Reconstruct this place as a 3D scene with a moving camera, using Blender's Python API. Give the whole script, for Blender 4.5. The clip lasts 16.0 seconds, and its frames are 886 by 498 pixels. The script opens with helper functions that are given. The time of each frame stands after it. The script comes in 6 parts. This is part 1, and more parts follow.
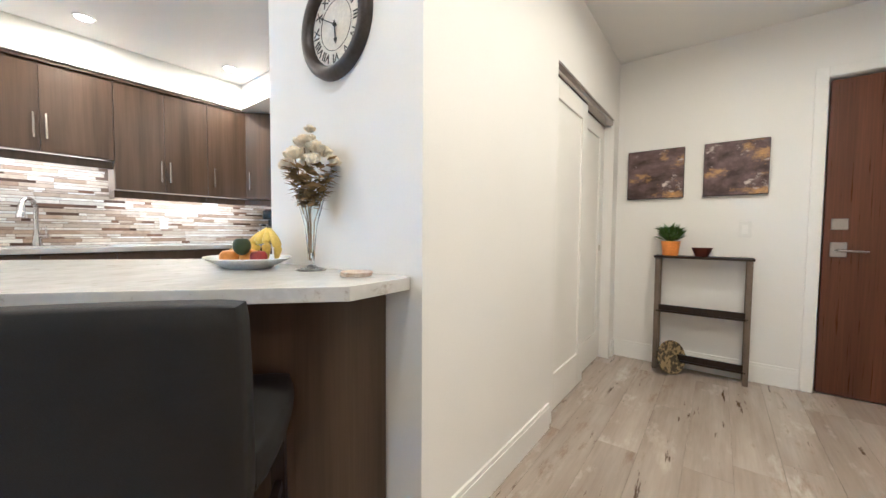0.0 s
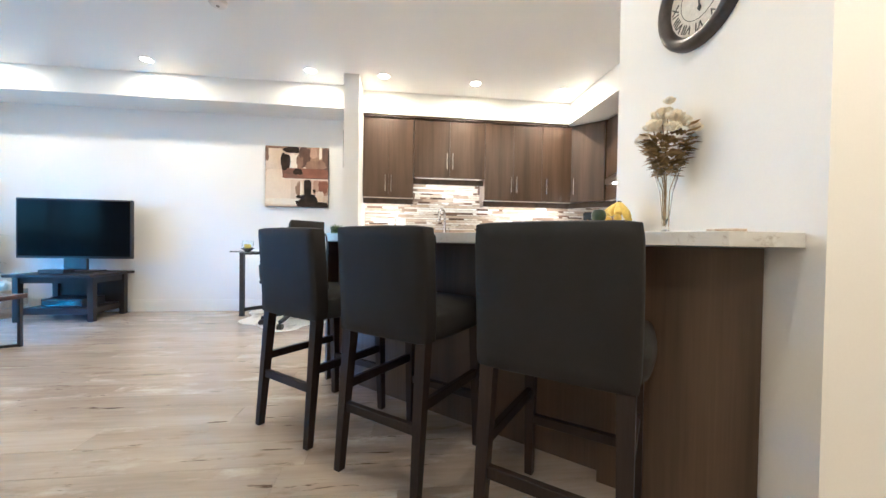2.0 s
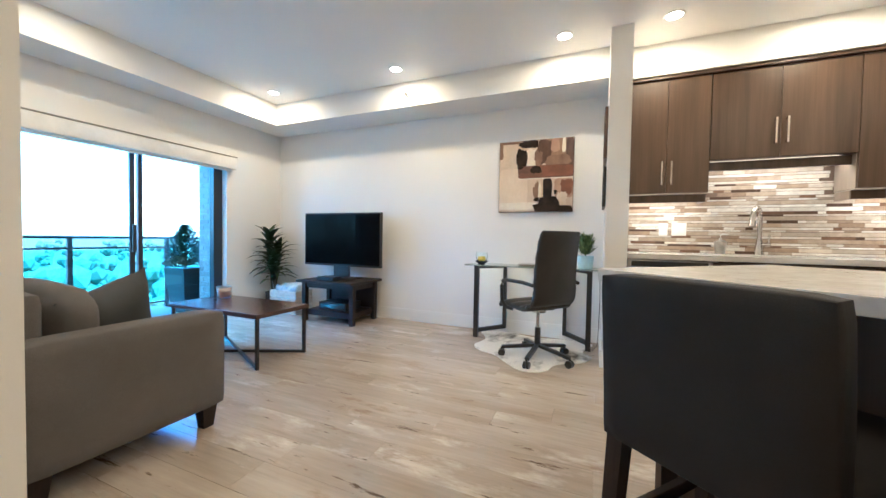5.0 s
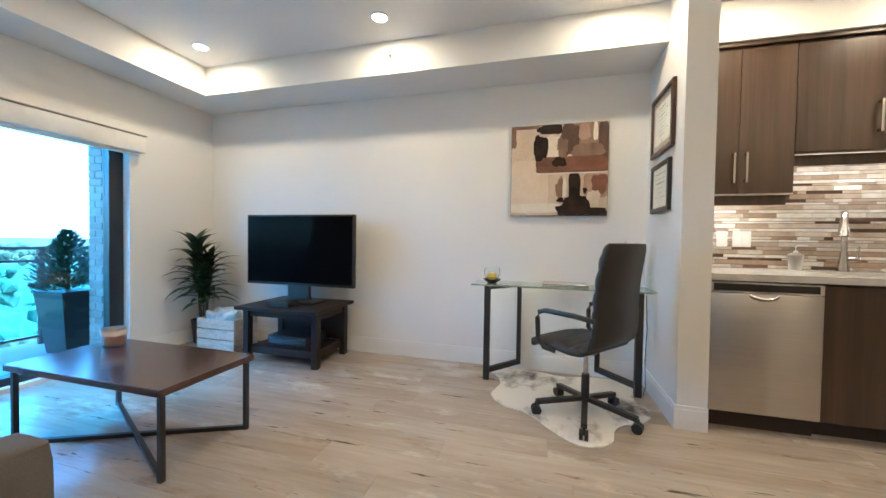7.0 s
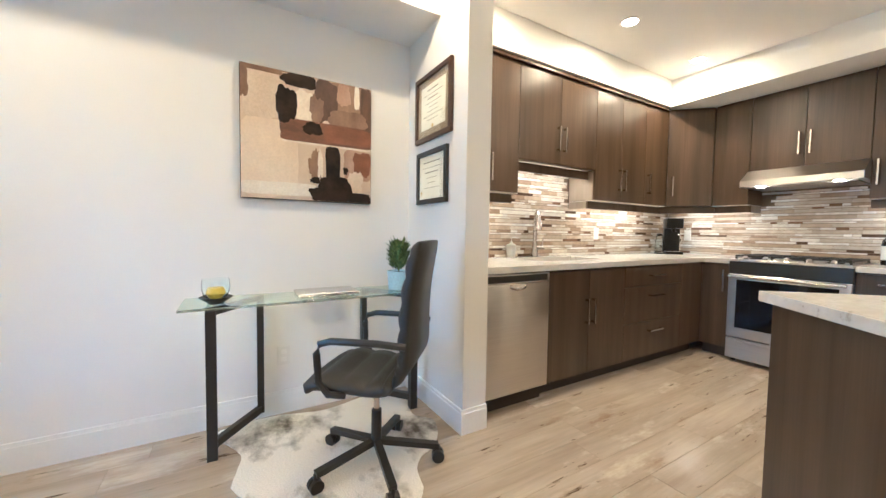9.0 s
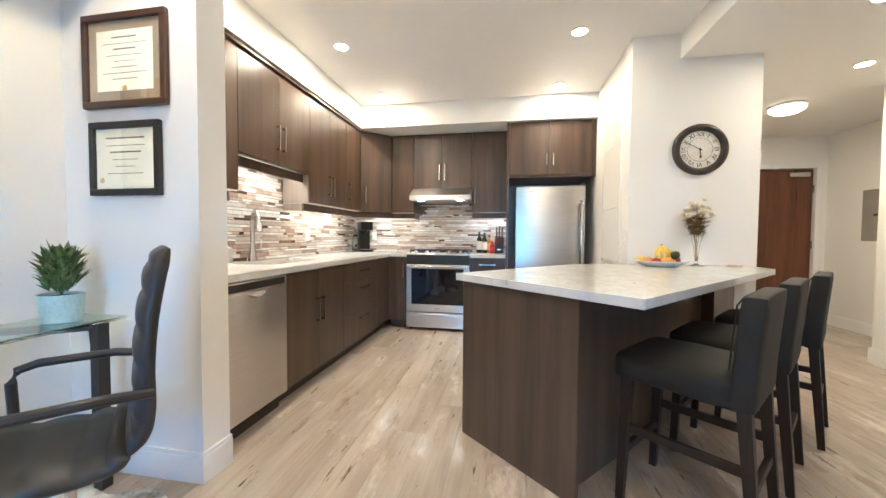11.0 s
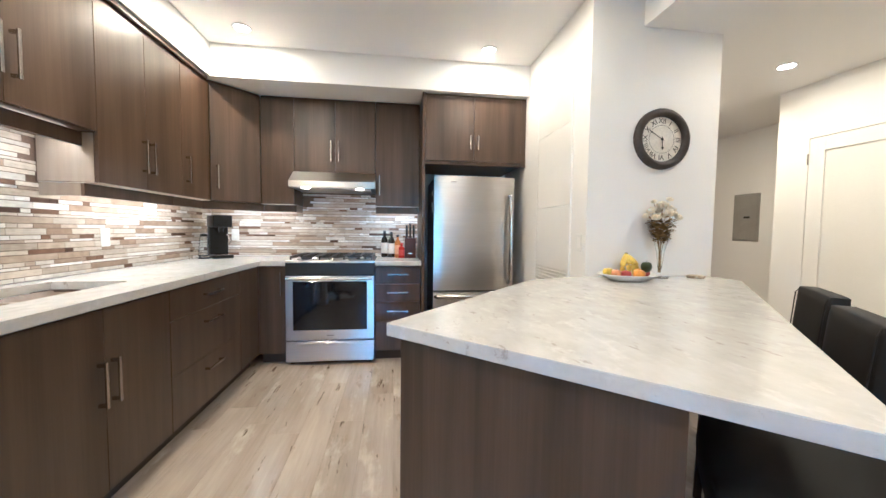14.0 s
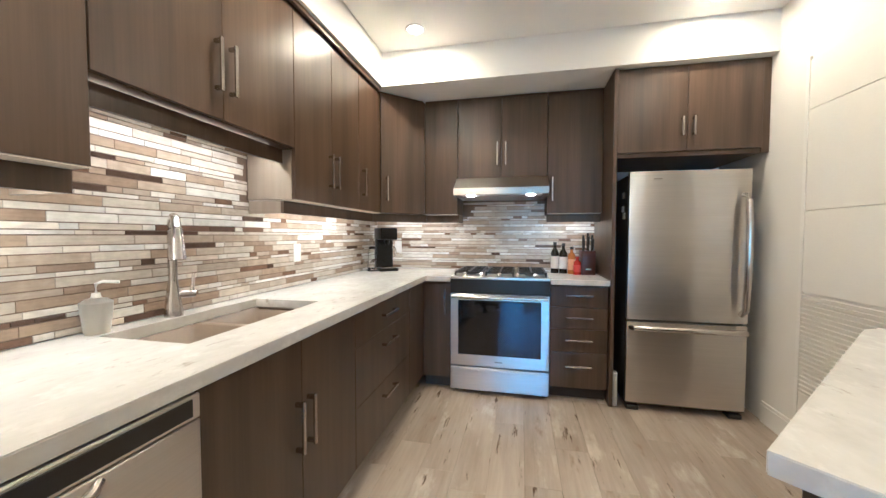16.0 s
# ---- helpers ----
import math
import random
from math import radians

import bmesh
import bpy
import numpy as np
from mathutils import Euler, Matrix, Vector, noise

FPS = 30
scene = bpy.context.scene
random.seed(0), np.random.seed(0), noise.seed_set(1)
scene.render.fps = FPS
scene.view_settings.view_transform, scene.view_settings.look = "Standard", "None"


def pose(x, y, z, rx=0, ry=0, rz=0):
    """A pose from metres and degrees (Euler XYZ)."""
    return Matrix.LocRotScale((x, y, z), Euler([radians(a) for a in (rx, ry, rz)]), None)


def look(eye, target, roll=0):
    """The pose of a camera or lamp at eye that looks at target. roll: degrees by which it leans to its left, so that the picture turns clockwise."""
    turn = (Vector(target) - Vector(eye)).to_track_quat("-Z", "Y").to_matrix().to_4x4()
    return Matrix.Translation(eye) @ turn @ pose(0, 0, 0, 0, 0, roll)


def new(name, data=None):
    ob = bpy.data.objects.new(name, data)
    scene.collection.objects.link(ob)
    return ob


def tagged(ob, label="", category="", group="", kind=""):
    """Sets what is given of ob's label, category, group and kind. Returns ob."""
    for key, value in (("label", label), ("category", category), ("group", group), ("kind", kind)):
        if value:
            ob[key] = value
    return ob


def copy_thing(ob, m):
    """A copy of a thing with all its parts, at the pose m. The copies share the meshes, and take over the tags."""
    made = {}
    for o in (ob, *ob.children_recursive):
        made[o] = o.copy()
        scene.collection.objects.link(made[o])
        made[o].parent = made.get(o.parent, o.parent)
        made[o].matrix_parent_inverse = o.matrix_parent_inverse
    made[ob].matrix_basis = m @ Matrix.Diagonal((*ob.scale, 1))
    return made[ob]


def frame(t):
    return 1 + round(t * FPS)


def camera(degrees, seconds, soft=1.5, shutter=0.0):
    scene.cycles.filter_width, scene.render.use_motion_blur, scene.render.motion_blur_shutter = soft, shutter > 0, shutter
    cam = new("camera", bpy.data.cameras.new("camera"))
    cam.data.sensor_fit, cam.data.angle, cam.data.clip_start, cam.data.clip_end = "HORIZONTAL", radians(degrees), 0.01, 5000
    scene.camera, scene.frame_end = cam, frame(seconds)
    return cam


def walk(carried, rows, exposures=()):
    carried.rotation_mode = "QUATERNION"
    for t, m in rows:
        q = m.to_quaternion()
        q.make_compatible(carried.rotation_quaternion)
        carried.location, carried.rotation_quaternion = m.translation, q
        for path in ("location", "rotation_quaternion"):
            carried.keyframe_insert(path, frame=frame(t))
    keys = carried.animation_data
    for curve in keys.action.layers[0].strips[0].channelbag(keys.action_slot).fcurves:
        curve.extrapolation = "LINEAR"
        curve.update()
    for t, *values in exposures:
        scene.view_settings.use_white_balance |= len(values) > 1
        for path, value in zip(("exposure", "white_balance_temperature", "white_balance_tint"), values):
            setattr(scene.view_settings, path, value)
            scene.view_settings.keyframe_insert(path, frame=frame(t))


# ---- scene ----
cam = camera(102.0, 16.0)
PATH = [
    (0, (0.38, 0.287, 1.059), (-0.836, 1.872, 0.967), 0.4),
    (0.5, (0.41, 0.235, 0.984), (-1.172, 1.459, 0.942), 0.1),
    (1, (0.467, 0.162, 0.932), (-1.345, 1.007, 0.891), 0.4),
    (1.5, (0.478, 0.106, 0.891), (-1.45, 0.639, 0.857), 0.8),
    (2, (0.462, 0.03, 0.877), (-1.523, 0.268, 0.846), 0.9),
    (2.5, (0.411, -0.055, 0.885), (-1.589, -0.076, 0.844), 1.1),
    (3, (0.315, -0.163, 0.889), (-1.671, -0.392, 0.842), 1.1),
    (3.5, (0.131, -0.258, 0.909), (-1.827, -0.665, 0.854), 1.0),
    (4, (-0.078, -0.35, 0.965), (-1.972, -0.989, 0.907), 0.9),
    (4.5, (-0.239, -0.488, 0.995), (-2.078, -1.272, 0.936), 1.0),
    (7, (-1.127, -1.373, 1.086), (-3.054, -1.906, 1.04), 0.9),
    (7.5, (-1.346, -1.5, 1.11), (-3.323, -1.802, 1.067), 0.7),
    (8, (-1.512, -1.603, 1.115), (-3.507, -1.47, 1.074), 0.4),
    (8.5, (-1.721, -1.639, 1.126), (-3.627, -1.038, 1.049), 0.5),
    (11, (-2.172, -1.968, 1.128), (-2.53, -0.002, 1.058), 0.4),
    (11.5, (-2.116, -1.981, 1.139), (-2.052, 0.016, 1.049), 0.5),
    (12, (-2.121, -1.836, 1.128), (-1.822, 0.139, 1.025), 0.8),
    (12.5, (-2.118, -1.588, 1.15), (-1.793, 0.383, 1.053), 0.6),
    (13, (-2.217, -1.418, 1.165), (-1.882, 0.551, 1.067), 0.9),
    (13.5, (-2.37, -1.23, 1.192), (-2.037, 0.739, 1.094), 0.8),
    (14, (-2.441, -1.032, 1.204), (-2.174, 0.947, 1.099), 0.7),
    (14.5, (-2.504, -0.815, 1.225), (-2.465, 1.183, 1.133), 0.3),
    (15, (-2.623, -0.695, 1.235), (-2.76, 1.298, 1.147), 0.2),
    (15.5, (-2.764, -0.603, 1.264), (-3.042, 1.376, 1.172), 0.2),
    (16, (-2.838, -0.571, 1.248), (-3.261, 1.383, 1.171), 0.1),
]
walk(cam, [(t, look(eye, target, roll)) for t, eye, target, roll in PATH], [(0.0, 4.08, 3870, 11), (1.5, 4.16, 4000, 10), (3.0, 4.25, 4120, 10), (3.5, 4.25, 4160, 10), (4.5, 3.95, 4230, 10), (7.0, 3.48, 4340, 10), (7.5, 3.48, 4400, 10), (8.5, 3.8, 4400, 10), (11.0, 4.1, 4180, 10), (13.0, 4.1, 4020, 11), (14.5, 3.84, 4030, 11), (16.0, 3.74, 4130, 10)])
SKY, POT, HALL, STRIP = 0.15, 0.95, 0.78, 0.42
WARM = (1.0, 0.635, 0.262)
LEDWARM = (1.0, 0.73, 0.41)

# ---- world, light ----
world = bpy.data.worlds.new("world")
scene.world = world
world.use_nodes = True
wn = world.node_tree
sky = wn.nodes.new("ShaderNodeTexSky")
sky.sky_type = "NISHITA"
sky.sun_disc = False
sky.sun_elevation = radians(62)
sky.sun_rotation = radians(-16)
wn.links.new(sky.outputs[0], wn.nodes["Background"].inputs[0])
wn.nodes["Background"].inputs[1].default_value = SKY


def lamp(name, kind, m, power, colour, size=0.1, size_y=None, spread=None):
    data = bpy.data.lights.new(name, kind)
    data.energy, data.color = power, colour
    if kind == "AREA":
        data.size = size
        data.shape = "DISK"
        if size_y:
            data.shape, data.size_y = "RECTANGLE", size_y
        if spread:
            data.spread = radians(spread)
    ob = new(name, data)
    ob.matrix_world = m
    return ob


sun = lamp("sun", "SUN", look((0, 0, 40), (4, -14, 12)), 2.5, (1.0, 0.95, 0.88))
sun.data.angle = radians(0.5)
# added strip lamp for the sky's light, hidden in the balcony door opening's head
lamp("sky_light", "AREA", look((-2.52, -5.062, 1.95), (-2.52, -4.05, 0.0)), 2.4, (0.13, 0.68, 1.0), 1.55, 0.05, 76)


# ---- materials ----
def nd(tree, kind, **values):
    n = tree.nodes.new(kind)
    for key, v in values.items():
        n.inputs[key].default_value = v
    return n


def material(name, c1, c2=None, rough=0.5, metal=0.0, scale=(3, 3, 3), detail=4.0, mid=0.5, width=0.25, fine=(80, 80, 80), fine_amount=0.12,
             bump=0.05, bump_depth=0.002, vary=0.0, island=False, emit=None, strength=0.0, rough_vary=0.08, spec=0.5, coat=0.0, spots=None):
    """A node material: two colours mixed by coarse noise, a fine grain over them, relief, and a shift from piece to piece."""
    m = bpy.data.materials.new(name)
    m.use_nodes = True
    t = m.node_tree
    b = t.nodes["Principled BSDF"]
    b.inputs["Metallic"].default_value = metal
    b.inputs["Roughness"].default_value = rough
    b.inputs["Specular IOR Level"].default_value = spec
    b.inputs["Coat Weight"].default_value = coat
    c2 = c2 or tuple(v * 0.85 for v in c1)
    co = t.nodes.new("ShaderNodeTexCoord")
    vec = co.outputs["Object"]
    rnd = None
    if vary or island:
        if island:
            rnd = t.nodes.new("ShaderNodeNewGeometry").outputs["Random Per Island"]
        else:
            rnd = t.nodes.new("ShaderNodeObjectInfo").outputs["Random"]
        sh = nd(t, "ShaderNodeVectorMath")
        sh.operation = "SCALE"
        sh.inputs[0].default_value = (37.0, 53.0, 71.0)
        t.links.new(rnd, sh.inputs["Scale"])
        ad = nd(t, "ShaderNodeVectorMath")
        t.links.new(vec, ad.inputs[0])
        t.links.new(sh.outputs[0], ad.inputs[1])
        vec = ad.outputs[0]
    mp = nd(t, "ShaderNodeMapping", Scale=scale)
    t.links.new(vec, mp.inputs["Vector"])
    n1 = nd(t, "ShaderNodeTexNoise", Scale=1.0, Detail=detail, Roughness=0.6)
    t.links.new(mp.outputs[0], n1.inputs["Vector"])
    ramp = nd(t, "ShaderNodeMapRange")
    ramp.inputs["From Min"].default_value, ramp.inputs["From Max"].default_value = mid - width / 2, mid + width / 2
    t.links.new(n1.outputs[0], ramp.inputs["Value"])
    mix = t.nodes.new("ShaderNodeMix")
    mix.data_type = "RGBA"
    mix.inputs[6].default_value, mix.inputs[7].default_value = (*c1, 1), (*c2, 1)
    t.links.new(ramp.outputs[0], mix.inputs[0])
    mp2 = nd(t, "ShaderNodeMapping", Scale=fine)
    t.links.new(vec, mp2.inputs["Vector"])
    n2 = nd(t, "ShaderNodeTexNoise", Scale=1.0, Detail=3.0, Roughness=0.65)
    t.links.new(mp2.outputs[0], n2.inputs["Vector"])
    gain = nd(t, "ShaderNodeMapRange")
    gain.inputs["From Min"].default_value, gain.inputs["From Max"].default_value = 0.3, 0.7
    gain.inputs["To Min"].default_value, gain.inputs["To Max"].default_value = 1 - fine_amount, 1 + fine_amount
    t.links.new(n2.outputs[0], gain.inputs["Value"])
    hs = t.nodes.new("ShaderNodeHueSaturation")
    tone = mix.outputs[2]
    for colour, s_scale, lo, hi in spots or ():
        mp3 = nd(t, "ShaderNodeMapping", Scale=s_scale, Location=(lo * 31, hi * 17, 3.0))
        t.links.new(vec, mp3.inputs["Vector"])
        n3 = nd(t, "ShaderNodeTexNoise", Scale=1.0, Detail=6.0, Roughness=0.68)
        t.links.new(mp3.outputs[0], n3.inputs["Vector"])
        r3 = nd(t, "ShaderNodeMapRange")
        r3.inputs["From Min"].default_value, r3.inputs["From Max"].default_value = lo, hi
        t.links.new(n3.outputs[0], r3.inputs["Value"])
        m3 = t.nodes.new("ShaderNodeMix")
        m3.data_type = "RGBA"
        m3.inputs[7].default_value = (*colour, 1)
        t.links.new(r3.outputs[0], m3.inputs[0])
        t.links.new(tone, m3.inputs[6])
        tone = m3.outputs[2]
    t.links.new(tone, hs.inputs["Color"])
    if rnd and vary:
        mul = nd(t, "ShaderNodeMapRange")
        mul.inputs["To Min"].default_value, mul.inputs["To Max"].default_value = 1 - vary, 1 + vary
        t.links.new(rnd, mul.inputs["Value"])
        pr = nd(t, "ShaderNodeMath")
        pr.operation = "MULTIPLY"
        t.links.new(gain.outputs[0], pr.inputs[0])
        t.links.new(mul.outputs[0], pr.inputs[1])
        t.links.new(pr.outputs[0], hs.inputs["Value"])
    else:
        t.links.new(gain.outputs[0], hs.inputs["Value"])
    t.links.new(hs.outputs[0], b.inputs["Base Color"])
    rr = nd(t, "ShaderNodeMapRange")
    rr.inputs["To Min"].default_value, rr.inputs["To Max"].default_value = max(0.0, rough - rough_vary), min(1.0, rough + rough_vary)
    t.links.new(n2.outputs[0], rr.inputs["Value"])
    t.links.new(rr.outputs[0], b.inputs["Roughness"])
    if bump:
        bp = nd(t, "ShaderNodeBump", Strength=bump, Distance=bump_depth)
        t.links.new(n2.outputs[0], bp.inputs["Height"])
        t.links.new(bp.outputs[0], b.inputs["Normal"])
    if emit:
        b.inputs["Emission Color"].default_value = (*emit, 1)
        b.inputs["Emission Strength"].default_value = strength
    m["mix"] = mix.name
    return m


def palette(name, colours, rough=0.3, island=False, coat=0.0):
    """Pieces of several colours, one colour a piece, with a faint grain."""
    m = material(name, (0.5, 0.5, 0.5), (0.45, 0.45, 0.45), rough=rough, scale=(20, 20, 20), fine=(15, 15, 120), fine_amount=0.1, vary=0.12, island=island, bump=0.1, coat=coat)
    t = m.node_tree
    src = [n for n in t.nodes if n.type in ("NEW_GEOMETRY", "OBJECT_INFO")][0]
    out = src.outputs["Random Per Island"] if island else src.outputs["Random"]
    mul = nd(t, "ShaderNodeMath")
    mul.operation = "MULTIPLY"
    mul.inputs[1].default_value = 7.31
    fr = nd(t, "ShaderNodeMath")
    fr.operation = "FRACT"
    t.links.new(out, mul.inputs[0])
    t.links.new(mul.outputs[0], fr.inputs[0])
    cr = t.nodes.new("ShaderNodeValToRGB")
    cr.color_ramp.interpolation = "CONSTANT"
    for i, c in enumerate(colours):
        el = cr.color_ramp.elements[i] if i < 2 else cr.color_ramp.elements.new(i / len(colours))
        el.position, el.color = i / len(colours), (*c, 1)
    t.links.new(fr.outputs[0], cr.inputs[0])
    t.links.new(cr.outputs[0], t.nodes[m["mix"]].inputs[6])
    dark = t.nodes.new("ShaderNodeHueSaturation")
    dark.inputs["Value"].default_value = 0.82
    t.links.new(cr.outputs[0], dark.inputs["Color"])
    t.links.new(dark.outputs[0], t.nodes[m["mix"]].inputs[7])
    return m


def glass(name, tint=(1, 1, 1), rough=0.0):
    m = bpy.data.materials.new(name)
    m.use_nodes = True
    b = m.node_tree.nodes["Principled BSDF"]
    b.inputs["Base Color"].default_value = (*tint, 1)
    b.inputs["Transmission Weight"].default_value = 1.0
    b.inputs["Roughness"].default_value = rough
    b.inputs["IOR"].default_value = 1.45
    return m


WALL = material("wall_paint", (0.815, 0.80, 0.77), (0.79, 0.775, 0.745), rough=0.6, scale=(0.7, 0.7, 0.7), fine=(140, 140, 140), fine_amount=0.012, bump=0.08)
CEIL = material("ceiling_paint", (0.83, 0.82, 0.795), (0.81, 0.80, 0.775), rough=0.55, scale=(0.5, 0.5, 0.5), fine=(200, 200, 200), fine_amount=0.012, bump=0.08)
TRIM = material("trim_paint", (0.84, 0.83, 0.80), (0.80, 0.79, 0.76), rough=0.35, scale=(2, 2, 2), fine_amount=0.015)
DOORPAINT = material("door_paint", (0.82, 0.805, 0.765), (0.79, 0.775, 0.735), rough=0.35, scale=(1, 1, 1), fine=(60, 60, 200), fine_amount=0.015)
LAMINATE = material("cabinet_laminate", (0.106, 0.0695, 0.0432), (0.043, 0.027, 0.0167), rough=0.32, spec=0.42, scale=(9, 9, 0.5), width=0.45, fine=(120, 120, 2.0), fine_amount=0.11, bump=0.08, vary=0.07, bump_depth=0.0006)
KICK = material("toe_kick", (0.035, 0.026, 0.022), rough=0.6)
MARBLE = material("marble_laminate", (0.595, 0.587, 0.57), (0.525, 0.51, 0.49), rough=0.16, scale=(9, 6, 8), detail=8, mid=0.56, width=0.26, fine=(40, 16, 40), fine_amount=0.03, bump=0.0, spec=0.5, rough_vary=0.05,
                  spots=(((0.40, 0.37, 0.335), (26, 10, 18), 0.61, 0.68), ((0.66, 0.65, 0.63), (14, 8, 12), 0.55, 0.68)))
STEEL = material("brushed_steel", (0.60, 0.575, 0.55), (0.54, 0.515, 0.49), rough=0.29, metal=1.0, scale=(0.6, 0.6, 3.0), fine=(2.0, 2.0, 160), fine_amount=0.05, bump=0.0, rough_vary=0.03)
st_nodes = STEEL.node_tree
tangent = nd(st_nodes, "ShaderNodeTangent")
tangent.direction_type, tangent.axis = "RADIAL", "Z"
st_nodes.links.new(tangent.outputs[0], st_nodes.nodes["Principled BSDF"].inputs["Tangent"])
st_nodes.nodes["Principled BSDF"].inputs["Anisotropic"].default_value = 0.82
st_nodes.nodes["Principled BSDF"].inputs["Anisotropic Rotation"].default_value = 0.25
CHROME = material("satin_chrome", (0.62, 0.585, 0.55), rough=0.22, metal=1.0, fine_amount=0.03, bump=0)
NICKEL = material("brushed_nickel", (0.47, 0.425, 0.38), rough=0.26, metal=1.0, fine_amount=0.02, bump=0, rough_vary=0.0)
BLACKGLASS = material("black_glass", (0.006, 0.006, 0.008), rough=0.05, fine_amount=0.05, bump=0, rough_vary=0.02, spec=0.6)
SCREEN = material("tv_screen", (0.003, 0.0033, 0.004), rough=0.12, fine_amount=0.03, bump=0, spec=0.02)
BLACKPLASTIC = material("black_plastic", (0.018, 0.017, 0.017), rough=0.38, fine_amount=0.1)
BLACKMETAL = material("black_metal", (0.022, 0.02, 0.019), rough=0.42, fine_amount=0.15, bump=0.1)
FAUX = material("stool_upholstery", (0.020, 0.0188, 0.0182), (0.015, 0.014, 0.0135), rough=0.62, spec=0.25, scale=(4, 4, 4), fine=(420, 420, 420), fine_amount=0.16, bump=0.3)
DARKWOOD = material("espresso_wood", (0.013, 0.0085, 0.007), (0.022, 0.014, 0.0105), rough=0.48, spec=0.3, scale=(14, 14, 1.2), fine=(140, 140, 5), fine_amount=0.25, bump=0.1)
SOFA = material("sofa_fabric", (0.125, 0.114, 0.108), (0.10, 0.092, 0.087), rough=0.9, scale=(3, 3, 3), fine=(600, 600, 600), fine_amount=0.3, bump=0.5)
PILLOW = material("pillow_fabric", (0.065, 0.068, 0.070), (0.052, 0.054, 0.056), rough=0.9, scale=(5, 5, 5), fine=(500, 500, 500), fine_amount=0.3, bump=0.5)
TABLEWOOD = material("coffee_table_wood", (0.075, 0.040, 0.032), (0.045, 0.024, 0.02), rough=0.16, spec=0.8, scale=(14, 1.0, 14), fine=(150, 4, 150), fine_amount=0.2, bump=0.1)
ENTRYDOOR = material("entry_door_wood", (0.125, 0.046, 0.018), (0.08, 0.027, 0.010), rough=0.3, scale=(9, 9, 0.6), fine=(120, 120, 2.5), fine_amount=0.2, bump=0.08)
WHITEPLASTIC = material("white_plastic", (0.82, 0.81, 0.78), rough=0.35, fine_amount=0.01, bump=0)
GREYMETAL = material("grey_enamel", (0.30, 0.285, 0.255), rough=0.4, fine_amount=0.04)
SINK = material("composite_sink", (0.20, 0.152, 0.104), (0.165, 0.125, 0.085), rough=0.5, scale=(4, 4, 4), fine=(400, 400, 400), fine_amount=0.15, bump=0.1)
GROUT = material("grout", (0.50, 0.43, 0.36), rough=0.8)
LEAF = material("leaf_green", (0.030, 0.062, 0.022), (0.018, 0.038, 0.014), rough=0.4, scale=(30, 3, 30), vary=0.3, fine_amount=0.2)
POTPLANT = material("bright_leaf", (0.10, 0.20, 0.03), (0.05, 0.12, 0.015), rough=0.45, scale=(20, 20, 20), island=True, vary=0.3)
CLEAR = glass("clear_glass", (0.97, 1.0, 0.99))
# the glass colour stands in for the daylight's cyan cast on the view
PANE = glass("cyan_window_glass", (0.60, 0.95, 1.0))
TAUPE = material("taupe_board", (0.30, 0.25, 0.195), (0.26, 0.21, 0.16), rough=0.4, scale=(9, 9, 0.6), fine=(40, 40, 3), fine_amount=0.05)
PALEBOARD = material("pale_board", (0.58, 0.53, 0.46), rough=0.45)
DESKGLASS = glass("desk_glass", (0.78, 0.94, 0.88))
FROST = glass("frosted_plastic", (0.95, 0.97, 0.97), 0.35)
BULB = material("lamp_glow", (1, 1, 1), rough=0.5, emit=(1.0, 0.70, 0.40), strength=4.0, bump=0)
LED = material("led_glow", (1, 1, 1), rough=0.5, emit=(1.0, 0.62, 0.28), strength=0.8, bump=0)
TILES = [(0.70, 0.65, 0.57), (0.37, 0.285, 0.21), (0.78, 0.75, 0.70), (0.20, 0.125, 0.08), (0.55, 0.485, 0.40), (0.74, 0.70, 0.63), (0.45, 0.375, 0.30), (0.82, 0.80, 0.77), (0.10, 0.065, 0.045), (0.62, 0.55, 0.46), (0.72, 0.66, 0.57), (0.68, 0.64, 0.58)]
BROAD = [(0.55, 0.475, 0.385), (0.46, 0.375, 0.285), (0.62, 0.555, 0.465), (0.36, 0.27, 0.19), (0.52, 0.445, 0.355), (0.74, 0.71, 0.65), (0.43, 0.335, 0.24), (0.58, 0.51, 0.42)]
TILE = palette("mosaic_tile", TILES, rough=0.16)
TILESTUFF = palette("mosaic_tile_far", TILES, rough=0.16, island=True)
BROADTILE = palette("broad_mosaic_tile", BROAD, rough=0.2)
BROADSTUFF = palette("broad_mosaic_tile_far", BROAD, rough=0.2, island=True)
TILEBED = material("tile_grout", (0.17, 0.118, 0.08), rough=0.8)
PLANK = material("vinyl_plank", (0.445, 0.382, 0.318), (0.33, 0.273, 0.22), rough=0.18, rough_vary=0.06, scale=(5, 0.9, 1), detail=7, mid=0.52, width=0.32, fine=(46, 2.4, 1), fine_amount=0.08, bump=0.12, bump_depth=0.001, vary=0.06,
                 spots=(((0.55, 0.485, 0.415), (4.5, 1.5, 1), 0.56, 0.68), ((0.25, 0.178, 0.122), (8, 2.0, 1), 0.60, 0.74), ((0.11, 0.075, 0.05), (24, 2.8, 1), 0.625, 0.67)))
BRICK = material("pale_brick", (0.42, 0.37, 0.33), (0.33, 0.28, 0.25), rough=0.85, scale=(8, 8, 8), fine=(90, 90, 90), fine_amount=0.2, bump=0.4, vary=0.15)


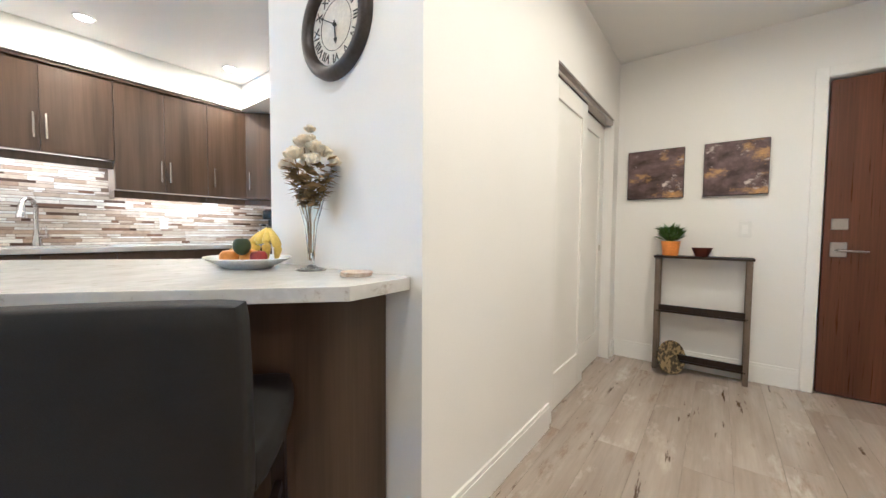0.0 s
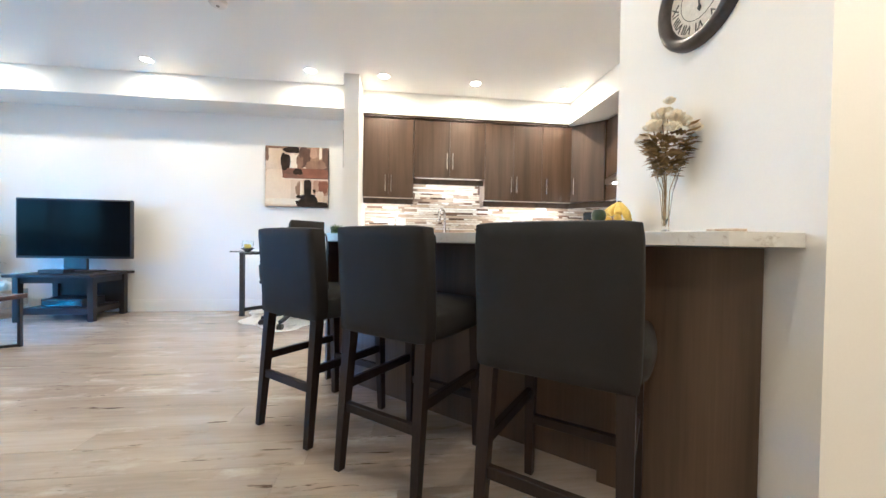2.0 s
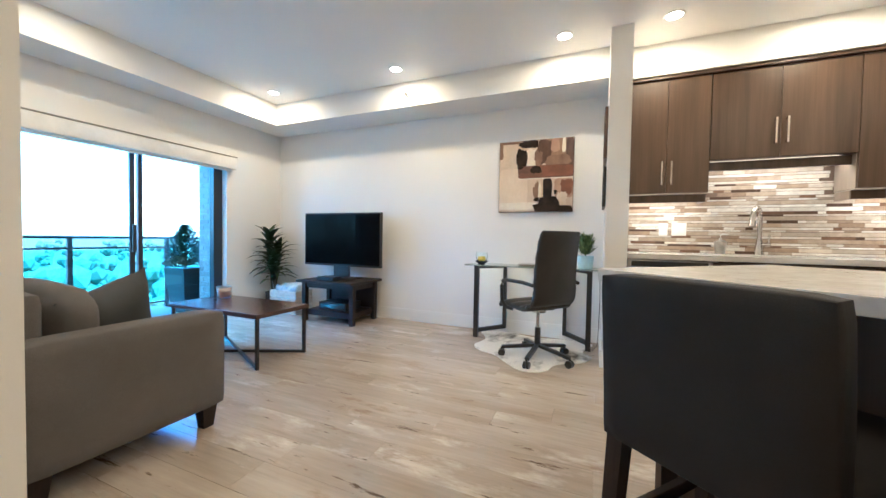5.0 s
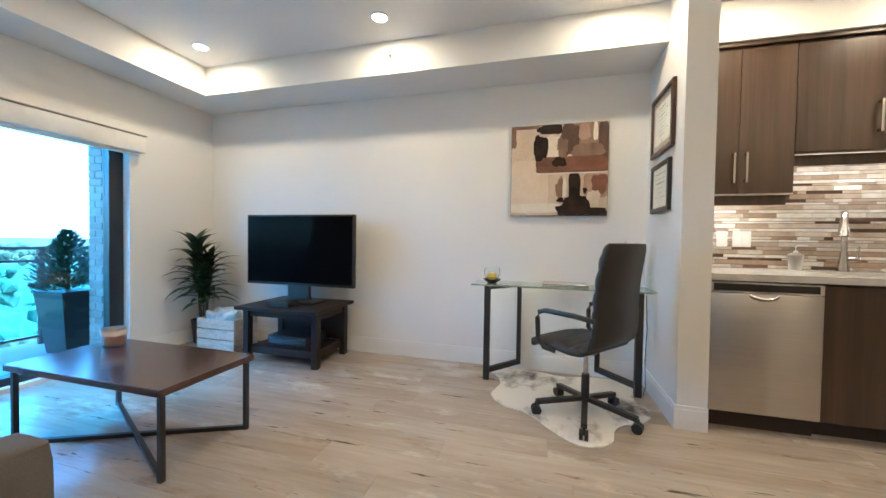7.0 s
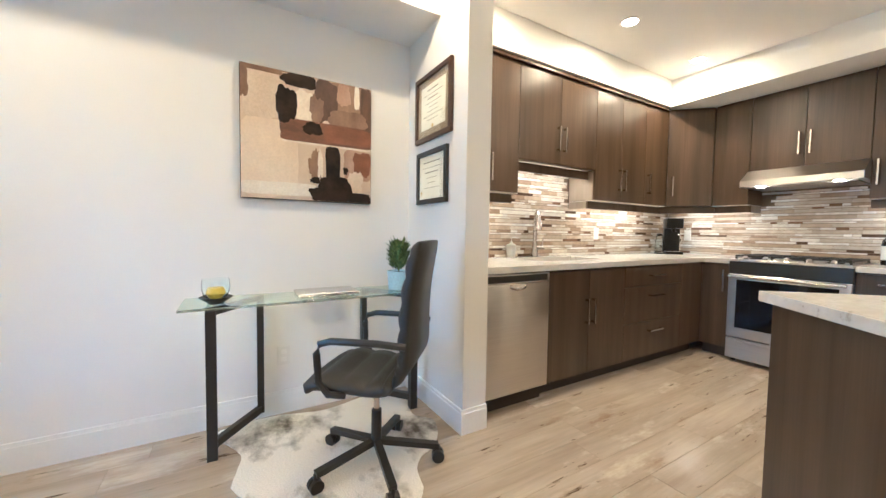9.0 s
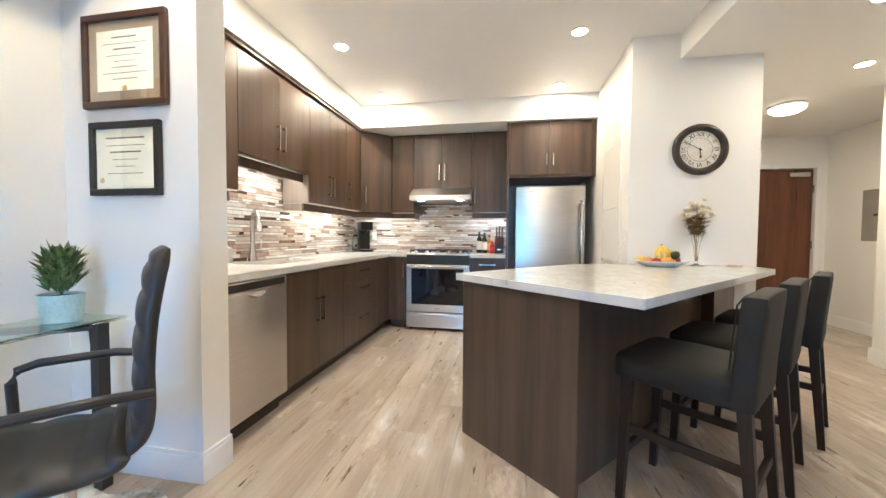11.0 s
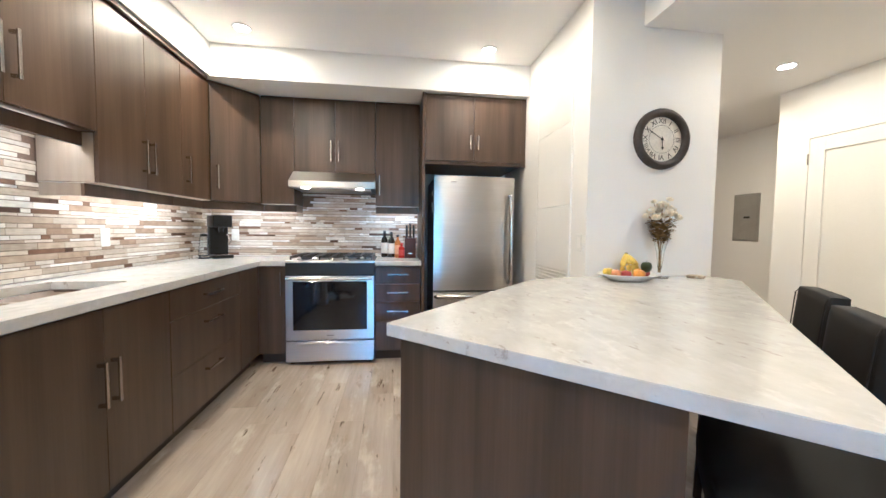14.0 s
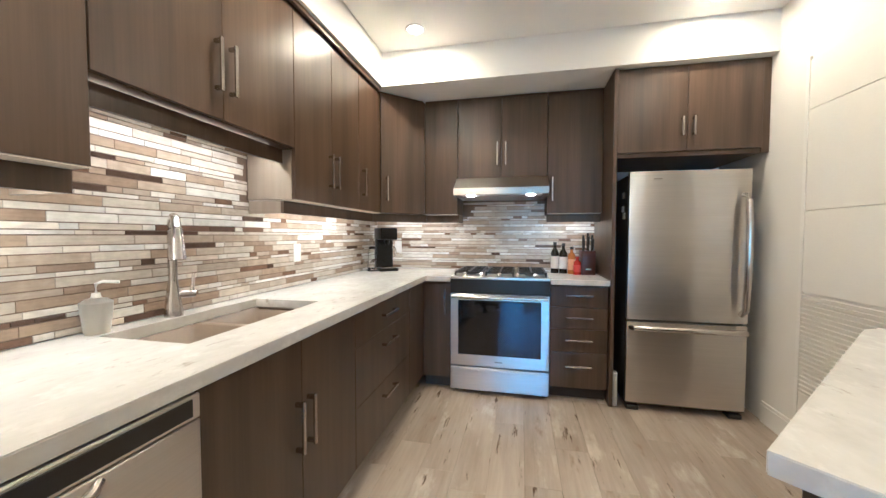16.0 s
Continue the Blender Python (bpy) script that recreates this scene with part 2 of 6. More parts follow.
# ---- mesh helpers ----
def box(bm, x0, x1, y0, y1, z0, z1, bevel=0.0, segments=1):
    made = bmesh.ops.create_cube(bm, size=1.0, matrix=Matrix.Translation(((x0 + x1) / 2, (y0 + y1) / 2, (z0 + z1) / 2)) @ Matrix.Diagonal((abs(x1 - x0), abs(y1 - y0), abs(z1 - z0), 1)))
    if bevel:
        edges = {e for v in made["verts"] for e in v.link_edges}
        bmesh.ops.bevel(bm, geom=list(edges), offset=bevel, segments=segments, affect="EDGES", profile=0.5)
    return bm


def bx(*args, bevel=0.0, segments=1):
    return box(bmesh.new(), *args, bevel=bevel, segments=segments)


def rod(bm, a, b, r0, r1=None, seg=14, caps=True):
    """A tapered round bar from a to b."""
    a, b = Vector(a), Vector(b)
    m = Matrix.Translation((a + b) / 2) @ (b - a).to_track_quat("Z", "Y").to_matrix().to_4x4()
    bmesh.ops.create_cone(bm, cap_ends=caps, segments=seg, radius1=r0, radius2=r0 if r1 is None else r1, depth=(b - a).length, matrix=m)
    return bm


def bar(bm, a, b, w0, d0, w1=None, d1=None):
    """A tapered bar of rectangular section from a to b; its sides keep to x and y."""
    w1, d1 = w1 or w0, d1 or d0
    rows = []
    for p, w, d in ((a, w0, d0), (b, w1, d1)):
        rows.append([bm.verts.new((p[0] + sx * w / 2, p[1] + sy * d / 2, p[2])) for sx, sy in ((-1, -1), (1, -1), (1, 1), (-1, 1))])
    for i in range(4):
        bm.faces.new((rows[0][i], rows[0][(i + 1) % 4], rows[1][(i + 1) % 4], rows[1][i]))
    bm.faces.new(rows[0][::-1])
    bm.faces.new(rows[1])
    bmesh.ops.recalc_face_normals(bm, faces=bm.faces)
    return bm


def beam(bm, a, b, w, h):
    """A bar of rectangular section along any line, h being its upright side."""
    a, b = Vector(a), Vector(b)
    m = Matrix.Translation((a + b) / 2) @ (b - a).to_track_quat("Y", "Z").to_matrix().to_4x4() @ Matrix.Diagonal((w, (b - a).length, h, 1))
    bmesh.ops.create_cube(bm, size=1.0, matrix=m)
    return bm


def tube(bm, points, r, seg=10, close=False):
    """A round tube along points."""
    pts = [Vector(p) for p in points]
    rings = []
    for i, p in enumerate(pts):
        if close:
            d = pts[(i + 1) % len(pts)] - pts[i - 1]
        else:
            d = pts[min(i + 1, len(pts) - 1)] - pts[max(i - 1, 0)]
        d.normalize()
        side = d.cross(Vector((0.013, 0.021, 1))) if abs(d.z) < 0.95 else d.cross(Vector((0, 1, 0)))
        side.normalize()
        up = side.cross(d)
        rr = r[i] if isinstance(r, (list, tuple)) else r
        rings.append([bm.verts.new(p + rr * (math.cos(a) * side + math.sin(a) * up)) for a in (2 * math.pi * k / seg for k in range(seg))])
    pairs = list(zip(rings, rings[1:])) + ([(rings[-1], rings[0])] if close else [])
    for u, v in pairs:
        for k in range(seg):
            bm.faces.new((u[k], u[(k + 1) % seg], v[(k + 1) % seg], v[k]))
    if not close:
        bm.faces.new(rings[0][::-1])
        bm.faces.new(rings[-1])
    bmesh.ops.recalc_face_normals(bm, faces=bm.faces)
    return bm


def lathe(bm, profile, centre=(0, 0, 0), seg=28):
    """A turned shape from (radius, height) pairs."""
    cx, cy, cz = centre
    rings = []
    for r, z in profile:
        if r < 1e-5:
            rings.append([bm.verts.new((cx, cy, cz + z))])
        else:
            rings.append([bm.verts.new((cx + r * math.cos(2 * math.pi * k / seg), cy + r * math.sin(2 * math.pi * k / seg), cz + z)) for k in range(seg)])
    for u, v in zip(rings, rings[1:]):
        for k in range(seg):
            a, b, c, d = u[k % len(u)], u[(k + 1) % len(u)], v[(k + 1) % len(v)], v[k % len(v)]
            loop = []
            for w in (a, b, c, d):
                if w not in loop:
                    loop.append(w)
            if len(loop) > 2:
                bm.faces.new(loop)
    bmesh.ops.recalc_face_normals(bm, faces=bm.faces)
    return bm


def prism(bm, outline, z0, z1, bevel=0.0):
    """An upright slab over a plan outline."""
    low = [bm.verts.new((x, y, z0)) for x, y in outline]
    top = [bm.verts.new((x, y, z1)) for x, y in outline]
    n = len(outline)
    bm.faces.new(low[::-1])
    bm.faces.new(top)
    for i in range(n):
        bm.faces.new((low[i], low[(i + 1) % n], top[(i + 1) % n], top[i]))
    bmesh.ops.recalc_face_normals(bm, faces=bm.faces)
    if bevel:
        bmesh.ops.bevel(bm, geom=list(bm.edges), offset=bevel, segments=2, affect="EDGES", profile=0.5)
    return bm


def cushion(bm, x0, x1, y0, y1, z0, z1, puff=0.03, corner=0.05, cuts=6):
    """A stuffed block: rounded edges and bulging faces."""
    c = Vector(((x0 + x1) / 2, (y0 + y1) / 2, (z0 + z1) / 2))
    h = Vector(((x1 - x0) / 2, (y1 - y0) / 2, (z1 - z0) / 2))
    bmesh.ops.create_cube(bm, size=2.0)
    bmesh.ops.subdivide_edges(bm, edges=list(bm.edges), cuts=cuts, use_grid_fill=True)
    for v in bm.verts:
        p = Vector(v.co)
        q = Vector()
        for i in range(3):
            q[i] = p[i] * h[i]
        inner = Vector([max(-h[i] + corner, min(h[i] - corner, q[i])) for i in range(3)])
        d = q - inner
        if d.length > 1e-6:
            q = inner + d.normalized() * min(d.length, corner) if sum(abs(x) > 1e-6 for x in d) > 1 else q
        f = [(1 - p[i] ** 2) for i in range(3)]
        q.x += puff * p.x * f[1] * f[2] * (abs(p.x) > 0.99)
        q.y += puff * p.y * f[0] * f[2] * (abs(p.y) > 0.99)
        q.z += puff * p.z * f[0] * f[1] * (abs(p.z) > 0.99)
        v.co = c + q
    return bm


def mesh_of(name, bm, mat, smooth=35):
    me = bpy.data.meshes.new(name)
    bm.normal_update()
    bm.to_mesh(me)
    bm.free()
    for m in (mat if isinstance(mat, (list, tuple)) else [mat]):
        me.materials.append(m)
    if smooth:
        me.shade_smooth()
        me.set_sharp_from_angle(angle=radians(smooth))
    return me


def part(name, bm, mat, parent, label="", smooth=35):
    ob = new(name, mesh_of(name, bm, mat, smooth) if isinstance(bm, bmesh.types.BMesh) else bm)
    ob.parent = parent
    if label:
        ob["label"] = label
    return ob


def thing(name, m, label, category, group="", kind=""):
    ob = new(name)
    ob.empty_display_size = 0.1
    ob.matrix_world = m
    return tagged(ob, label, category, group, kind)


def solid(name, bm, mat, label, category, kind="", group="", smooth=35, m=None):
    ob = new(name, mesh_of(name, bm, mat, smooth))
    if m:
        ob.matrix_world = m
    return tagged(ob, label, category, group, kind)


def structure(name, boxes, mat, label, category="wall"):
    bm = bmesh.new()
    for b in boxes:
        box(bm, *b)
    return solid(name, bm, mat, label, category, "structure", smooth=0)


def lettering(name, text, size, mat, parent, m, depth=0.001):
    cu = bpy.data.curves.new(name, "FONT")
    cu.body, cu.size, cu.extrude, cu.align_x, cu.align_y = text, size, depth, "CENTER", "CENTER"
    tmp = bpy.data.objects.new(name, cu)
    me = bpy.data.meshes.new_from_object(tmp)
    bpy.data.objects.remove(tmp)
    me.materials.clear()
    me.materials.append(mat)
    ob = new(name, me)
    ob.parent = parent
    ob.matrix_local = m
    return ob


# ---- plan ----
XW, YN, YS, XC, YC, XP = -4.265, 2.84, -4.88, -0.33, 1.11, -1.235
DROP, ZT, ZH, ZS = -0.89, 2.69, 2.50, 2.425

structure("wall_west", [(XW - 0.12, XW, -5.0, YN + 0.12, 0, ZT)], WALL, "long warm white painted plaster wall")
structure("wall_north", [(XW, XP + 0.12, YN, YN + 0.12, 0, ZT)], WALL, "white painted kitchen wall behind the stove")
structure("wall_stub", [(XW, -3.525, -0.59, -0.43, 0, ZT)], WALL, "short white partition between desk and kitchen")
structure("wall_south", [(XW, -3.44, -5.0, YS, 0, ZT), (-1.65, -0.77, -5.0, YS, 0, ZH), (-3.44, -1.65, -5.0, YS, 1.985, ZH), (-3.44, -1.65, -5.0, YS, 0, 0.03)], WALL, "white wall with a wide sliding door opening")
structure("wall_living_east", [(DROP, -0.77, YS, -2.37, 0, ZH)], WALL, "white wall behind the sofa")
structure("wall_hall_south", [(DROP, 0.62, -2.37, -2.25, 0, ZH)], WALL, "white hall wall ending in a corner by the sofa")
structure("wall_bedroom", [(0.62, 0.74, -2.37, -0.44, 0, ZH), (0.62, 0.74, -0.44, 0.43, 2.06, ZH), (0.62, 0.74, 0.43, 0.69, 0, ZH)], WALL, "white wall with an open doorway")
structure("wall_jog", [(0.74, 1.10, 0.57, 0.69, 0, ZH)], WALL, "short white return wall")
structure("wall_utility", [(1.10, 1.22, 0.57, 0.90, 0, ZH), (1.10, 1.22, 0.90, 1.66, 2.03, ZH), (1.10, 1.22, 1.66, 1.92, 0, ZH)], WALL, "white hall wall with a closed door")
structure("wall_hall_return", [(1.22, 2.0, 1.80, 1.92, 0, ZH)], WALL, "white return wall in the entry")
structure("wall_hall_east", [(2.0, 2.12, 1.80, 3.80, 0, ZH)], WALL, "white entry wall with a breaker panel")
structure("wall_entry", [(XC - 0.12, 0.91, 3.68, 3.80, 0, ZH), (0.91, 1.87, 3.68, 3.80, 2.075, ZH), (1.87, 2.0, 3.68, 3.80, 0, ZH)], WALL, "white entry wall with the front door")
structure("wall_closet", [(XC - 0.12, XC, YC + 0.12, 2.22, 0, ZH), (XC - 0.12, XC, 2.22, 3.52, 1.99, ZH), (XC - 0.12, XC, 3.52, 3.68, 0, ZH)], WALL, "white hall wall with sliding closet doors")
structure("wall_clock", [(XP, DROP, YC, YC + 0.12, 0, ZT), (DROP, XC, YC, YC + 0.12, 0, ZH)], WALL, "white wall that carries the clock")
structure("wall_pantry", [(XP, XP + 0.12, YC + 0.12, YN, 0, ZT)], WALL, "white wall beside the fridge with a utility panel")
# two unseen walls, added to keep sky light out of closet and entry gaps
structure("wall_closet_back", [(XP, XP + 0.12, YN + 0.12, 3.80, 0, ZH), (XP + 0.12, XC - 0.12, 3.68, 3.80, 0, ZH)], WALL, "unseen white wall sealing the closet from the sky")
structure("wall_corridor", [(0.5, 2.2, 3.80, 3.90, -0.12, ZH + 0.1)], WALL, "unseen wall sealing the gaps behind the front door")
# unseen, added to close the space behind the shut door
structure("wall_store", [(2.0, 2.12, 0.69, 1.80, 0, ZH)], WALL, "unseen wall closing the space behind the closed door")
structure("wall_bedroom_north", [(1.22, 3.1, 0.57, 0.69, 0, ZH)], WALL, "white wall behind the open door")
# unseen walls, added to close off the room beyond the open door
structure("wall_bedroom_east", [(3.0, 3.1, -2.37, 0.57, 0, ZH)], WALL, "unseen white wall closing off the next room")
structure("wall_bedroom_south", [(0.74, 3.0, -2.37, -2.25, 0, ZH)], WALL, "unseen white wall closing off the next room")
structure("ceiling", [(XW - 0.12, DROP, -5.0, YN + 0.12, ZT, ZT + 0.1)], CEIL, "white painted tray ceiling", "ceiling")
structure("ceiling_hall", [(DROP, 3.1, -5.0, 3.80, ZH, ZT + 0.1)], CEIL, "lower white hall ceiling", "ceiling")
structure("soffit_living", [(XW, -3.83, YS, -0.59, ZS, ZT), (-3.83, DROP, YS, -4.484, ZS, ZT)], CEIL, "white dropped soffit round the living room", "soffit")
structure("soffit_kitchen", [(XW, -3.925, -0.43, YN, ZS, ZT), (-3.925, XP, 2.16, YN, ZS, ZT)], CEIL, "white dropped soffit above the kitchen cabinets", "soffit")


def baseboard(name, x0, x1, y0, y1):
    bm = bx(x0, x1, y0, y1, 0, 0.12)
    cx, cy = (x0 + x1) / 2, (y0 + y1) / 2
    gx, gy = (0.002, 0) if abs(x1 - x0) > abs(y1 - y0) else (0, 0.002)
    box(bm, x0 + (0.003 if not gx else 0), x1 - (0.003 if not gx else 0), y0 + (0.003 if not gy else 0), y1 - (0.003 if not gy else 0), 0.12, 0.14)
    return solid(name, bm, TRIM, "white painted moulded baseboard", "baseboard", "structure", smooth=0)


BB = 0.016
for i, b in enumerate([(-1.65, DROP - BB, YS, YS + BB), (XW, XW + BB, YS + BB, -0.59 - BB), (XW, -3.44, YS, YS + BB), (XW + BB, -3.525, -0.59 - BB, -0.59), (-3.525, -3.525 + BB, -0.59 - BB, -0.43),
                       (DROP - BB, DROP, YS, -2.25), (DROP - BB, 0.62 - BB, -2.25, -2.25 + BB), (0.62 - BB, 0.62, -2.25, -0.52), (0.62 - BB, 0.62, 0.51, 0.69), (0.62 - BB, 1.10 - BB, 0.69, 0.69 + BB),
                       (1.10 - BB, 1.10, 0.69, 0.83), (1.10 - BB, 1.10, 1.73, 1.92), (1.10 - BB, 2.0, 1.92, 1.92 + BB), (2.0 - BB, 2.0, 1.92 + BB, 3.68),
                       (XC, 0.84, 3.68 - BB, 3.68), (1.94, 2.0 - BB, 3.68 - BB, 3.68), (XC, XC + BB, YC - BB, 2.15), (XC, XC + BB, 3.59, 3.68 - BB), (-0.45, XC, YC - BB, YC), (XP - BB, XP, 1.93, 2.2), (XP - BB, XP, YC - BB, 1.27)]):
    baseboard(f"baseboard_{i + 1}", *b)


# ---- ceiling lamps ----
def downlight(x, y, z, power):
    lt = thing("downlight", pose(x, y, z), "round recessed ceiling downlight, lit, white trim", "ceiling lamp", "recessed ceiling downlights")
    part("trim_ring", lathe(bmesh.new(), [(0.052, -0.001), (0.054, -0.006), (0.068, -0.005), (0.072, -0.0005), (0.072, 0.0)]), WHITEPLASTIC, lt)
    part("bulb", lathe(bmesh.new(), [(0.0, -0.003), (0.051, -0.003), (0.053, -0.0005)]), BULB, lt, "glowing warm white bulb")
    lamp("downlight_beam", "AREA", pose(x, y, z - 0.012), power, WARM, 0.09)


for x, y in [(-3.53, -4.19), (-3.53, -2.54), (-3.52, -0.94)]:
    downlight(x, y, ZT, POT)
for x, y in [(-3.53, -0.17), (-3.55, 0.85), (-3.575, 1.90)]:
    downlight(x, y, ZT, POT * 1.25)
for x, y in [(-1.68, 1.93), (-1.66, 0.95)]:
    downlight(x, y, ZT, POT * 0.8)
# assumed row, added opposite the living room's west lamps
for x, y in [(-1.66, -0.9), (-1.7, -4.0), (-1.7, -2.5)]:
    downlight(x, y, ZT, POT)
for x, y in [(-0.10, 0.51), (0.55, 1.43)]:
    downlight(x, y, ZH, POT * HALL)
flush = thing("flush_ceiling_light", pose(0.64, 2.36, ZH), "round flush ceiling light with glowing glass", "ceiling lamp")
part("base", lathe(bmesh.new(), [(0.0, 0), (0.16, 0), (0.165, -0.012), (0.15, -0.022), (0.0, -0.022)]), WHITEPLASTIC, flush)
part("shade", lathe(bmesh.new(), [(0.148, -0.022), (0.14, -0.05), (0.10, -0.075), (0.0, -0.085)]), material("shade_glow", (0.9, 0.9, 0.85), emit=(1.0, 0.6, 0.26), strength=0.5), flush, "glowing opal glass shade")
lamp("flush_light", "AREA", pose(0.64, 2.36, ZH - 0.09), POT * 1.95 * HALL, WARM, 0.28)


def smoke_alarm(x, y, z):
    s = thing("smoke_alarm", pose(x, y, z), "white round smoke alarm on the ceiling", "smoke alarm")
    part("housing", lathe(bmesh.new(), [(0.065, 0), (0.066, -0.012), (0.055, -0.03), (0.03, -0.036), (0.0, -0.036)]), WHITEPLASTIC, s)
    part("button", lathe(bmesh.new(), [(0.012, -0.036), (0.011, -0.04), (0, -0.04)]), GREYMETAL, s)


smoke_alarm(-2.36, -2.37, ZT)
smoke_alarm(-2.48, -1.37, ZT)
spr = thing("sprinkler", pose(-3.83, -2.57, 2.55), "small chrome sidewall sprinkler head", "sprinkler")
part("plate", rod(bmesh.new(), (0, 0, 0), (0.006, 0, 0), 0.028, 0.026, 20), WHITEPLASTIC, spr)
part("nozzle", rod(bmesh.new(), (0.006, 0, 0), (0.04, 0, 0), 0.008, 0.012, 12), CHROME, spr)


# ---- cabinets ----
def handle_bar(parent, x, z0, z1, front, upright=True):
    bm = bmesh.new()
    if upright:
        box(bm, x - 0.007, x + 0.007, front - 0.036, front - 0.026, z0, z1, bevel=0.002)
        for z in (z0 + 0.006, z1 - 0.020):
            box(bm, x - 0.006, x + 0.006, front - 0.028, front, z, z + 0.014)
    else:
        box(bm, z0, z1, front - 0.036, front - 0.026, x - 0.007, x + 0.007, bevel=0.002)
        for u in (z0 + 0.006, z1 - 0.020):
            box(bm, u, u + 0.014, front - 0.028, front, x - 0.006, x + 0.006)
    return part("handle", bm, NICKEL, parent, "brushed nickel bar handle")


def cabinet(name, m, w, d, z0, z1, fronts, label, rail=0.0, kick=0.0, group="", body_top=None, returns=()):
    """Front at local y=0 looking to -y, x to the right. fronts: (kind, x0, x1, z0, z1, handle) with handle ("v", x, z0, z1) or ("h", z, x0, x1)."""
    cab = thing(name, m, label, "cabinet", group)
    bm = bx(0.001, w - 0.001, 0.019, d, z0 + kick, body_top or z1)
    part("body", bm, LAMINATE, cab)
    if kick:
        part("toe_kick", bx(0.001, w - 0.001, 0.075, d - 0.01, 0.0, kick), KICK, cab, "black recessed toe kick")
    if rail:
        part("light_rail", bx(0.001, w - 0.001, 0.07, 0.088, z0 - rail, z0 - 0.0045, bevel=0.001), LAMINATE, cab)
        if z0 < 1.6:
            part("underside", bx(0.002, w - 0.002, 0.0, d - 0.012, z0 - 0.004, z0 - 0.0005), PALEBOARD, cab, "pale underside board")
    for rx in returns:
        part("light_rail", bx(rx, rx + 0.018, 0.089, d - 0.012, z0 - rail, z0 - 0.0045), TAUPE, cab, "taupe return board")
        if rx < 0.01:
            part("side_panel", bx(-0.0025, 0.0008, 0.02, d - 0.012, z0 + 0.001, 1.685), TAUPE, cab, "taupe side board")
    for kind, a, b, c, e, h in fronts:
        fr = part(kind, bx(a + 0.0015, b - 0.0015, 0.0, 0.018, c + 0.0015, e - 0.0015, bevel=0.001), LAMINATE, cab)
        if h:
            handle_bar(fr, h[1], h[2], h[3], 0.0, h[0] == "v")
    return cab


UPPER = "grey-brown wood-grain laminate wall cabinet"
LOWER = "dark brown wood-grain laminate base cabinet"
W90 = 90


def west(y, x=-3.97):
    return pose(x, y, 0, 0, 0, W90)


def two(w, z0, z1, hz0, hz1):
    return [("door", 0, w / 2, z0, z1, ("v", w / 2 - 0.035, hz0, hz1)), ("door", w / 2, w, z0, z1, ("v", w / 2 + 0.035, hz0, hz1))]


UD = -3.97 - XW - 0.003
TOPZ = ZS - 0.003
cabinet("wall_cabinet", west(-0.428), 0.61, UD, 1.43, TOPZ, two(0.61, 1.43, 2.395, 1.50, 1.70), UPPER + " with two doors beside the sink", rail=0.07, returns=(0.59,), group="kitchen wall cabinets")
cabinet("wall_cabinet", west(0.184), 0.891, UD, 1.69, TOPZ, two(0.891, 1.69, 2.395, 1.79, 1.99), UPPER + " above the sink", rail=0.075, group="kitchen wall cabinets")
cabinet("wall_cabinet", west(1.077), 0.745, UD, 1.43, TOPZ, two(0.745, 1.43, 2.395, 1.53, 1.73), UPPER + " with two doors", rail=0.07, returns=(0.002,), group="kitchen wall cabinets")
cabinet("wall_cabinet", west(1.824), 0.405, UD, 1.43, TOPZ, [("door", 0, 0.405, 1.43, 2.395, ("v", 0.055, 1.53, 1.73))], UPPER + " with one door", rail=0.07, group="kitchen wall cabinets")
# the diagonal corner unit
cc = thing("corner_wall_cabinet", pose(0, 0, 0), "grey-brown laminate diagonal corner wall cabinet", "cabinet", "kitchen wall cabinets")
part("body", prism(bmesh.new(), [(XW + 0.003, 2.231), (-3.985, 2.231), (-3.689, 2.523), (-3.674, YN - 0.003), (XW + 0.003, YN - 0.003)], 1.43, TOPZ), LAMINATE, cc, smooth=0)
part("light_rail", prism(bmesh.new(), [(-4.058, 2.231), (-4.04, 2.231), (-3.674, 2.585), (-3.674, 2.603), (-3.69, 2.603)], 1.36, 1.43), LAMINATE, cc, smooth=0)
dl = math.hypot(0.296, 0.286)
cd = part("door", bx(0.002, dl - 0.002, -0.018, 0.0, 1.432, 2.393, bevel=0.001), LAMINATE, cc)
cd.matrix_local = pose(-3.974, 2.222, 0, 0, 0, math.degrees(math.atan2(0.286, 0.296)))
handle_bar(cd, 0.05, 1.53, 1.73, -0.018)
YU = 2.515
cabinet("wall_cabinet", pose(-3.672, YU, 0), 0.295, YN - YU - 0.003, 1.43, TOPZ, [("door", 0, 0.295, 1.43, 2.395, None)], UPPER + " beside the range hood", rail=0.07, returns=(0.275,), group="kitchen wall cabinets")
cabinet("wall_cabinet", pose(-3.375, YU, 0), 0.745, YN - YU - 0.003, 1.735, TOPZ, two(0.745, 1.735, 2.395, 1.835, 2.03), UPPER + " above the range hood", group="kitchen wall cabinets")
cabinet("wall_cabinet", pose(-2.628, YU, 0), 0.425, YN - YU - 0.003, 1.43, TOPZ, [("door", 0, 0.425, 1.43, 2.395, ("v", 0.04, 1.53, 1.725))], UPPER + " beside the fridge", rail=0.07, group="kitchen wall cabinets")
cabinet("fridge_cabinet", pose(-2.172, 2.213, 0), 0.885, YN - 2.213 - 0.003, 1.80, TOPZ, two(0.885, 1.83, 2.40, 1.93, 2.06), UPPER + " over the fridge")
gable = solid("fridge_gable", bx(-2.20, -2.174, 2.20, YN - 0.003, 0, TOPZ, bevel=0.001), LAMINATE, "tall dark laminate panel beside the fridge", "panel")
solid("filler_panel", bx(-1.283, XP - 0.002, 2.23, 2.25, 1.80, TOPZ), LAMINATE, "narrow laminate filler beside the fridge cabinet", "panel")
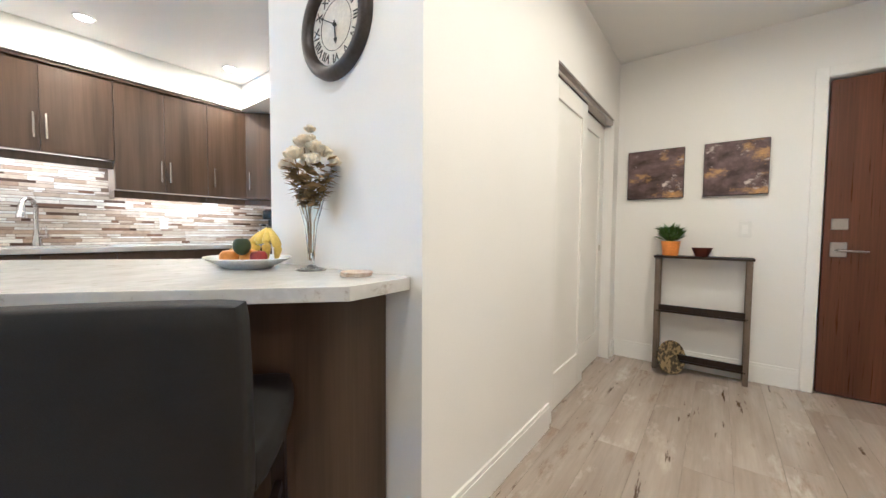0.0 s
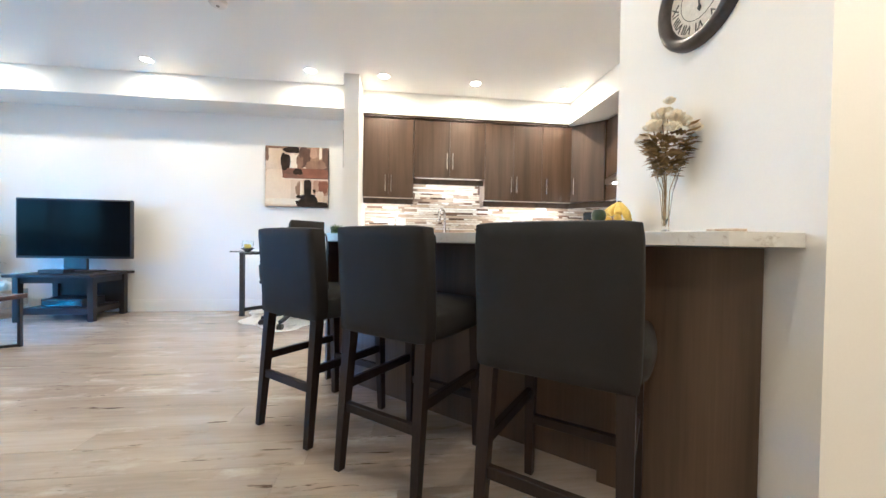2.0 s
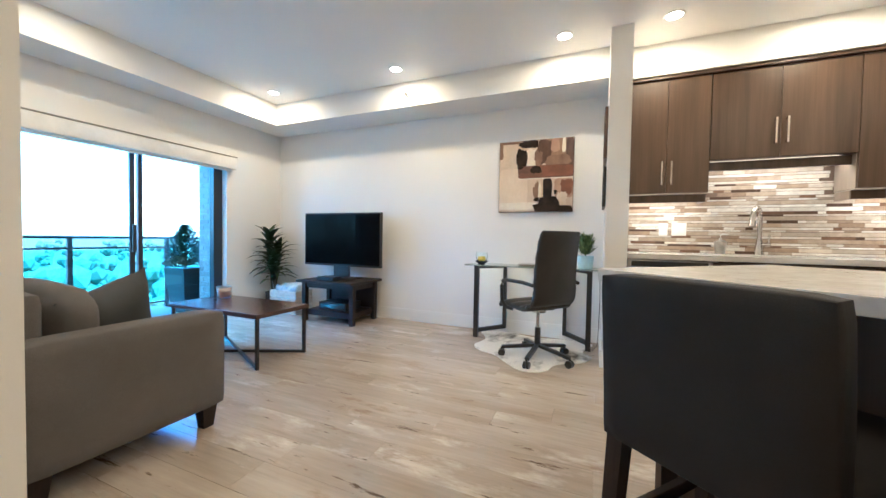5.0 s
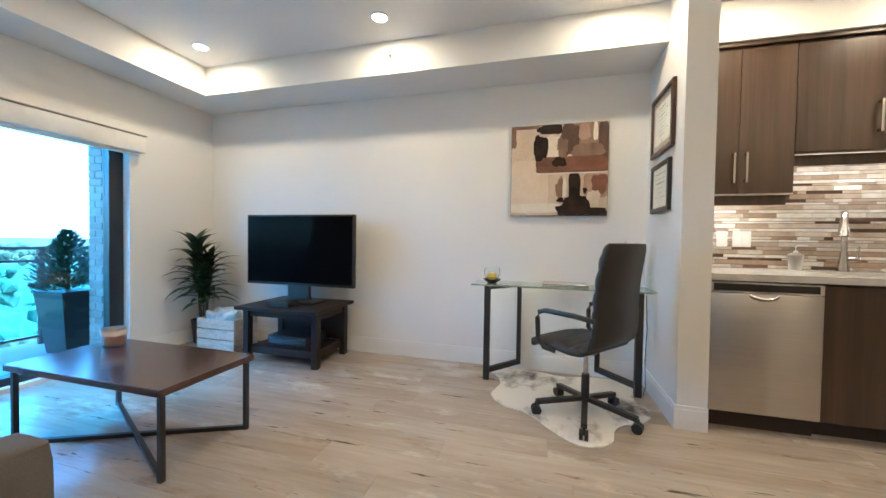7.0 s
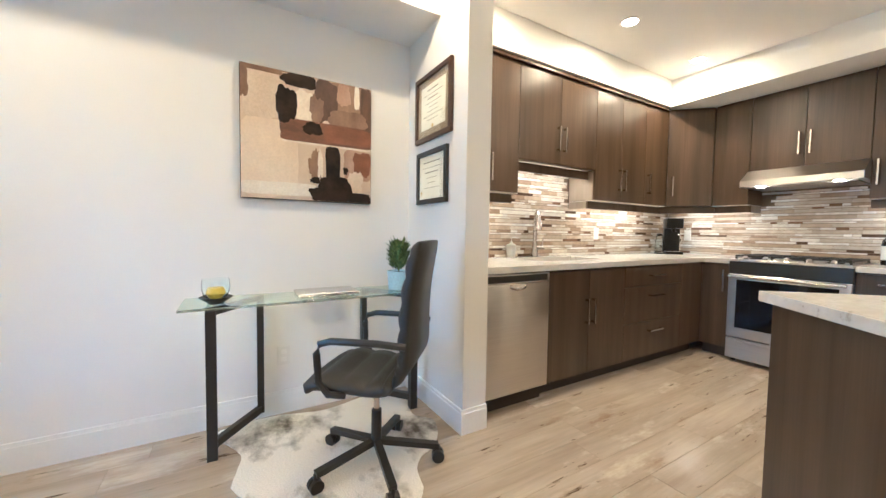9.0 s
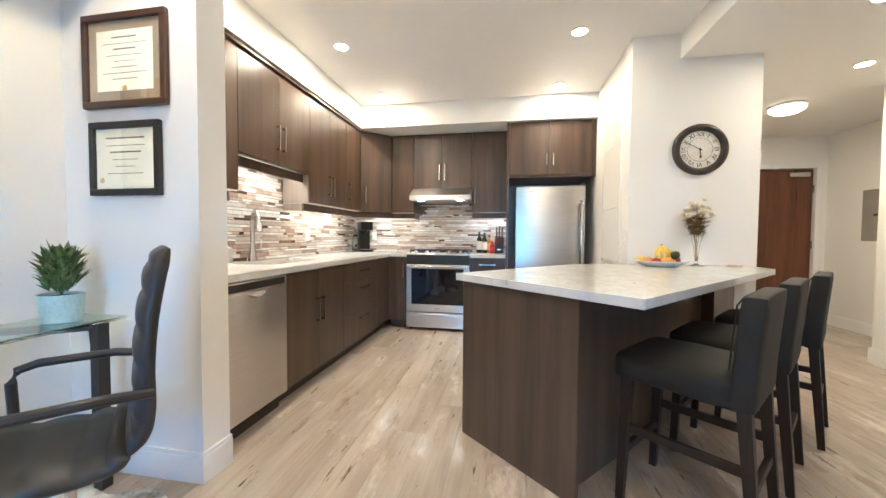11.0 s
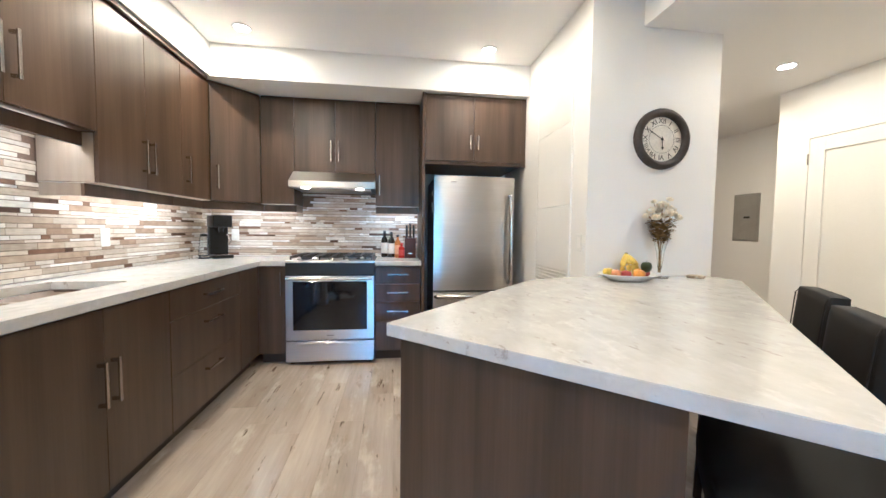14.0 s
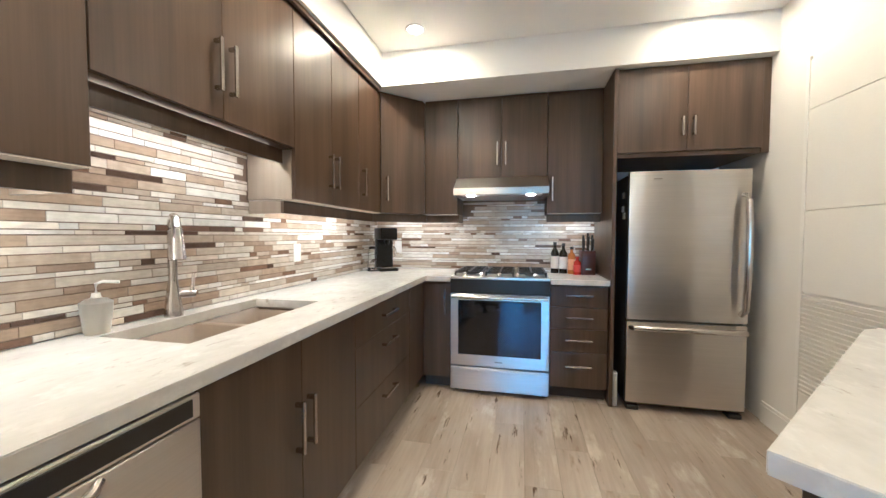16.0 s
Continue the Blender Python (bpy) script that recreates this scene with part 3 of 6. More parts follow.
solid("cornice", bx(-3.966, -3.945, -0.427, 2.16, 2.398, 2.424), LAMINATE, "dark strip above the wall cabinets", "moulding")

CAB_D = 0.64
BT = 0.878
cabinet("base_cabinet", west(0.145, -3.61), 0.86, CAB_D, 0, BT, two(0.86, 0.10, 0.87, 0.47, 0.66), LOWER + " below the sink", kick=0.10, group="kitchen base cabinets", body_top=0.60)
cabinet("base_cabinet", west(1.007, -3.61), 0.86, CAB_D, 0, BT, [("drawer", 0, 0.86, 0.70, 0.87, ("h", 0.79, 0.33, 0.53)), ("drawer", 0, 0.86, 0.40, 0.70, ("h", 0.62, 0.33, 0.53)), ("drawer", 0, 0.86, 0.10, 0.40, ("h", 0.32, 0.33, 0.53))], LOWER + " with three drawers", kick=0.10, group="kitchen base cabinets")
cabinet("base_cabinet", west(1.869, -3.61), 0.36, CAB_D, 0, BT, [("door", 0, 0.36, 0.10, 0.87, None)], LOWER + " in the corner", kick=0.10, group="kitchen base cabinets")
cabinet("base_cabinet", pose(-3.606, 2.235, 0), 0.226, YN - 2.235 - 0.003, 0, BT, [("door", 0, 0.226, 0.10, 0.87, ("v", 0.185, 0.62, 0.82))], LOWER + " beside the stove", kick=0.10, group="kitchen base cabinets")
cabinet("drawer_cabinet", pose(-2.615, 2.235, 0), 0.41, YN - 2.235 - 0.003, 0, BT, [("drawer", 0, 0.41, a, b, ("h", h, 0.11, 0.30)) for a, b, h in ((0.71, 0.87, 0.80), (0.545, 0.71, 0.635), (0.37, 0.545, 0.465), (0.10, 0.37, 0.27))], LOWER + " with four drawers", kick=0.10, group="kitchen base cabinets")
solid("filler_panel", bx(-3.632, -3.606, 2.231, 2.26, 0.10, BT), LAMINATE, "narrow dark laminate corner filler", "panel")

# ---- worktops ----
ct = thing("worktop", pose(0, 0, 0), "white marble-patterned laminate worktop with a sink cut-out", "worktop")
bm = bmesh.new()
for b in [(XW + 0.002, -3.585, -0.428, 0.31), (XW + 0.002, -4.165, 0.31, 1.02), (-3.81, -3.585, 0.31, 1.02), (XW + 0.002, -3.585, 1.02, YN - 0.002), (-3.585, -3.381, 2.205, YN - 0.002)]:
    box(bm, *b, 0.88, 0.92)
bmesh.ops.remove_doubles(bm, verts=bm.verts, dist=0.0005)
part("slab", bm, MARBLE, ct, smooth=0)
part("edge_band", bx(-3.5848, -3.5833, -0.426, 2.203, 0.883, 0.917), MARBLE, ct, smooth=0)
part("edge_band", bx(-3.582, -3.383, 2.2033, 2.2048, 0.883, 0.917), MARBLE, ct, smooth=0)
ct2 = thing("worktop", pose(0, 0, 0), "short white marble-patterned worktop beside the stove", "worktop")
part("slab", bx(-2.615, -2.202, 2.205, YN - 0.002, 0.88, 0.92, bevel=0.002), MARBLE, ct2)
part("edge_band", bx(-2.612, -2.205, 2.2033, 2.2048, 0.883, 0.917), MARBLE, ct2, smooth=0)

sink = thing("sink", pose(-3.9875, 0.665, 0.876), "beige composite double-bowl undermount sink", "sink")


def bowl(y0, y1, depth):
    x0, x1, bm = -0.185, 0.185, bmesh.new()
    up = [(x0, y0), (x1, y0), (x1, y1), (x0, y1)]
    dn = [(x0 + 0.025, y0 + 0.025), (x1 - 0.025, y0 + 0.025), (x1 - 0.025, y1 - 0.025), (x0 + 0.025, y1 - 0.025)]
    a = [bm.verts.new((*p, 0.0)) for p in up]
    b = [bm.verts.new((*p, -depth)) for p in dn]
    for i in range(4):
        bm.faces.new((a[i], a[(i + 1) % 4], b[(i + 1) % 4], b[i]))
    bm.faces.new(b)
    bmesh.ops.bevel(bm, geom=[e for e in bm.edges if not e.is_boundary], offset=0.03, segments=4, affect="EDGES", profile=0.5)
    bmesh.ops.recalc_face_normals(bm, faces=bm.faces)
    bmesh.ops.reverse_faces(bm, faces=bm.faces)
    ob = part("bowl", bm, SINK, sink)
    mod = ob.modifiers.new("thickness", "SOLIDIFY")
    mod.thickness, mod.offset = 0.008, 1.0
    dr = part("drain", lathe(bmesh.new(), [(0.0, 0.004), (0.03, 0.003), (0.042, 0.0), (0.0, 0.0)], (0, (y0 + y1) / 2, -depth + 0.001)), CHROME, sink, "steel drain")


bowl(-0.352, -0.002, 0.20)
bowl(0.027, 0.352, 0.17)
part("divider", bx(-0.185, 0.185, -0.008, 0.033, -0.06, 0.002, bevel=0.006, segments=3), SINK, sink)

fc = thing("faucet", pose(-4.205, 0.605, 0.92, 0, 0, -35), "brushed nickel gooseneck pull-down kitchen faucet", "faucet")
part("body", lathe(bmesh.new(), [(0.0, 0.0), (0.033, 0.0), (0.033, 0.006), (0.031, 0.03), (0.022, 0.11), (0.017, 0.14), (0.0, 0.14)]), CHROME, fc)
arc = [(0, 0, 0.13), (0, 0, 0.24), (0, 0, 0.32)] + [(0.075 - 0.075 * math.cos(a), 0, 0.32 + 0.075 * math.sin(a)) for a in np.linspace(0.3, 2.75, 9)]
part("neck", tube(bmesh.new(), arc, 0.0165, 14), CHROME, fc)
part("spray_head", rod(bmesh.new(), (0.142, 0, 0.35), (0.163, 0, 0.235), 0.0185, 0.028, 16), CHROME, fc)
part("lever", rod(rod(bmesh.new(), (0, 0.02, 0.085), (0, 0.075, 0.085), 0.017, 0.015, 14), (0, 0.062, 0.085), (0.012, 0.068, 0.17), 0.008, 0.006, 10), CHROME, fc)

soap = thing("soap_dispenser", pose(-4.21, 0.34, 0.92), "frosted clear soap pump bottle beside the sink", "soap dispenser")
part("bottle", lathe(bmesh.new(), [(0.0, 0), (0.031, 0), (0.034, 0.006), (0.042, 0.085), (0.043, 0.105), (0.03, 0.115), (0.013, 0.12), (0.0, 0.12)]), FROST, soap)
part("pump", tube(rod(bmesh.new(), (0, 0, 0.12), (0, 0, 0.135), 0.014, 0.011), [(0, 0, 0.13), (0, 0, 0.165), (0.012, 0.012, 0.172), (0.045, 0.04, 0.168)], 0.005, 8), WHITEPLASTIC, soap, "white pump")

# ---- appliances ----
dw = thing("dishwasher", pose(-3.60, -0.424, 0, 0, 0, W90), "stainless steel dishwasher with a dark control strip", "dishwasher")
part("body", bx(0.004, 0.558, 0.03, 0.6, 0.10, 0.872), BLACKPLASTIC, dw)
dd = part("door", bx(0.004, 0.558, -0.015, 0.03, 0.11, 0.81, bevel=0.006, segments=3), STEEL, dw)
part("top_rail", bx(0.004, 0.558, -0.015, 0.03, 0.812, 0.872, bevel=0.004), STEEL, dw)
part("control_strip", bx(0.03, 0.535, -0.0175, -0.014, 0.822, 0.864, bevel=0.001), BLACKPLASTIC, dw, "black control strip")
part("handle", tube(bmesh.new(), [(0.215, -0.010, 0.797), (0.23, -0.020, 0.787), (0.255, -0.025, 0.780), (0.28, -0.026, 0.778), (0.305, -0.025, 0.780), (0.33, -0.020, 0.787), (0.345, -0.010, 0.797)], 0.011, 12), CHROME, dd)
part("toe_kick", bx(0.004, 0.558, 0.05, 0.58, 0.0, 0.10), KICK, dw)

st = thing("stove", pose(-2.997, 2.187, 0), "stainless steel gas range with a black glass oven door", "stove")
part("body", bx(-0.379, 0.379, 0.035, 0.64, 0.06, 0.905), BLACKPLASTIC, st)
od = part("oven_door", bx(-0.377, 0.377, 0.0, 0.035, 0.225, 0.79, bevel=0.004), STEEL, st)
part("window", bx(-0.315, 0.315, -0.004, 0.0, 0.315, 0.745, bevel=0.002), BLACKGLASS, od, "black oven glass")
part("handle", rod(rod(rod(bmesh.new(), (-0.36, -0.05, 0.775), (0.36, -0.05, 0.775), 0.013, seg=14), (-0.33, -0.05, 0.775), (-0.33, 0, 0.775), 0.009), (0.33, -0.05, 0.775), (0.33, 0, 0.775), 0.009), CHROME, od)
part("badge", bx(-0.03, 0.03, -0.0025, 0.0, 0.262, 0.272), GREYMETAL, od)
drw = part("drawer", bx(-0.377, 0.377, 0.0, 0.035, 0.035, 0.215, bevel=0.004), STEEL, st)
part("grip", bx(-0.30, 0.30, -0.008, 0.0, 0.185, 0.205, bevel=0.003), STEEL, drw)
part("control_panel", bx(-0.379, 0.379, 0.012, 0.035, 0.797, 0.905, bevel=0.002), BLACKPLASTIC, st, "black control panel")
part("cooktop", bx(-0.379, 0.379, 0.005, 0.635, 0.906, 0.926, bevel=0.004), STEEL, st)
for gx in (-0.245, 0.0, 0.245):
    bm = bmesh.new()
    for x in (gx - 0.105, gx, gx + 0.105):
        box(bm, x - 0.006, x + 0.006, 0.07, 0.58, 0.945, 0.962)
    for y in (0.075, 0.20, 0.325, 0.45, 0.575):
        box(bm, gx - 0.111, gx + 0.111, y - 0.006, y + 0.006, 0.946, 0.960)
    for x in (gx - 0.105, gx + 0.105):
        for y in (0.075, 0.575):
            box(bm, x - 0.007, x + 0.007, y - 0.007, y + 0.007, 0.926, 0.946)
    part("grate", bm, BLACKMETAL, st, "black cast-iron grate", smooth=0)
for gx, gy in ((-0.245, 0.19), (-0.245, 0.45), (0.245, 0.19), (0.245, 0.45), (0.0, 0.32)):
    part("burner", lathe(bmesh.new(), [(0.05, 0.926), (0.05, 0.935), (0.036, 0.938), (0.036, 0.945), (0, 0.945)], (gx, gy, 0)), BLACKMETAL, st)
for kx in (-0.27, -0.135, 0.0, 0.135, 0.27):
    part("knob", rod(bmesh.new(), (kx, 0.045, 0.926), (kx, 0.03, 0.948), 0.02, 0.017, 16), STEEL, st)
for fx in (-0.34, 0.34):
    for fy in (0.08, 0.58):
        part("foot", rod(bmesh.new(), (fx, fy, 0), (fx, fy, 0.06), 0.018), BLACKPLASTIC, st)

hd = thing("range_hood", pose(-3.0025, 2.33, 0), "stainless steel under-cabinet range hood", "range hood")
bm = bmesh.new()
pr = [(0.0, 1.575), (0.0, 1.63), (0.16, 1.733), (0.505, 1.733), (0.505, 1.575)]
le = [bm.verts.new((-0.377, y, z)) for y, z in pr]
ri = [bm.verts.new((0.377, y, z)) for y, z in pr]
for i in range(5):
    bm.faces.new((le[i], le[(i + 1) % 5], ri[(i + 1) % 5], ri[i]))
bm.faces.new(le[::-1]), bm.faces.new(ri)
bmesh.ops.recalc_face_normals(bm, faces=bm.faces)
part("canopy", bm, STEEL, hd, smooth=0)
part("filter", bx(-0.33, 0.33, 0.08, 0.47, 1.567, 1.575), GREYMETAL, hd, "grey grease filter")
for lx in (-0.24, 0.24):
    part("lamp", lathe(bmesh.new(), [(0.0, 1.566), (0.03, 1.566), (0.034, 1.575)], (lx, 0.05, 0)), BULB, hd, "glowing hood lamp")
    lamp("hood_lamp", "AREA", pose(-3.0025 + lx, 2.38, 1.56), POT * 0.02, WARM, 0.06)

fg = thing("fridge", pose(-1.722, 2.167, 0), "stainless steel fridge with a bottom freezer drawer", "fridge")
part("body", bx(-0.368, 0.368, 0.06, 0.66, 0.03, 1.68, bevel=0.004), material("fridge_side", (0.05, 0.048, 0.047), rough=0.4), fg, "dark grey cabinet")


def bowed(x0, x1, z0, z1, bulge):
    bm, n = bmesh.new(), 14
    low, top = [], []
    for i in range(n + 1):
        u = i / n
        x = x0 + (x1 - x0) * u
        y = 0.012 - bulge * (1 - (2 * u - 1) ** 2) + (0.004 if i in (0, n) else 0)
        low.append((x, y)), top.append((x, y))
    return prism(bm, low + [(x1, 0.058), (x0, 0.058)], z0, z1)


fd = part("door", bowed(-0.371, 0.371, 0.655, 1.69, 0.004), STEEL, fg)
part("handle", tube(bmesh.new(), [(0.325, 0.0, 0.72), (0.325, -0.045, 0.76), (0.325, -0.06, 0.95), (0.325, -0.062, 1.12), (0.325, -0.06, 1.30), (0.325, -0.045, 1.48), (0.325, 0.0, 1.52)], 0.020, 14), CHROME, fd, "vertical chrome handle")
part("badge", bx(-0.22, -0.17, -0.0045, 0.01, 1.635, 1.641), GREYMETAL, fd)
fz = part("freezer_drawer", bowed(-0.371, 0.371, 0.06, 0.64, 0.004), STEEL, fg)
part("handle", tube(bmesh.new(), [(-0.345, 0.005, 0.60), (-0.34, -0.04, 0.605), (-0.15, -0.055, 0.607), (0.15, -0.055, 0.607), (0.34, -0.04, 0.605), (0.345, 0.005, 0.60)], 0.020, 14), CHROME, fz, "horizontal chrome handle")
for fx in (-0.32, 0.32):
    part("foot", bx(fx - 0.04, fx + 0.04, 0.02, 0.10, 0.0, 0.03, bevel=0.004), BLACKPLASTIC, fg)
for mx, mz, c in ((0.14, 1.52, (0.7, 0.6, 0.5)), (0.15, 1.42, (0.85, 0.85, 0.82)), (0.12, 1.37, (0.8, 0.78, 0.7))):
    part("magnet", bx(-0.376, -0.368, mx, mx + 0.05, mz, mz + 0.045, bevel=0.002), material("magnet", c), fg, "small fridge magnet")

# ---- island ----
U, V = Vector((0.6756, 0.7373)), Vector((0.7373, -0.6756))
SW = Vector((-2.465, 0.06))
isl = thing("island_worktop", pose(0, 0, 0), "white marble-patterned island worktop with clipped corners", "worktop")
rim = [tuple(SW), (-1.713, -0.65), (-0.362, 0.865), (-0.375, YC - 0.003), (XP + 0.002, YC - 0.003), (-1.655, 0.965)]
part("slab", prism(bmesh.new(), rim, 0.8805, 0.92, bevel=0.002), MARBLE, isl, smooth=20)
for (ax, ay), (ex, ey) in list(zip(rim, rim[1:]))[:2] + [(rim[5], rim[0])]:
    dx, dy = ex - ax, ey - ay
    ln = math.hypot(dx, dy)
    ox, oy = 0.0008 * dy / ln, -0.0008 * dx / ln
    part("edge_band", beam(bmesh.new(), (ax + ox + 0.003 * dx / ln, ay + oy + 0.003 * dy / ln, 0.9), (ex + ox - 0.003 * dx / ln, ey + oy - 0.003 * dy / ln, 0.9), 0.0015, 0.034), MARBLE, isl, smooth=0)
BS, BE = Vector((-2.421, 0.056)), Vector((-1.876, -0.427))
ib = thing("kitchen_island", pose(0, 0, 0), "dark wood-grain laminate kitchen island base", "island")
ang = math.degrees(math.atan2(U.y, U.x))
wd = (BE - BS).length
eb = part("end_panel", bx(0, 0.022, -wd, 0, 0, 0.879, bevel=0.001), LAMINATE, ib, "wood-grain end panel")
eb.matrix_local = pose(BS.x, BS.y, 0, 0, 0, ang)
fb = part("front_panel", prism(bmesh.new(), [tuple(BS + U * 0.024 - V * -0.02), tuple(BS + U * 1.15 - V * -0.02), tuple(BS + U * 1.15 + V * 0.04), tuple(BS + U * 0.024 + V * 0.04)], 0.10, 0.878), LAMINATE, ib, smooth=0)
kb = part("toe_kick", prism(bmesh.new(), [tuple(BS + U * 0.03 + V * 0.07), tuple(BS + U * 1.15 + V * 0.07), tuple(BS + U * 1.15 + V * 0.09), tuple(BS + U * 0.03 + V * 0.09)], 0, 0.10), KICK, ib, smooth=0)
p0, p1 = BE + U * 0.024 - V * 0.07, BE + U * 1.62 - V * 0.07
part("back_panel", prism(bmesh.new(), [tuple(p0), tuple(p1), tuple(p1 - V * 0.02), tuple(p0 - V * 0.02)], 0, 0.878), LAMINATE, ib, "panel on the seating side", smooth=0)
q0 = BE + U * 1.62
q1 = BE + U * 2.07
part("side_panel", prism(bmesh.new(), [tuple(q0), tuple(q1), tuple(q1 - V * 0.6), tuple(q0 - V * 0.6)], 0, 0.878), LAMINATE, ib, "panel next to the wall", smooth=0)

# ---- under-cabinet light ----
for x0, x1, y0, y1, z in [(-4.12, -4.10, -0.38, 0.15, 1.424), (-4.11, -4.09, 0.22, 1.04, 1.684), (-4.12, -4.10, 1.12, 2.2, 1.424)]:
    strip = solid("led_strip", bx(x0, x1, y0, y1, z - 0.006, z, bevel=0.001), LED, "lit warm white strip light under the wall cabinets", "strip light", group="under-cabinet strip lights")
    lamp("strip_light", "AREA", pose(x0 + 0.01, (y0 + y1) / 2, z - 0.012), STRIP * (y1 - y0), LEDWARM, 0.03, y1 - y0)
for x0, x1 in [(-4.10, -3.47), (-2.60, -2.23)]:
    solid("led_strip", bx(x0, x1, 2.66, 2.68, 1.418, 1.424, bevel=0.001), LED, "lit warm white strip light under the wall cabinets", "strip light", group="under-cabinet strip lights")
    lamp("strip_light", "AREA", pose((x0 + x1) / 2, 2.67, 1.412), STRIP * (x1 - x0), LEDWARM, x1 - x0, 0.03)


# ---- bar stools ----
def bar_stool(m):
    s = thing("bar_stool", m, "charcoal leatherette bar stool with dark wooden legs", "bar stool", "bar stools along the island")
    back = bmesh.new()
    cushion(back, -0.205, 0.205, 0.0, 0.075, 0.535, 0.935, puff=0.004, corner=0.014, cuts=9)
    for v in back.verts:
        v.co.y -= 0.10 * max(0.0, v.co.z - 0.60) ** 1.3
    bk = part("backrest", back, FAUX, s, smooth=50)
    part("seam", tube(bmesh.new(), [(-0.19, 0.078, 0.67), (-0.198, 0.060, 0.9), (-0.185, 0.045, 0.926), (0.185, 0.045, 0.926), (0.198, 0.060, 0.9), (0.19, 0.078, 0.67)], 0.003, 6), FAUX, bk)
    part("seat", cushion(bmesh.new(), -0.215, 0.215, 0.06, 0.47, 0.53, 0.645, puff=0.018, corner=0.03, cuts=7), FAUX, s, smooth=50)
    for x in (-0.175, 0.175):
        part("leg", bar(bmesh.new(), (x * 1.04, -0.012, 0), (x, 0.035, 0.56), 0.028, 0.03, 0.042, 0.042), DARKWOOD, s)
        part("leg", bar(bmesh.new(), (x * 1.04, 0.44, 0), (x, 0.42, 0.54), 0.028, 0.03, 0.042, 0.042), DARKWOOD, s)
        part("stretcher", bx(x * 1.02 - 0.011, x * 1.02 + 0.011, 0.02, 0.43, 0.305, 0.34, bevel=0.002), DARKWOOD, s)
    part("stretcher", bx(-0.17, 0.17, 0.0, 0.022, 0.225, 0.26, bevel=0.002), DARKWOOD, s)
    part("stretcher", bx(-0.17, 0.17, 0.42, 0.442, 0.20, 0.235, bevel=0.002), DARKWOOD, s)
    return s


stool = bar_stool(pose(-1.228, -0.478, 0, 0, 0, 50))
copy_thing(stool, pose(-0.84, -0.042, 0, 0, 0, 51))
copy_thing(stool, pose(-0.40, 0.405, 0, 0, 0, 51.5))

# ---- sofa, running south from its arm ----
sf = thing("sofa", pose(-0.925, -2.46, 0), "grey fabric sofa with track arms on dark tapered feet", "sofa")
part("base", bx(-0.735, -0.02, -1.90, -0.14, 0.13, 0.32, bevel=0.02, segments=2), SOFA, sf)
part("arm", cushion(bmesh.new(), -0.765, 0.0, -0.15, 0.0, 0.115, 0.612, puff=0.006, corner=0.025, cuts=8), SOFA, sf, smooth=50)
part("arm", cushion(bmesh.new(), -0.765, 0.0, -2.05, -1.90, 0.115, 0.612, puff=0.006, corner=0.025, cuts=8), SOFA, sf, smooth=50)
part("back", cushion(bmesh.new(), -0.14, 0.0, -1.90, -0.15, 0.30, 0.78, puff=0.01, corner=0.04, cuts=8), SOFA, sf, smooth=50)
for y0, y1 in ((-1.89, -1.03), (-1.02, -0.16)):
    part("seat_cushion", cushion(bmesh.new(), -0.76, -0.14, y0, y1, 0.32, 0.46, puff=0.02, corner=0.035, cuts=8), SOFA, sf, smooth=50)
    bc = bmesh.new()
    cushion(bc, -0.345, -0.145, y0, y1, 0.46, 0.765, puff=0.03, corner=0.10, cuts=9)
    part("back_cushion", bc, SOFA, sf, smooth=50)
for x, y in ((-0.70, -0.07), (-0.07, -0.07), (-0.70, -1.98), (-0.07, -1.98)):
    part("foot", bar(bmesh.new(), (x, y, 0), (x, y, 0.118), 0.05, 0.05, 0.075, 0.075), DARKWOOD, sf, "dark wooden foot")


def throw_pillow(m, mat, label):
    bm = bmesh.new()
    n = 14
    grid = {}
    for side in (1, -1):
        for i in range(n + 1):
            for j in range(n + 1):
                u, v = 2 * i / n - 1, 2 * j / n - 1
                edge = i in (0, n) or j in (0, n)
                if edge and side == -1:
                    grid[side, i, j] = grid[1, i, j]
                    continue
                fat = ((1 - u ** 4) * (1 - v ** 4)) ** 0.6
                grid[side, i, j] = bm.verts.new((0.20 * u * (1 - 0.09 * (1 - v * v)), side * 0.085 * fat, 0.19 * v * (1 - 0.09 * (1 - u * u)) + 0.19))
    for side in (1, -1):
        for i in range(n):
            for j in range(n):
                q = [grid[side, i, j], grid[side, i + 1, j], grid[side, i + 1, j + 1], grid[side, i, j + 1]]
                bm.faces.new(q if side == -1 else q[::-1])
    bmesh.ops.recalc_face_normals(bm, faces=bm.faces)
    return solid("throw_pillow", bm, mat, label, "pillow", group="pillows on the sofa", smooth=60, m=m)


throw_pillow(pose(-1.37, -2.82, 0.43, -14, 18, 14), PILLOW, "dark grey throw pillow propped on the sofa")

# ---- coffee table ----
tb = thing("coffee_table", pose(-2.54, -3.475, 0), "dark wood coffee table with black crossed metal legs", "coffee table")
part("tabletop", bx(-0.265, 0.265, -0.53, 0.53, 0.388, 0.422, bevel=0.003), TABLEWOOD, tb)
for sx in (-1, 1):
    for sy in (-1, 1):
        part("leg", beam(bmesh.new(), (sx * 0.235, sy * 0.50, 0.0), (sx * 0.235, sy * 0.50, 0.387), 0.022, 0.022), BLACKMETAL, tb, smooth=0)
    part("cross_bar", beam(bmesh.new(), (-0.235, -0.50 * sx, 0.012), (0.235, 0.50 * sx, 0.0121 + 0.001 * sx), 0.022, 0.02), BLACKMETAL, tb, smooth=0)
cd2 = thing("candle_glass", pose(-2.68, -3.86, 0.422), "wide amber and white candle glass on the coffee table", "candle")
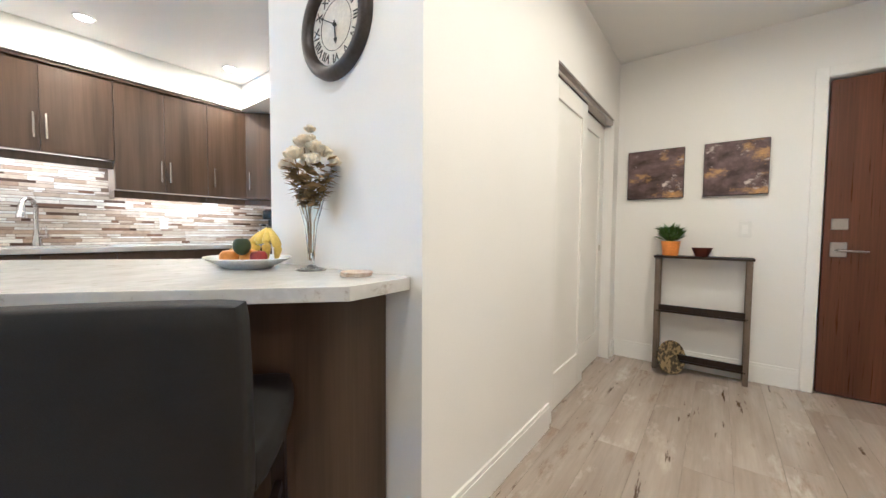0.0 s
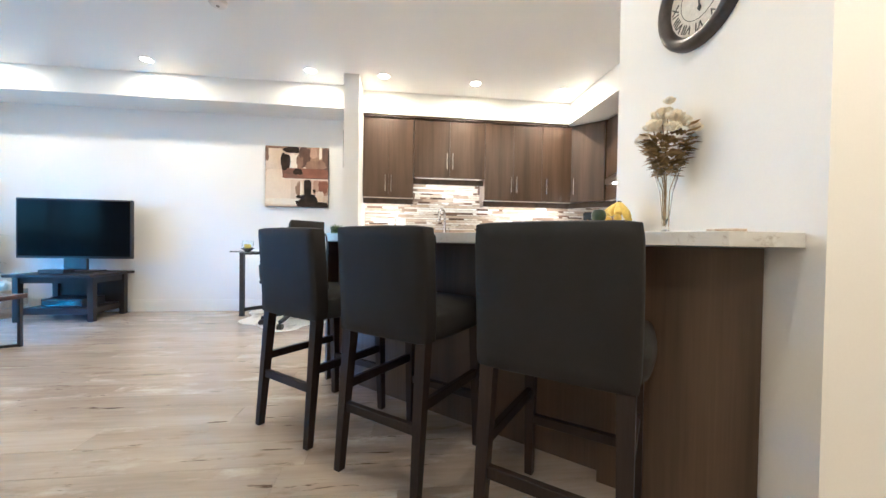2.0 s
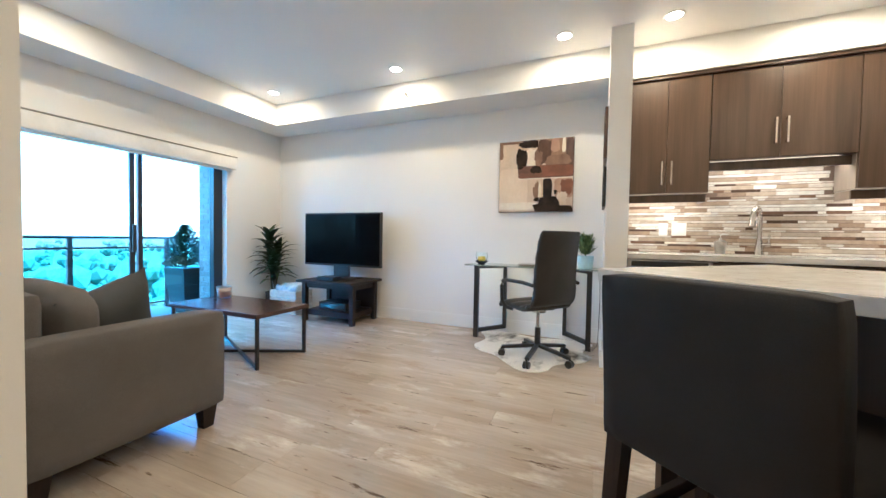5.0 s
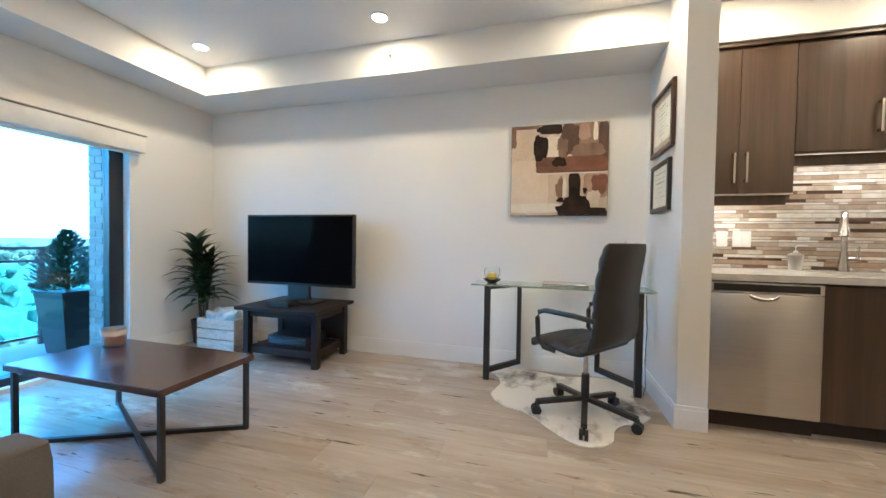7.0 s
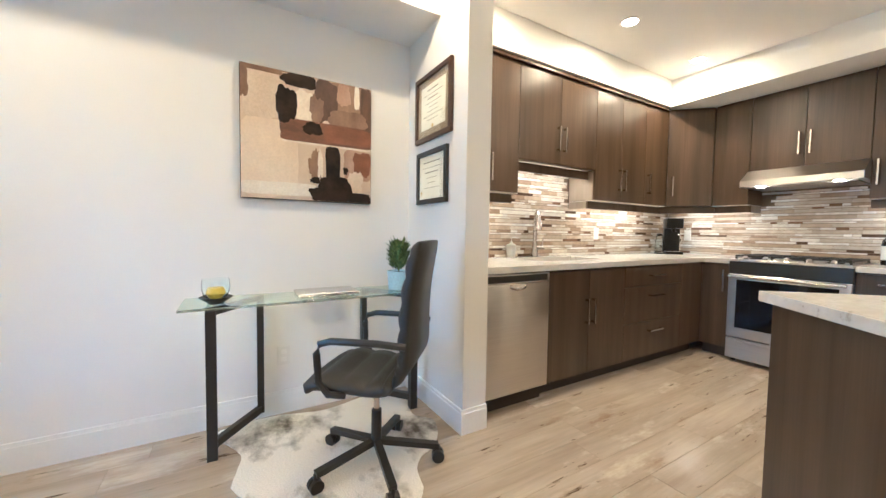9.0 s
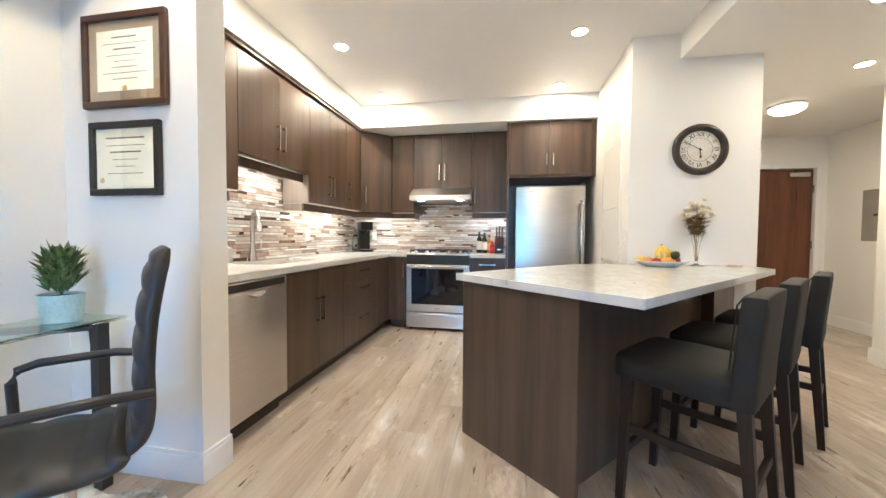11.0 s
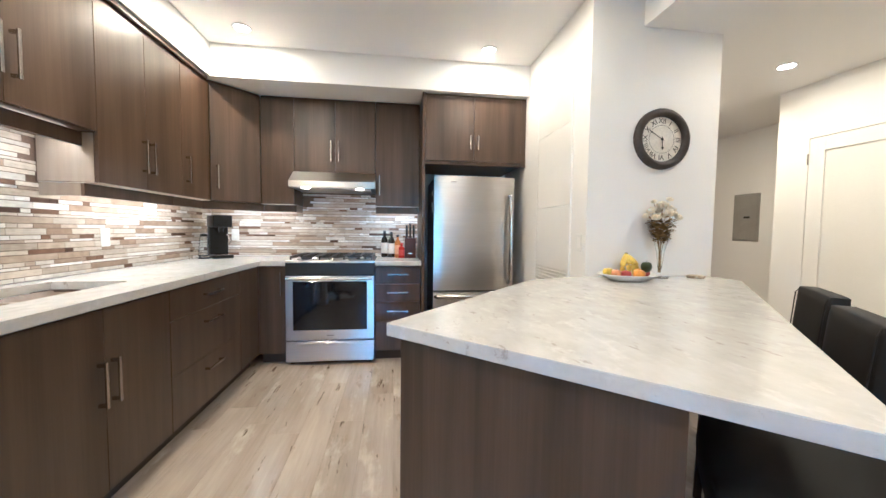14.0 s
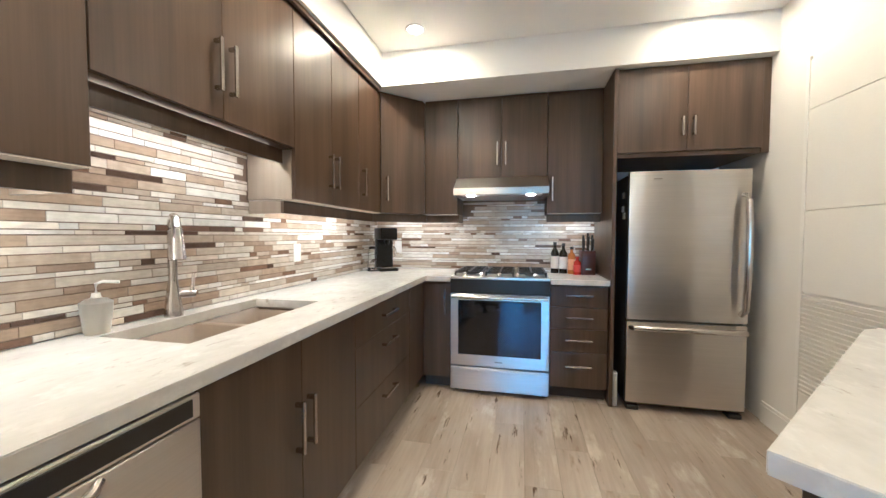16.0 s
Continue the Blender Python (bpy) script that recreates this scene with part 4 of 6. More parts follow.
part("glass", lathe(bmesh.new(), [(0.0, 0), (0.052, 0), (0.056, 0.004), (0.064, 0.105), (0.061, 0.105), (0.052, 0.01), (0, 0.01)]), FROST, cd2)
part("wax", lathe(bmesh.new(), [(0, 0.011), (0.050, 0.011), (0.053, 0.062), (0, 0.062)]), material("amber_wax", (0.50, 0.20, 0.08)), cd2, "amber wax")
part("band", lathe(bmesh.new(), [(0.0612, 0.066), (0.0632, 0.095)]), material("cream_label", (0.75, 0.68, 0.6)), cd2)

# ---- television and stand ----
sd = thing("tv_stand", pose(-3.925, -3.52, 0), "espresso wood square side table used as a television stand", "tv stand")
part("top", bx(-0.315, 0.315, -0.40, 0.40, 0.466, 0.495, bevel=0.004), DARKWOOD, sd)
part("apron", bx(-0.225, 0.225, -0.35, 0.35, 0.40, 0.465), DARKWOOD, sd)
for sx in (-1, 1):
    for sy in (-1, 1):
        part("leg", bar(bmesh.new(), (sx * 0.215, sy * 0.345, 0), (sx * 0.215, sy * 0.345, 0.465), 0.052, 0.052, 0.056, 0.056), DARKWOOD, sd)
part("shelf", bx(-0.205, 0.205, -0.335, 0.335, 0.07, 0.135, bevel=0.003), DARKWOOD, sd)
part("back_panel", bx(-0.235, -0.215, -0.32, 0.32, 0.135, 0.40), DARKWOOD, sd)
bxo = thing("media_box", pose(-3.93, -3.52, 0.136), "black media box on the stand shelf", "media box")
part("case", bx(-0.15, 0.15, -0.2, 0.2, 0, 0.09, bevel=0.006), BLACKPLASTIC, bxo)
part("front", bx(0.15, 0.153, -0.18, 0.18, 0.02, 0.07), BLACKGLASS, bxo)
tv = thing("television", pose(-3.99, -3.565, 0.495), "large black flat-screen television, off, on a stand", "television")
part("housing", bx(-0.04, 0.0, -0.58, 0.58, 0.150, 0.813, bevel=0.006, segments=2), BLACKPLASTIC, tv)
part("screen", bx(0.0, 0.003, -0.562, 0.562, 0.176, 0.797), SCREEN, tv, "glossy black screen")
part("neck", bx(-0.035, -0.005, -0.12, 0.12, 0.02, 0.16, bevel=0.006), BLACKPLASTIC, tv)
part("foot", bx(-0.12, 0.13, -0.24, 0.24, 0.0, 0.02, bevel=0.008, segments=2), BLACKPLASTIC, tv)
sb = thing("set_top_box", pose(-3.76, -3.55, 0.495), "small black set-top box before the television", "set-top box")
part("case", bx(-0.07, 0.07, -0.12, 0.12, 0.004, 0.045, bevel=0.005), BLACKPLASTIC, sb)
for sx in (-0.05, 0.05):
    part("foot", bx(sx - 0.01, sx + 0.01, -0.1, 0.1, 0, 0.004), BLACKPLASTIC, sb)

# ---- crate and plant in the corner ----
WHITEWOOD = material("whitewashed_wood", (0.62, 0.57, 0.50), (0.36, 0.30, 0.24), rough=0.7, scale=(3, 3, 14), mid=0.6, width=0.2, fine=(60, 60, 60), fine_amount=0.15, bump=0.2)
cr = thing("storage_crate", pose(-3.985, -4.375, 0), "whitewashed wooden crate filled with blue cloth", "crate")
for k in range(3):
    z = 0.012 + k * 0.098
    part("slat", bx(0.13, 0.145, -0.225, 0.225, z, z + 0.09, bevel=0.002), WHITEWOOD, cr)
    part("slat", bx(-0.145, -0.13, -0.225, 0.225, z, z + 0.09, bevel=0.002), WHITEWOOD, cr)
    part("slat", bx(-0.13, 0.13, 0.21, 0.225, z, z + 0.09, bevel=0.002), WHITEWOOD, cr)
    part("slat", bx(-0.13, 0.13, -0.225, -0.21, z, z + 0.09, bevel=0.002), WHITEWOOD, cr)
part("bottom", bx(-0.13, 0.13, -0.21, 0.21, 0, 0.012), WHITEWOOD, cr)
cl = bmesh.new()
cushion(cl, -0.108, 0.108, -0.188, 0.188, 0.013, 0.365, puff=0.012, corner=0.05, cuts=10)
for v in cl.verts:
    if v.co.z > 0.2:
        v.co.z += 0.05 * noise.noise(v.co * 14)
solid("folded_cloth", cl, material("blue_cloth", (0.30, 0.42, 0.50), (0.62, 0.66, 0.68), rough=0.9, scale=(9, 9, 9), width=0.2), "blue and white cloth stuffed in the crate", "cloth", smooth=60, m=pose(-3.985, -4.375, 0.0))

pl = thing("dracaena", pose(-4.03, -4.745, 0), "tall dark green dracaena in a black pot", "plant")
part("pot", lathe(bmesh.new(), [(0, 0), (0.075, 0), (0.08, 0.01), (0.10, 0.22), (0.104, 0.225), (0.104, 0.24), (0.092, 0.24), (0.09, 0.20), (0, 0.20)]), BLACKPLASTIC, pl, "black plastic pot")
part("soil", lathe(bmesh.new(), [(0, 0.203), (0.089, 0.203), (0.089, 0.198)]), material("soil", (0.03, 0.022, 0.015), rough=1), pl)
rp = random.Random(11)
stems = [((0.02, 0.0), (0.06, 0.0), 0.85), ((-0.02, 0.02), (0.02, 0.07), 0.70), ((0.0, 0.02), (0.14, 0.12), 0.50)]
leafmesh = {}
for k in range(4):
    bm = bmesh.new()
    n, ln, wd2 = 9, 0.27 + 0.035 * k, 0.034 + 0.002 * k
    rows = []
    for i in range(n + 1):
        u = i / n
        w = wd2 * math.sin(math.pi * min(1, 0.12 + 0.88 * u) ** 0.8) if i < n else 0.0012
        x, z = ln * (u - 0.12 * u * u), 0.10 * u - (0.10 + 0.03 * k) * u ** 2.2
        rows.append([bm.verts.new((x, -w, z + 0.25 * w)), bm.verts.new((x, 0, z)), bm.verts.new((x, w, z + 0.25 * w))])
    for a, b in zip(rows, rows[1:]):
        bm.faces.new((a[0], b[0], b[1], a[1]))
        bm.faces.new((a[1], b[1], b[2], a[2]))
    leafmesh[k] = mesh_of("leaf", bm, LEAF, 60)
for (bx0, by0), (tx, ty), h in stems:
    part("stem", tube(bmesh.new(), [(bx0, by0, 0.19), (bx0 + tx * 0.3, by0 + ty * 0.3, 0.19 + h * 0.4), (bx0 + tx, by0 + ty, 0.19 + h * 0.86)], [0.016, 0.014, 0.010], 8), material("plant_stem", (0.10, 0.08, 0.05), rough=0.8), pl)
    count = int(88 * h)
    for i in range(count):
        u = i / count
        zz = 0.19 + h * (0.42 + 0.5 * u)
        f = (zz - 0.19) / h
        yaw, k = i * 137.5 + rp.uniform(-15, 15), rp.randrange(4)
        lift = 8 + 50 * u ** 1.5 + rp.uniform(-12, 12)
        at = pose(bx0 + tx * f, by0 + ty * f, zz, 0, -lift, yaw)
        tip = at @ Vector((0.25 + 0.035 * k, 0, -0.06))
        if tip.x < -0.17 or tip.y < -0.11 or at.to_translation().z < 0.3:
            continue
        part("leaf", leafmesh[k], None, pl).matrix_local = at

# ---- pictures on the west wall ----
def canvas(name, m, w, h, depth, mat_front, side, label):
    """A stretched canvas: its back on local y=0, facing -y, standing on z=0, x to the right."""
    c = thing(name, m, label, "painting")
    part("stretcher", bx(-w / 2, w / 2, -depth, 0, 0, h, bevel=0.003), side, c)
    part("canvas", bx(-w / 2 + 0.003, w / 2 - 0.003, -depth - 0.0015, -depth, 0.003, h - 0.003), mat_front, c, smooth=0)
    return c


cream = material("canvas_cream", (0.64, 0.52, 0.38), (0.55, 0.42, 0.30), rough=0.7, scale=(5, 5, 3), fine=(200, 200, 200), fine_amount=0.08, bump=0.2)
brown = material("canvas_brown", (0.20, 0.085, 0.04), (0.11, 0.05, 0.028), rough=0.6, scale=(6, 6, 14), fine=(200, 200, 200), fine_amount=0.1, bump=0.2)
white = material("canvas_white", (0.78, 0.72, 0.60), (0.68, 0.58, 0.46), rough=0.7, scale=(6, 6, 6), fine_amount=0.08)
tan = material("canvas_tan", (0.46, 0.31, 0.21), (0.34, 0.20, 0.13), rough=0.7, scale=(5, 5, 3), fine_amount=0.1)
russet = material("canvas_russet", (0.23, 0.09, 0.042), (0.16, 0.062, 0.03), rough=0.65, scale=(5, 5, 12), fine_amount=0.1)
dark = material("canvas_black", (0.012, 0.009, 0.008), (0.035, 0.022, 0.017), rough=0.75, spec=0.2, scale=(8, 8, 8), fine_amount=0.1)
taupe = material("canvas_taupe", (0.24, 0.145, 0.085), (0.13, 0.07, 0.042), rough=0.6, scale=(7, 7, 3), fine_amount=0.1)
pale = material("canvas_pale", (0.66, 0.55, 0.42), (0.58, 0.46, 0.33), rough=0.7, scale=(6, 6, 6), fine_amount=0.08)
art = canvas("abstract_painting", pose(XW, -1.262, 1.306, 0, 0, 90), 0.762, 0.752, 0.033, cream, DARKWOOD, "abstract brown, cream and black canvas painting above the desk")


def blot(parent, cx, cz, rx, rz, mat, level, ragged=0.18, seed=1, y=-0.0345, power=2.8):
    """A patch of paint with a ragged outline."""
    bm, r, n = bmesh.new(), random.Random(seed), 44
    ph = [r.uniform(0, 6.28) for _ in range(6)]
    pts = []
    for i in range(n):
        a = 2 * math.pi * i / n
        k = 1 + ragged * (math.sin(3 * a + ph[0]) * 0.5 + math.sin(5 * a + ph[1]) * 0.4 + math.sin(9 * a + ph[2]) * 0.3 + math.sin(14 * a + ph[3]) * 0.25)
        c, s = math.cos(a), math.sin(a)
        q = (abs(c) ** power + abs(s) ** power) ** (-1 / power)
        pts.append((cx + rx * k * q * c, cz + rz * k * q * s))
    x_lim, z_hi = 0.378, 0.748
    vs = [bm.verts.new((max(-x_lim, min(x_lim, x)), y - 0.0002 * level, max(0.004, min(z_hi, z)))) for x, z in pts]
    bm.faces.new(vs)
    bmesh.ops.triangulate(bm, faces=bm.faces)
    bmesh.ops.recalc_face_normals(bm, faces=bm.faces)
    return part("paint_patch", bm, mat, parent, smooth=0)


ivory = material("canvas_ivory", (0.72, 0.60, 0.45), (0.64, 0.50, 0.36), rough=0.7, scale=(4, 4, 2), fine_amount=0.06)
umber = material("canvas_umber", (0.125, 0.066, 0.04), (0.07, 0.036, 0.022), rough=0.65, scale=(9, 9, 4), fine_amount=0.12)
dusty = material("canvas_dusty", (0.28, 0.175, 0.105), (0.18, 0.105, 0.06), rough=0.7, scale=(7, 7, 2), fine_amount=0.1)
for i, (u, v, ru, rv, mt, rg, sq) in enumerate([(0.20, 0.32, 0.20, 0.30, ivory, 0.03, 6), (0.16, 0.80, 0.15, 0.19, pale, 0.10, 3), (0.015, 0.87, 0.04, 0.12, taupe, 0.15, 3), (0.02, 0.98, 0.30, 0.02, taupe, 0.2, 4),
                                                (0.82, 0.81, 0.18, 0.185, dusty, 0.03, 8), (0.62, 0.83, 0.09, 0.17, umber, 0.12, 4), (0.95, 0.80, 0.05, 0.19, umber, 0.08, 6), (0.80, 0.70, 0.16, 0.07, taupe, 0.10, 4),
                                                (0.76, 0.90, 0.055, 0.09, tan, 0.15, 3), (0.87, 0.90, 0.022, 0.10, white, 0.12, 4), (0.455, 0.755, 0.085, 0.12, white, 0.14, 3), (0.54, 0.74, 0.05, 0.11, taupe, 0.25, 3),
                                                (0.635, 0.555, 0.365, 0.088, brown, 0.012, 14), (0.80, 0.56, 0.20, 0.07, russet, 0.03, 8), (0.51, 0.585, 0.07, 0.05, dark, 0.18, 3), (0.315, 0.745, 0.075, 0.135, dark, 0.14, 3),
                                                (0.41, 0.945, 0.125, 0.055, dark, 0.16, 3), (0.645, 0.462, 0.355, 0.008, white, 0.05, 10), (0.88, 0.32, 0.12, 0.13, tan, 0.05, 6), (0.92, 0.34, 0.075, 0.10, russet, 0.14, 4),
                                                (0.86, 0.17, 0.06, 0.10, pale, 0.18, 4), (0.53, 0.29, 0.045, 0.12, dusty, 0.28, 4), (0.57, 0.30, 0.02, 0.11, white, 0.22, 4), (0.27, 0.085, 0.27, 0.05, white, 0.03, 8),
                                                (0.53, 0.17, 0.035, 0.025, dark, 0.3, 3), (0.67, 0.29, 0.058, 0.17, dark, 0.06, 6), (0.69, 0.13, 0.135, 0.08, dark, 0.10, 3), (0.80, 0.04, 0.20, 0.045, dark, 0.08, 6), (0.58, 0.06, 0.09, 0.055, dark, 0.2, 3), (0.775, 0.27, 0.02, 0.03, dark, 0.3, 3)]):
    blot(art, (u - 0.5) * 0.762, v * 0.752, ru * 0.762, rv * 0.752, mt, i + 1, rg, i + 3, power=sq)


def framed_paper(m, w, h, wood, mat_border, label, lines, seal):
    f = thing("framed_certificate", m, label, "certificate", "framed certificates on the partition")
    r = 0.03
    for b in [(-w / 2, w / 2, 0, r), (-w / 2, w / 2, h - r, h), (-w / 2, -w / 2 + r, r, h - r), (w / 2 - r, w / 2, r, h - r)]:
        part("frame_rail", bx(b[0], b[1], -0.024, 0, b[2], b[3], bevel=0.003), wood, f)
    part("mount", bx(-w / 2 + r, w / 2 - r, -0.010, -0.002, r, h - r), mat_border, f, "mount board")
    mg = r + (0.045 if lines > 7 else 0.012)
    part("paper", bx(-w / 2 + mg, w / 2 - mg, -0.0115, -0.0102, mg, h - mg), material("paper", (0.78, 0.76, 0.70), rough=0.8, fine_amount=0.02), f, "printed paper")
    ink = material("ink", (0.12, 0.11, 0.10), rough=0.8)
    rr = random.Random(lines)
    for k in range(lines):
        z = h - mg - 0.035 - k * (h - 2 * mg - 0.06) / lines
        hw = (w / 2 - mg) * rr.uniform(0.35, 0.8)
        part("text_line", bx(-hw, hw, -0.0119, -0.0116, z, z + (0.007 if k in (0, 2) else 0.003)), ink, f, smooth=0)
    part("seal", lathe(bmesh.new(), [(0, 0), (0.012, 0), (0.013, 0.0006), (0, 0.0006)]), material("gold_foil", (0.6, 0.42, 0.12), metal=0.7, rough=0.4), f).matrix_local = pose(seal[0], -0.0116, seal[1], 90)
    part("glazing", bx(-w / 2 + r, w / 2 - r, -0.016, -0.014, r, h - r), CLEAR, f).visible_shadow = False
    return f


framed_paper(pose(-3.89, -0.592, 1.705), 0.455, 0.42, material("walnut_frame", (0.06, 0.028, 0.016), rough=0.35, scale=(20, 20, 20)), material("brown_mount", (0.28, 0.22, 0.16), rough=0.8), "framed certificate with a dark walnut frame and taupe mount", 8, (0.0, 0.085))
framed_paper(pose(-3.897, -0.592, 1.306), 0.385, 0.335, BLACKPLASTIC, material("white_mount", (0.75, 0.74, 0.70), rough=0.8), "framed certificate with a plain black frame", 6, (-0.13, 0.07))

# ---- desk, chair, rug ----
dk = thing("glass_desk", pose(-4.075, -1.24, 0), "glass-topped desk on black metal trestle frames", "desk")
part("tabletop", bx(-0.165, 0.165, -0.67, 0.67, 0.738, 0.75, bevel=0.002), DESKGLASS, dk, "clear green-edged glass top").visible_shadow = False
for s in (-1, 1):
    f0, f1 = Vector((0.14, s * 0.54)), Vector((-0.15, s * 0.31))
    part("leg", bar(bmesh.new(), (f0.x, f0.y, 0), (f0.x, f0.y, 0.736), 0.045, 0.045), BLACKMETAL, dk, smooth=0)
    part("leg", bar(bmesh.new(), (f1.x, f1.y, 0.05), (f1.x, f1.y, 0.736), 0.035, 0.035), BLACKMETAL, dk, smooth=0)
    part("foot_bar", beam(bmesh.new(), (f0.x, f0.y, 0.07), (f1.x, f1.y, 0.07), 0.03, 0.04), BLACKMETAL, dk, smooth=0)
    part("top_bar", beam(bmesh.new(), (f0.x, f0.y, 0.722), (f1.x, f1.y, 0.722), 0.03, 0.025), BLACKMETAL, dk, smooth=0)
lt = thing("laptop", pose(-4.10, -1.20, 0.75, 0, 0, 90), "closed silver laptop on the desk", "laptop")
part("base", bx(-0.17, 0.17, -0.11, 0.11, 0.002, 0.012, bevel=0.003), CHROME, lt)
part("lid", bx(-0.17, 0.17, -0.11, 0.11, 0.013, 0.019, bevel=0.003), CHROME, lt)
for s in (-0.14, 0.14):
    part("foot", bx(s - 0.01, s + 0.01, -0.08, 0.08, 0, 0.002), BLACKPLASTIC, lt)
fb2 = thing("glass_candle_bowl", pose(-4.03, -1.76, 0.75), "small glass bowl with a yellow candle on a black dish", "candle holder")
part("dish", lathe(bmesh.new(), [(0, 0), (0.035, 0), (0.04, 0.008), (0.072, 0.030), (0.074, 0.035), (0.04, 0.018), (0, 0.018)]), BLACKPLASTIC, fb2, "black dish")
part("bowl", lathe(bmesh.new(), [(0, 0.024), (0.034, 0.022), (0.058, 0.05), (0.064, 0.085), (0.060, 0.125), (0.058, 0.125), (0.061, 0.085), (0.055, 0.052), (0.032, 0.026), (0, 0.028)]), CLEAR, fb2).visible_shadow = False
part("candle", lathe(bmesh.new(), [(0, 0.03), (0.028, 0.03), (0.044, 0.052), (0.036, 0.08), (0.0, 0.082)]), material("yellow_wax", (0.65, 0.50, 0.05), rough=0.5), fb2, "yellow candle")


def sprig_plant(name, m, pot_profile, pot_mat, pot_label, label, spread, height, count, mat, seed, leaf=(0.05, 0.008)):
    p = thing(name, m, label, "plant")
    part("pot", lathe(bmesh.new(), pot_profile), pot_mat, p, pot_label)
    top = max(z for _, z in pot_profile) - 0.012
    part("soil", lathe(bmesh.new(), [(0, top), (max(r for r, _ in pot_profile) * 0.8, top), (max(r for r, _ in pot_profile) * 0.8, top - 0.004)]), material("soil", (0.03, 0.022, 0.015), rough=1), p)
    bm, r = bmesh.new(), random.Random(seed)
    for _ in range(count):
        a, u = r.uniform(0, 6.283), r.random()
        base = Vector((0.3 * spread * u * math.cos(a), 0.3 * spread * u * math.sin(a), top + height * r.uniform(0.05, 0.45)))
        way = Vector((math.cos(a) * spread * r.uniform(0.3, 1), math.sin(a) * spread * r.uniform(0.3, 1), height * r.uniform(0.25, 0.8)))
        tip = base + way.normalized() * min(way.length, leaf[0] * r.uniform(0.8, 1.8))
        sd2 = way.cross(Vector((0, 0, 1))).normalized() * leaf[1] * r.uniform(0.7, 1.4)
        midp = base.lerp(tip, 0.5) + Vector((0, 0, 0.006))
        v = [bm.verts.new(q) for q in (base, midp + sd2, tip - Vector((0, 0, 0.004)), midp - sd2)]
        bm.faces.new(v)
    lv = part("foliage", bm, mat, p, smooth=0)
    lv["kind"] = "stuff"
    st2 = bmesh.new()
    for k in range(7):
        a = k * 0.9
        rod(st2, (0, 0, top), (0.35 * spread * math.cos(a), 0.35 * spread * math.sin(a), top + height * 0.6), 0.002, 0.001, 5)
    part("stems", st2, mat, p)
    return p


sprig_plant("desk_plant", pose(-4.07, -0.745, 0.75), [(0, 0), (0.062, 0), (0.066, 0.004), (0.074, 0.112), (0.076, 0.12), (0.070, 0.12), (0.067, 0.105), (0, 0.105)], material("pale_blue_glaze", (0.50, 0.68, 0.72), rough=0.3), "pale blue glazed pot", "small leafy plant in a pale blue pot on the desk", 0.15, 0.33, 420, material("grey_leaf", (0.035, 0.085, 0.022), (0.17, 0.22, 0.07), rough=0.5, island=True, vary=0.3, scale=(20, 20, 20)), 4, (0.062, 0.011))

ch = thing("office_chair", pose(-3.515, -1.095, 0, 0, 0, -40), "black padded office chair on a five-star castor base", "office chair")
CHAIRFAB = material("chair_vinyl", (0.020, 0.019, 0.019), (0.028, 0.026, 0.025), rough=0.45, fine=(300, 300, 300), fine_amount=0.2, bump=0.3)


def padded(path, half, thick, ribs, taper=0.0):
    """A quilted pad swept along (y, z) points: ribs on its inner face, rounded sides."""
    pts, bm, rings = [Vector((0, y, z)) for y, z in path], bmesh.new(), []
    fine = []
    for i in range(len(pts) - 1):
        a, b, c, d = pts[max(i - 1, 0)], pts[i], pts[i + 1], pts[min(i + 2, len(pts) - 1)]
        for k in range(10):
            t = k / 10
            fine.append(0.5 * ((2 * b) + (c - a) * t + (2 * a - 5 * b + 4 * c - d) * t * t + (-a + 3 * b - 3 * c + d) * t ** 3))
    fine.append(pts[-1])
    n = len(fine) - 1
    for i, p in enumerate(fine):
        u = i / n
        way = (fine[min(i + 1, n)] - fine[max(i - 1, 0)]).normalized()
        out = Vector((0, -way.z, way.y))
        end = min(1.0, 0.35 + 6 * min(u, 1 - u))
        puff = thick * (0.72 + 0.28 * abs(math.sin(math.pi * ribs * u))) * end
        w = half * (1 - taper * u * u) * (0.95 + 0.05 * end)
        ring = [(-w, 0.0), (-w, 0.35 * puff), (-0.93 * w, 0.8 * puff), (-0.55 * w, puff), (0, 1.02 * puff), (0.55 * w, puff), (0.93 * w, 0.8 * puff), (w, 0.35 * puff), (w, 0.0), (0.94 * w, -0.3 * thick * end), (0, -0.34 * thick * end), (-0.94 * w, -0.3 * thick * end)]
        rings.append([bm.verts.new(p + Vector((x, 0, 0)) + out * h) for x, h in ring])
    m = len(rings[0])
    for a, b in zip(rings, rings[1:]):
        for k in range(m):
            bm.faces.new((a[k], a[(k + 1) % m], b[(k + 1) % m], b[k]))
    bm.faces.new(rings[0][::-1])
    bm.faces.new(rings[-1])
    bmesh.ops.recalc_face_normals(bm, faces=bm.faces)
    return bm


part("seat", padded([(-0.235, 0.425), (-0.205, 0.452), (-0.09, 0.452), (0.03, 0.445), (0.105, 0.452), (0.148, 0.475)], 0.235, 0.045, 5), CHAIRFAB, ch, smooth=60)
part("backrest", padded([(0.150, 0.478), (0.185, 0.53), (0.198, 0.60), (0.198, 0.72), (0.208, 0.86), (0.230, 1.0), (0.25, 1.085)], 0.225, 0.045, 8, 0.10), CHAIRFAB, ch, smooth=60)
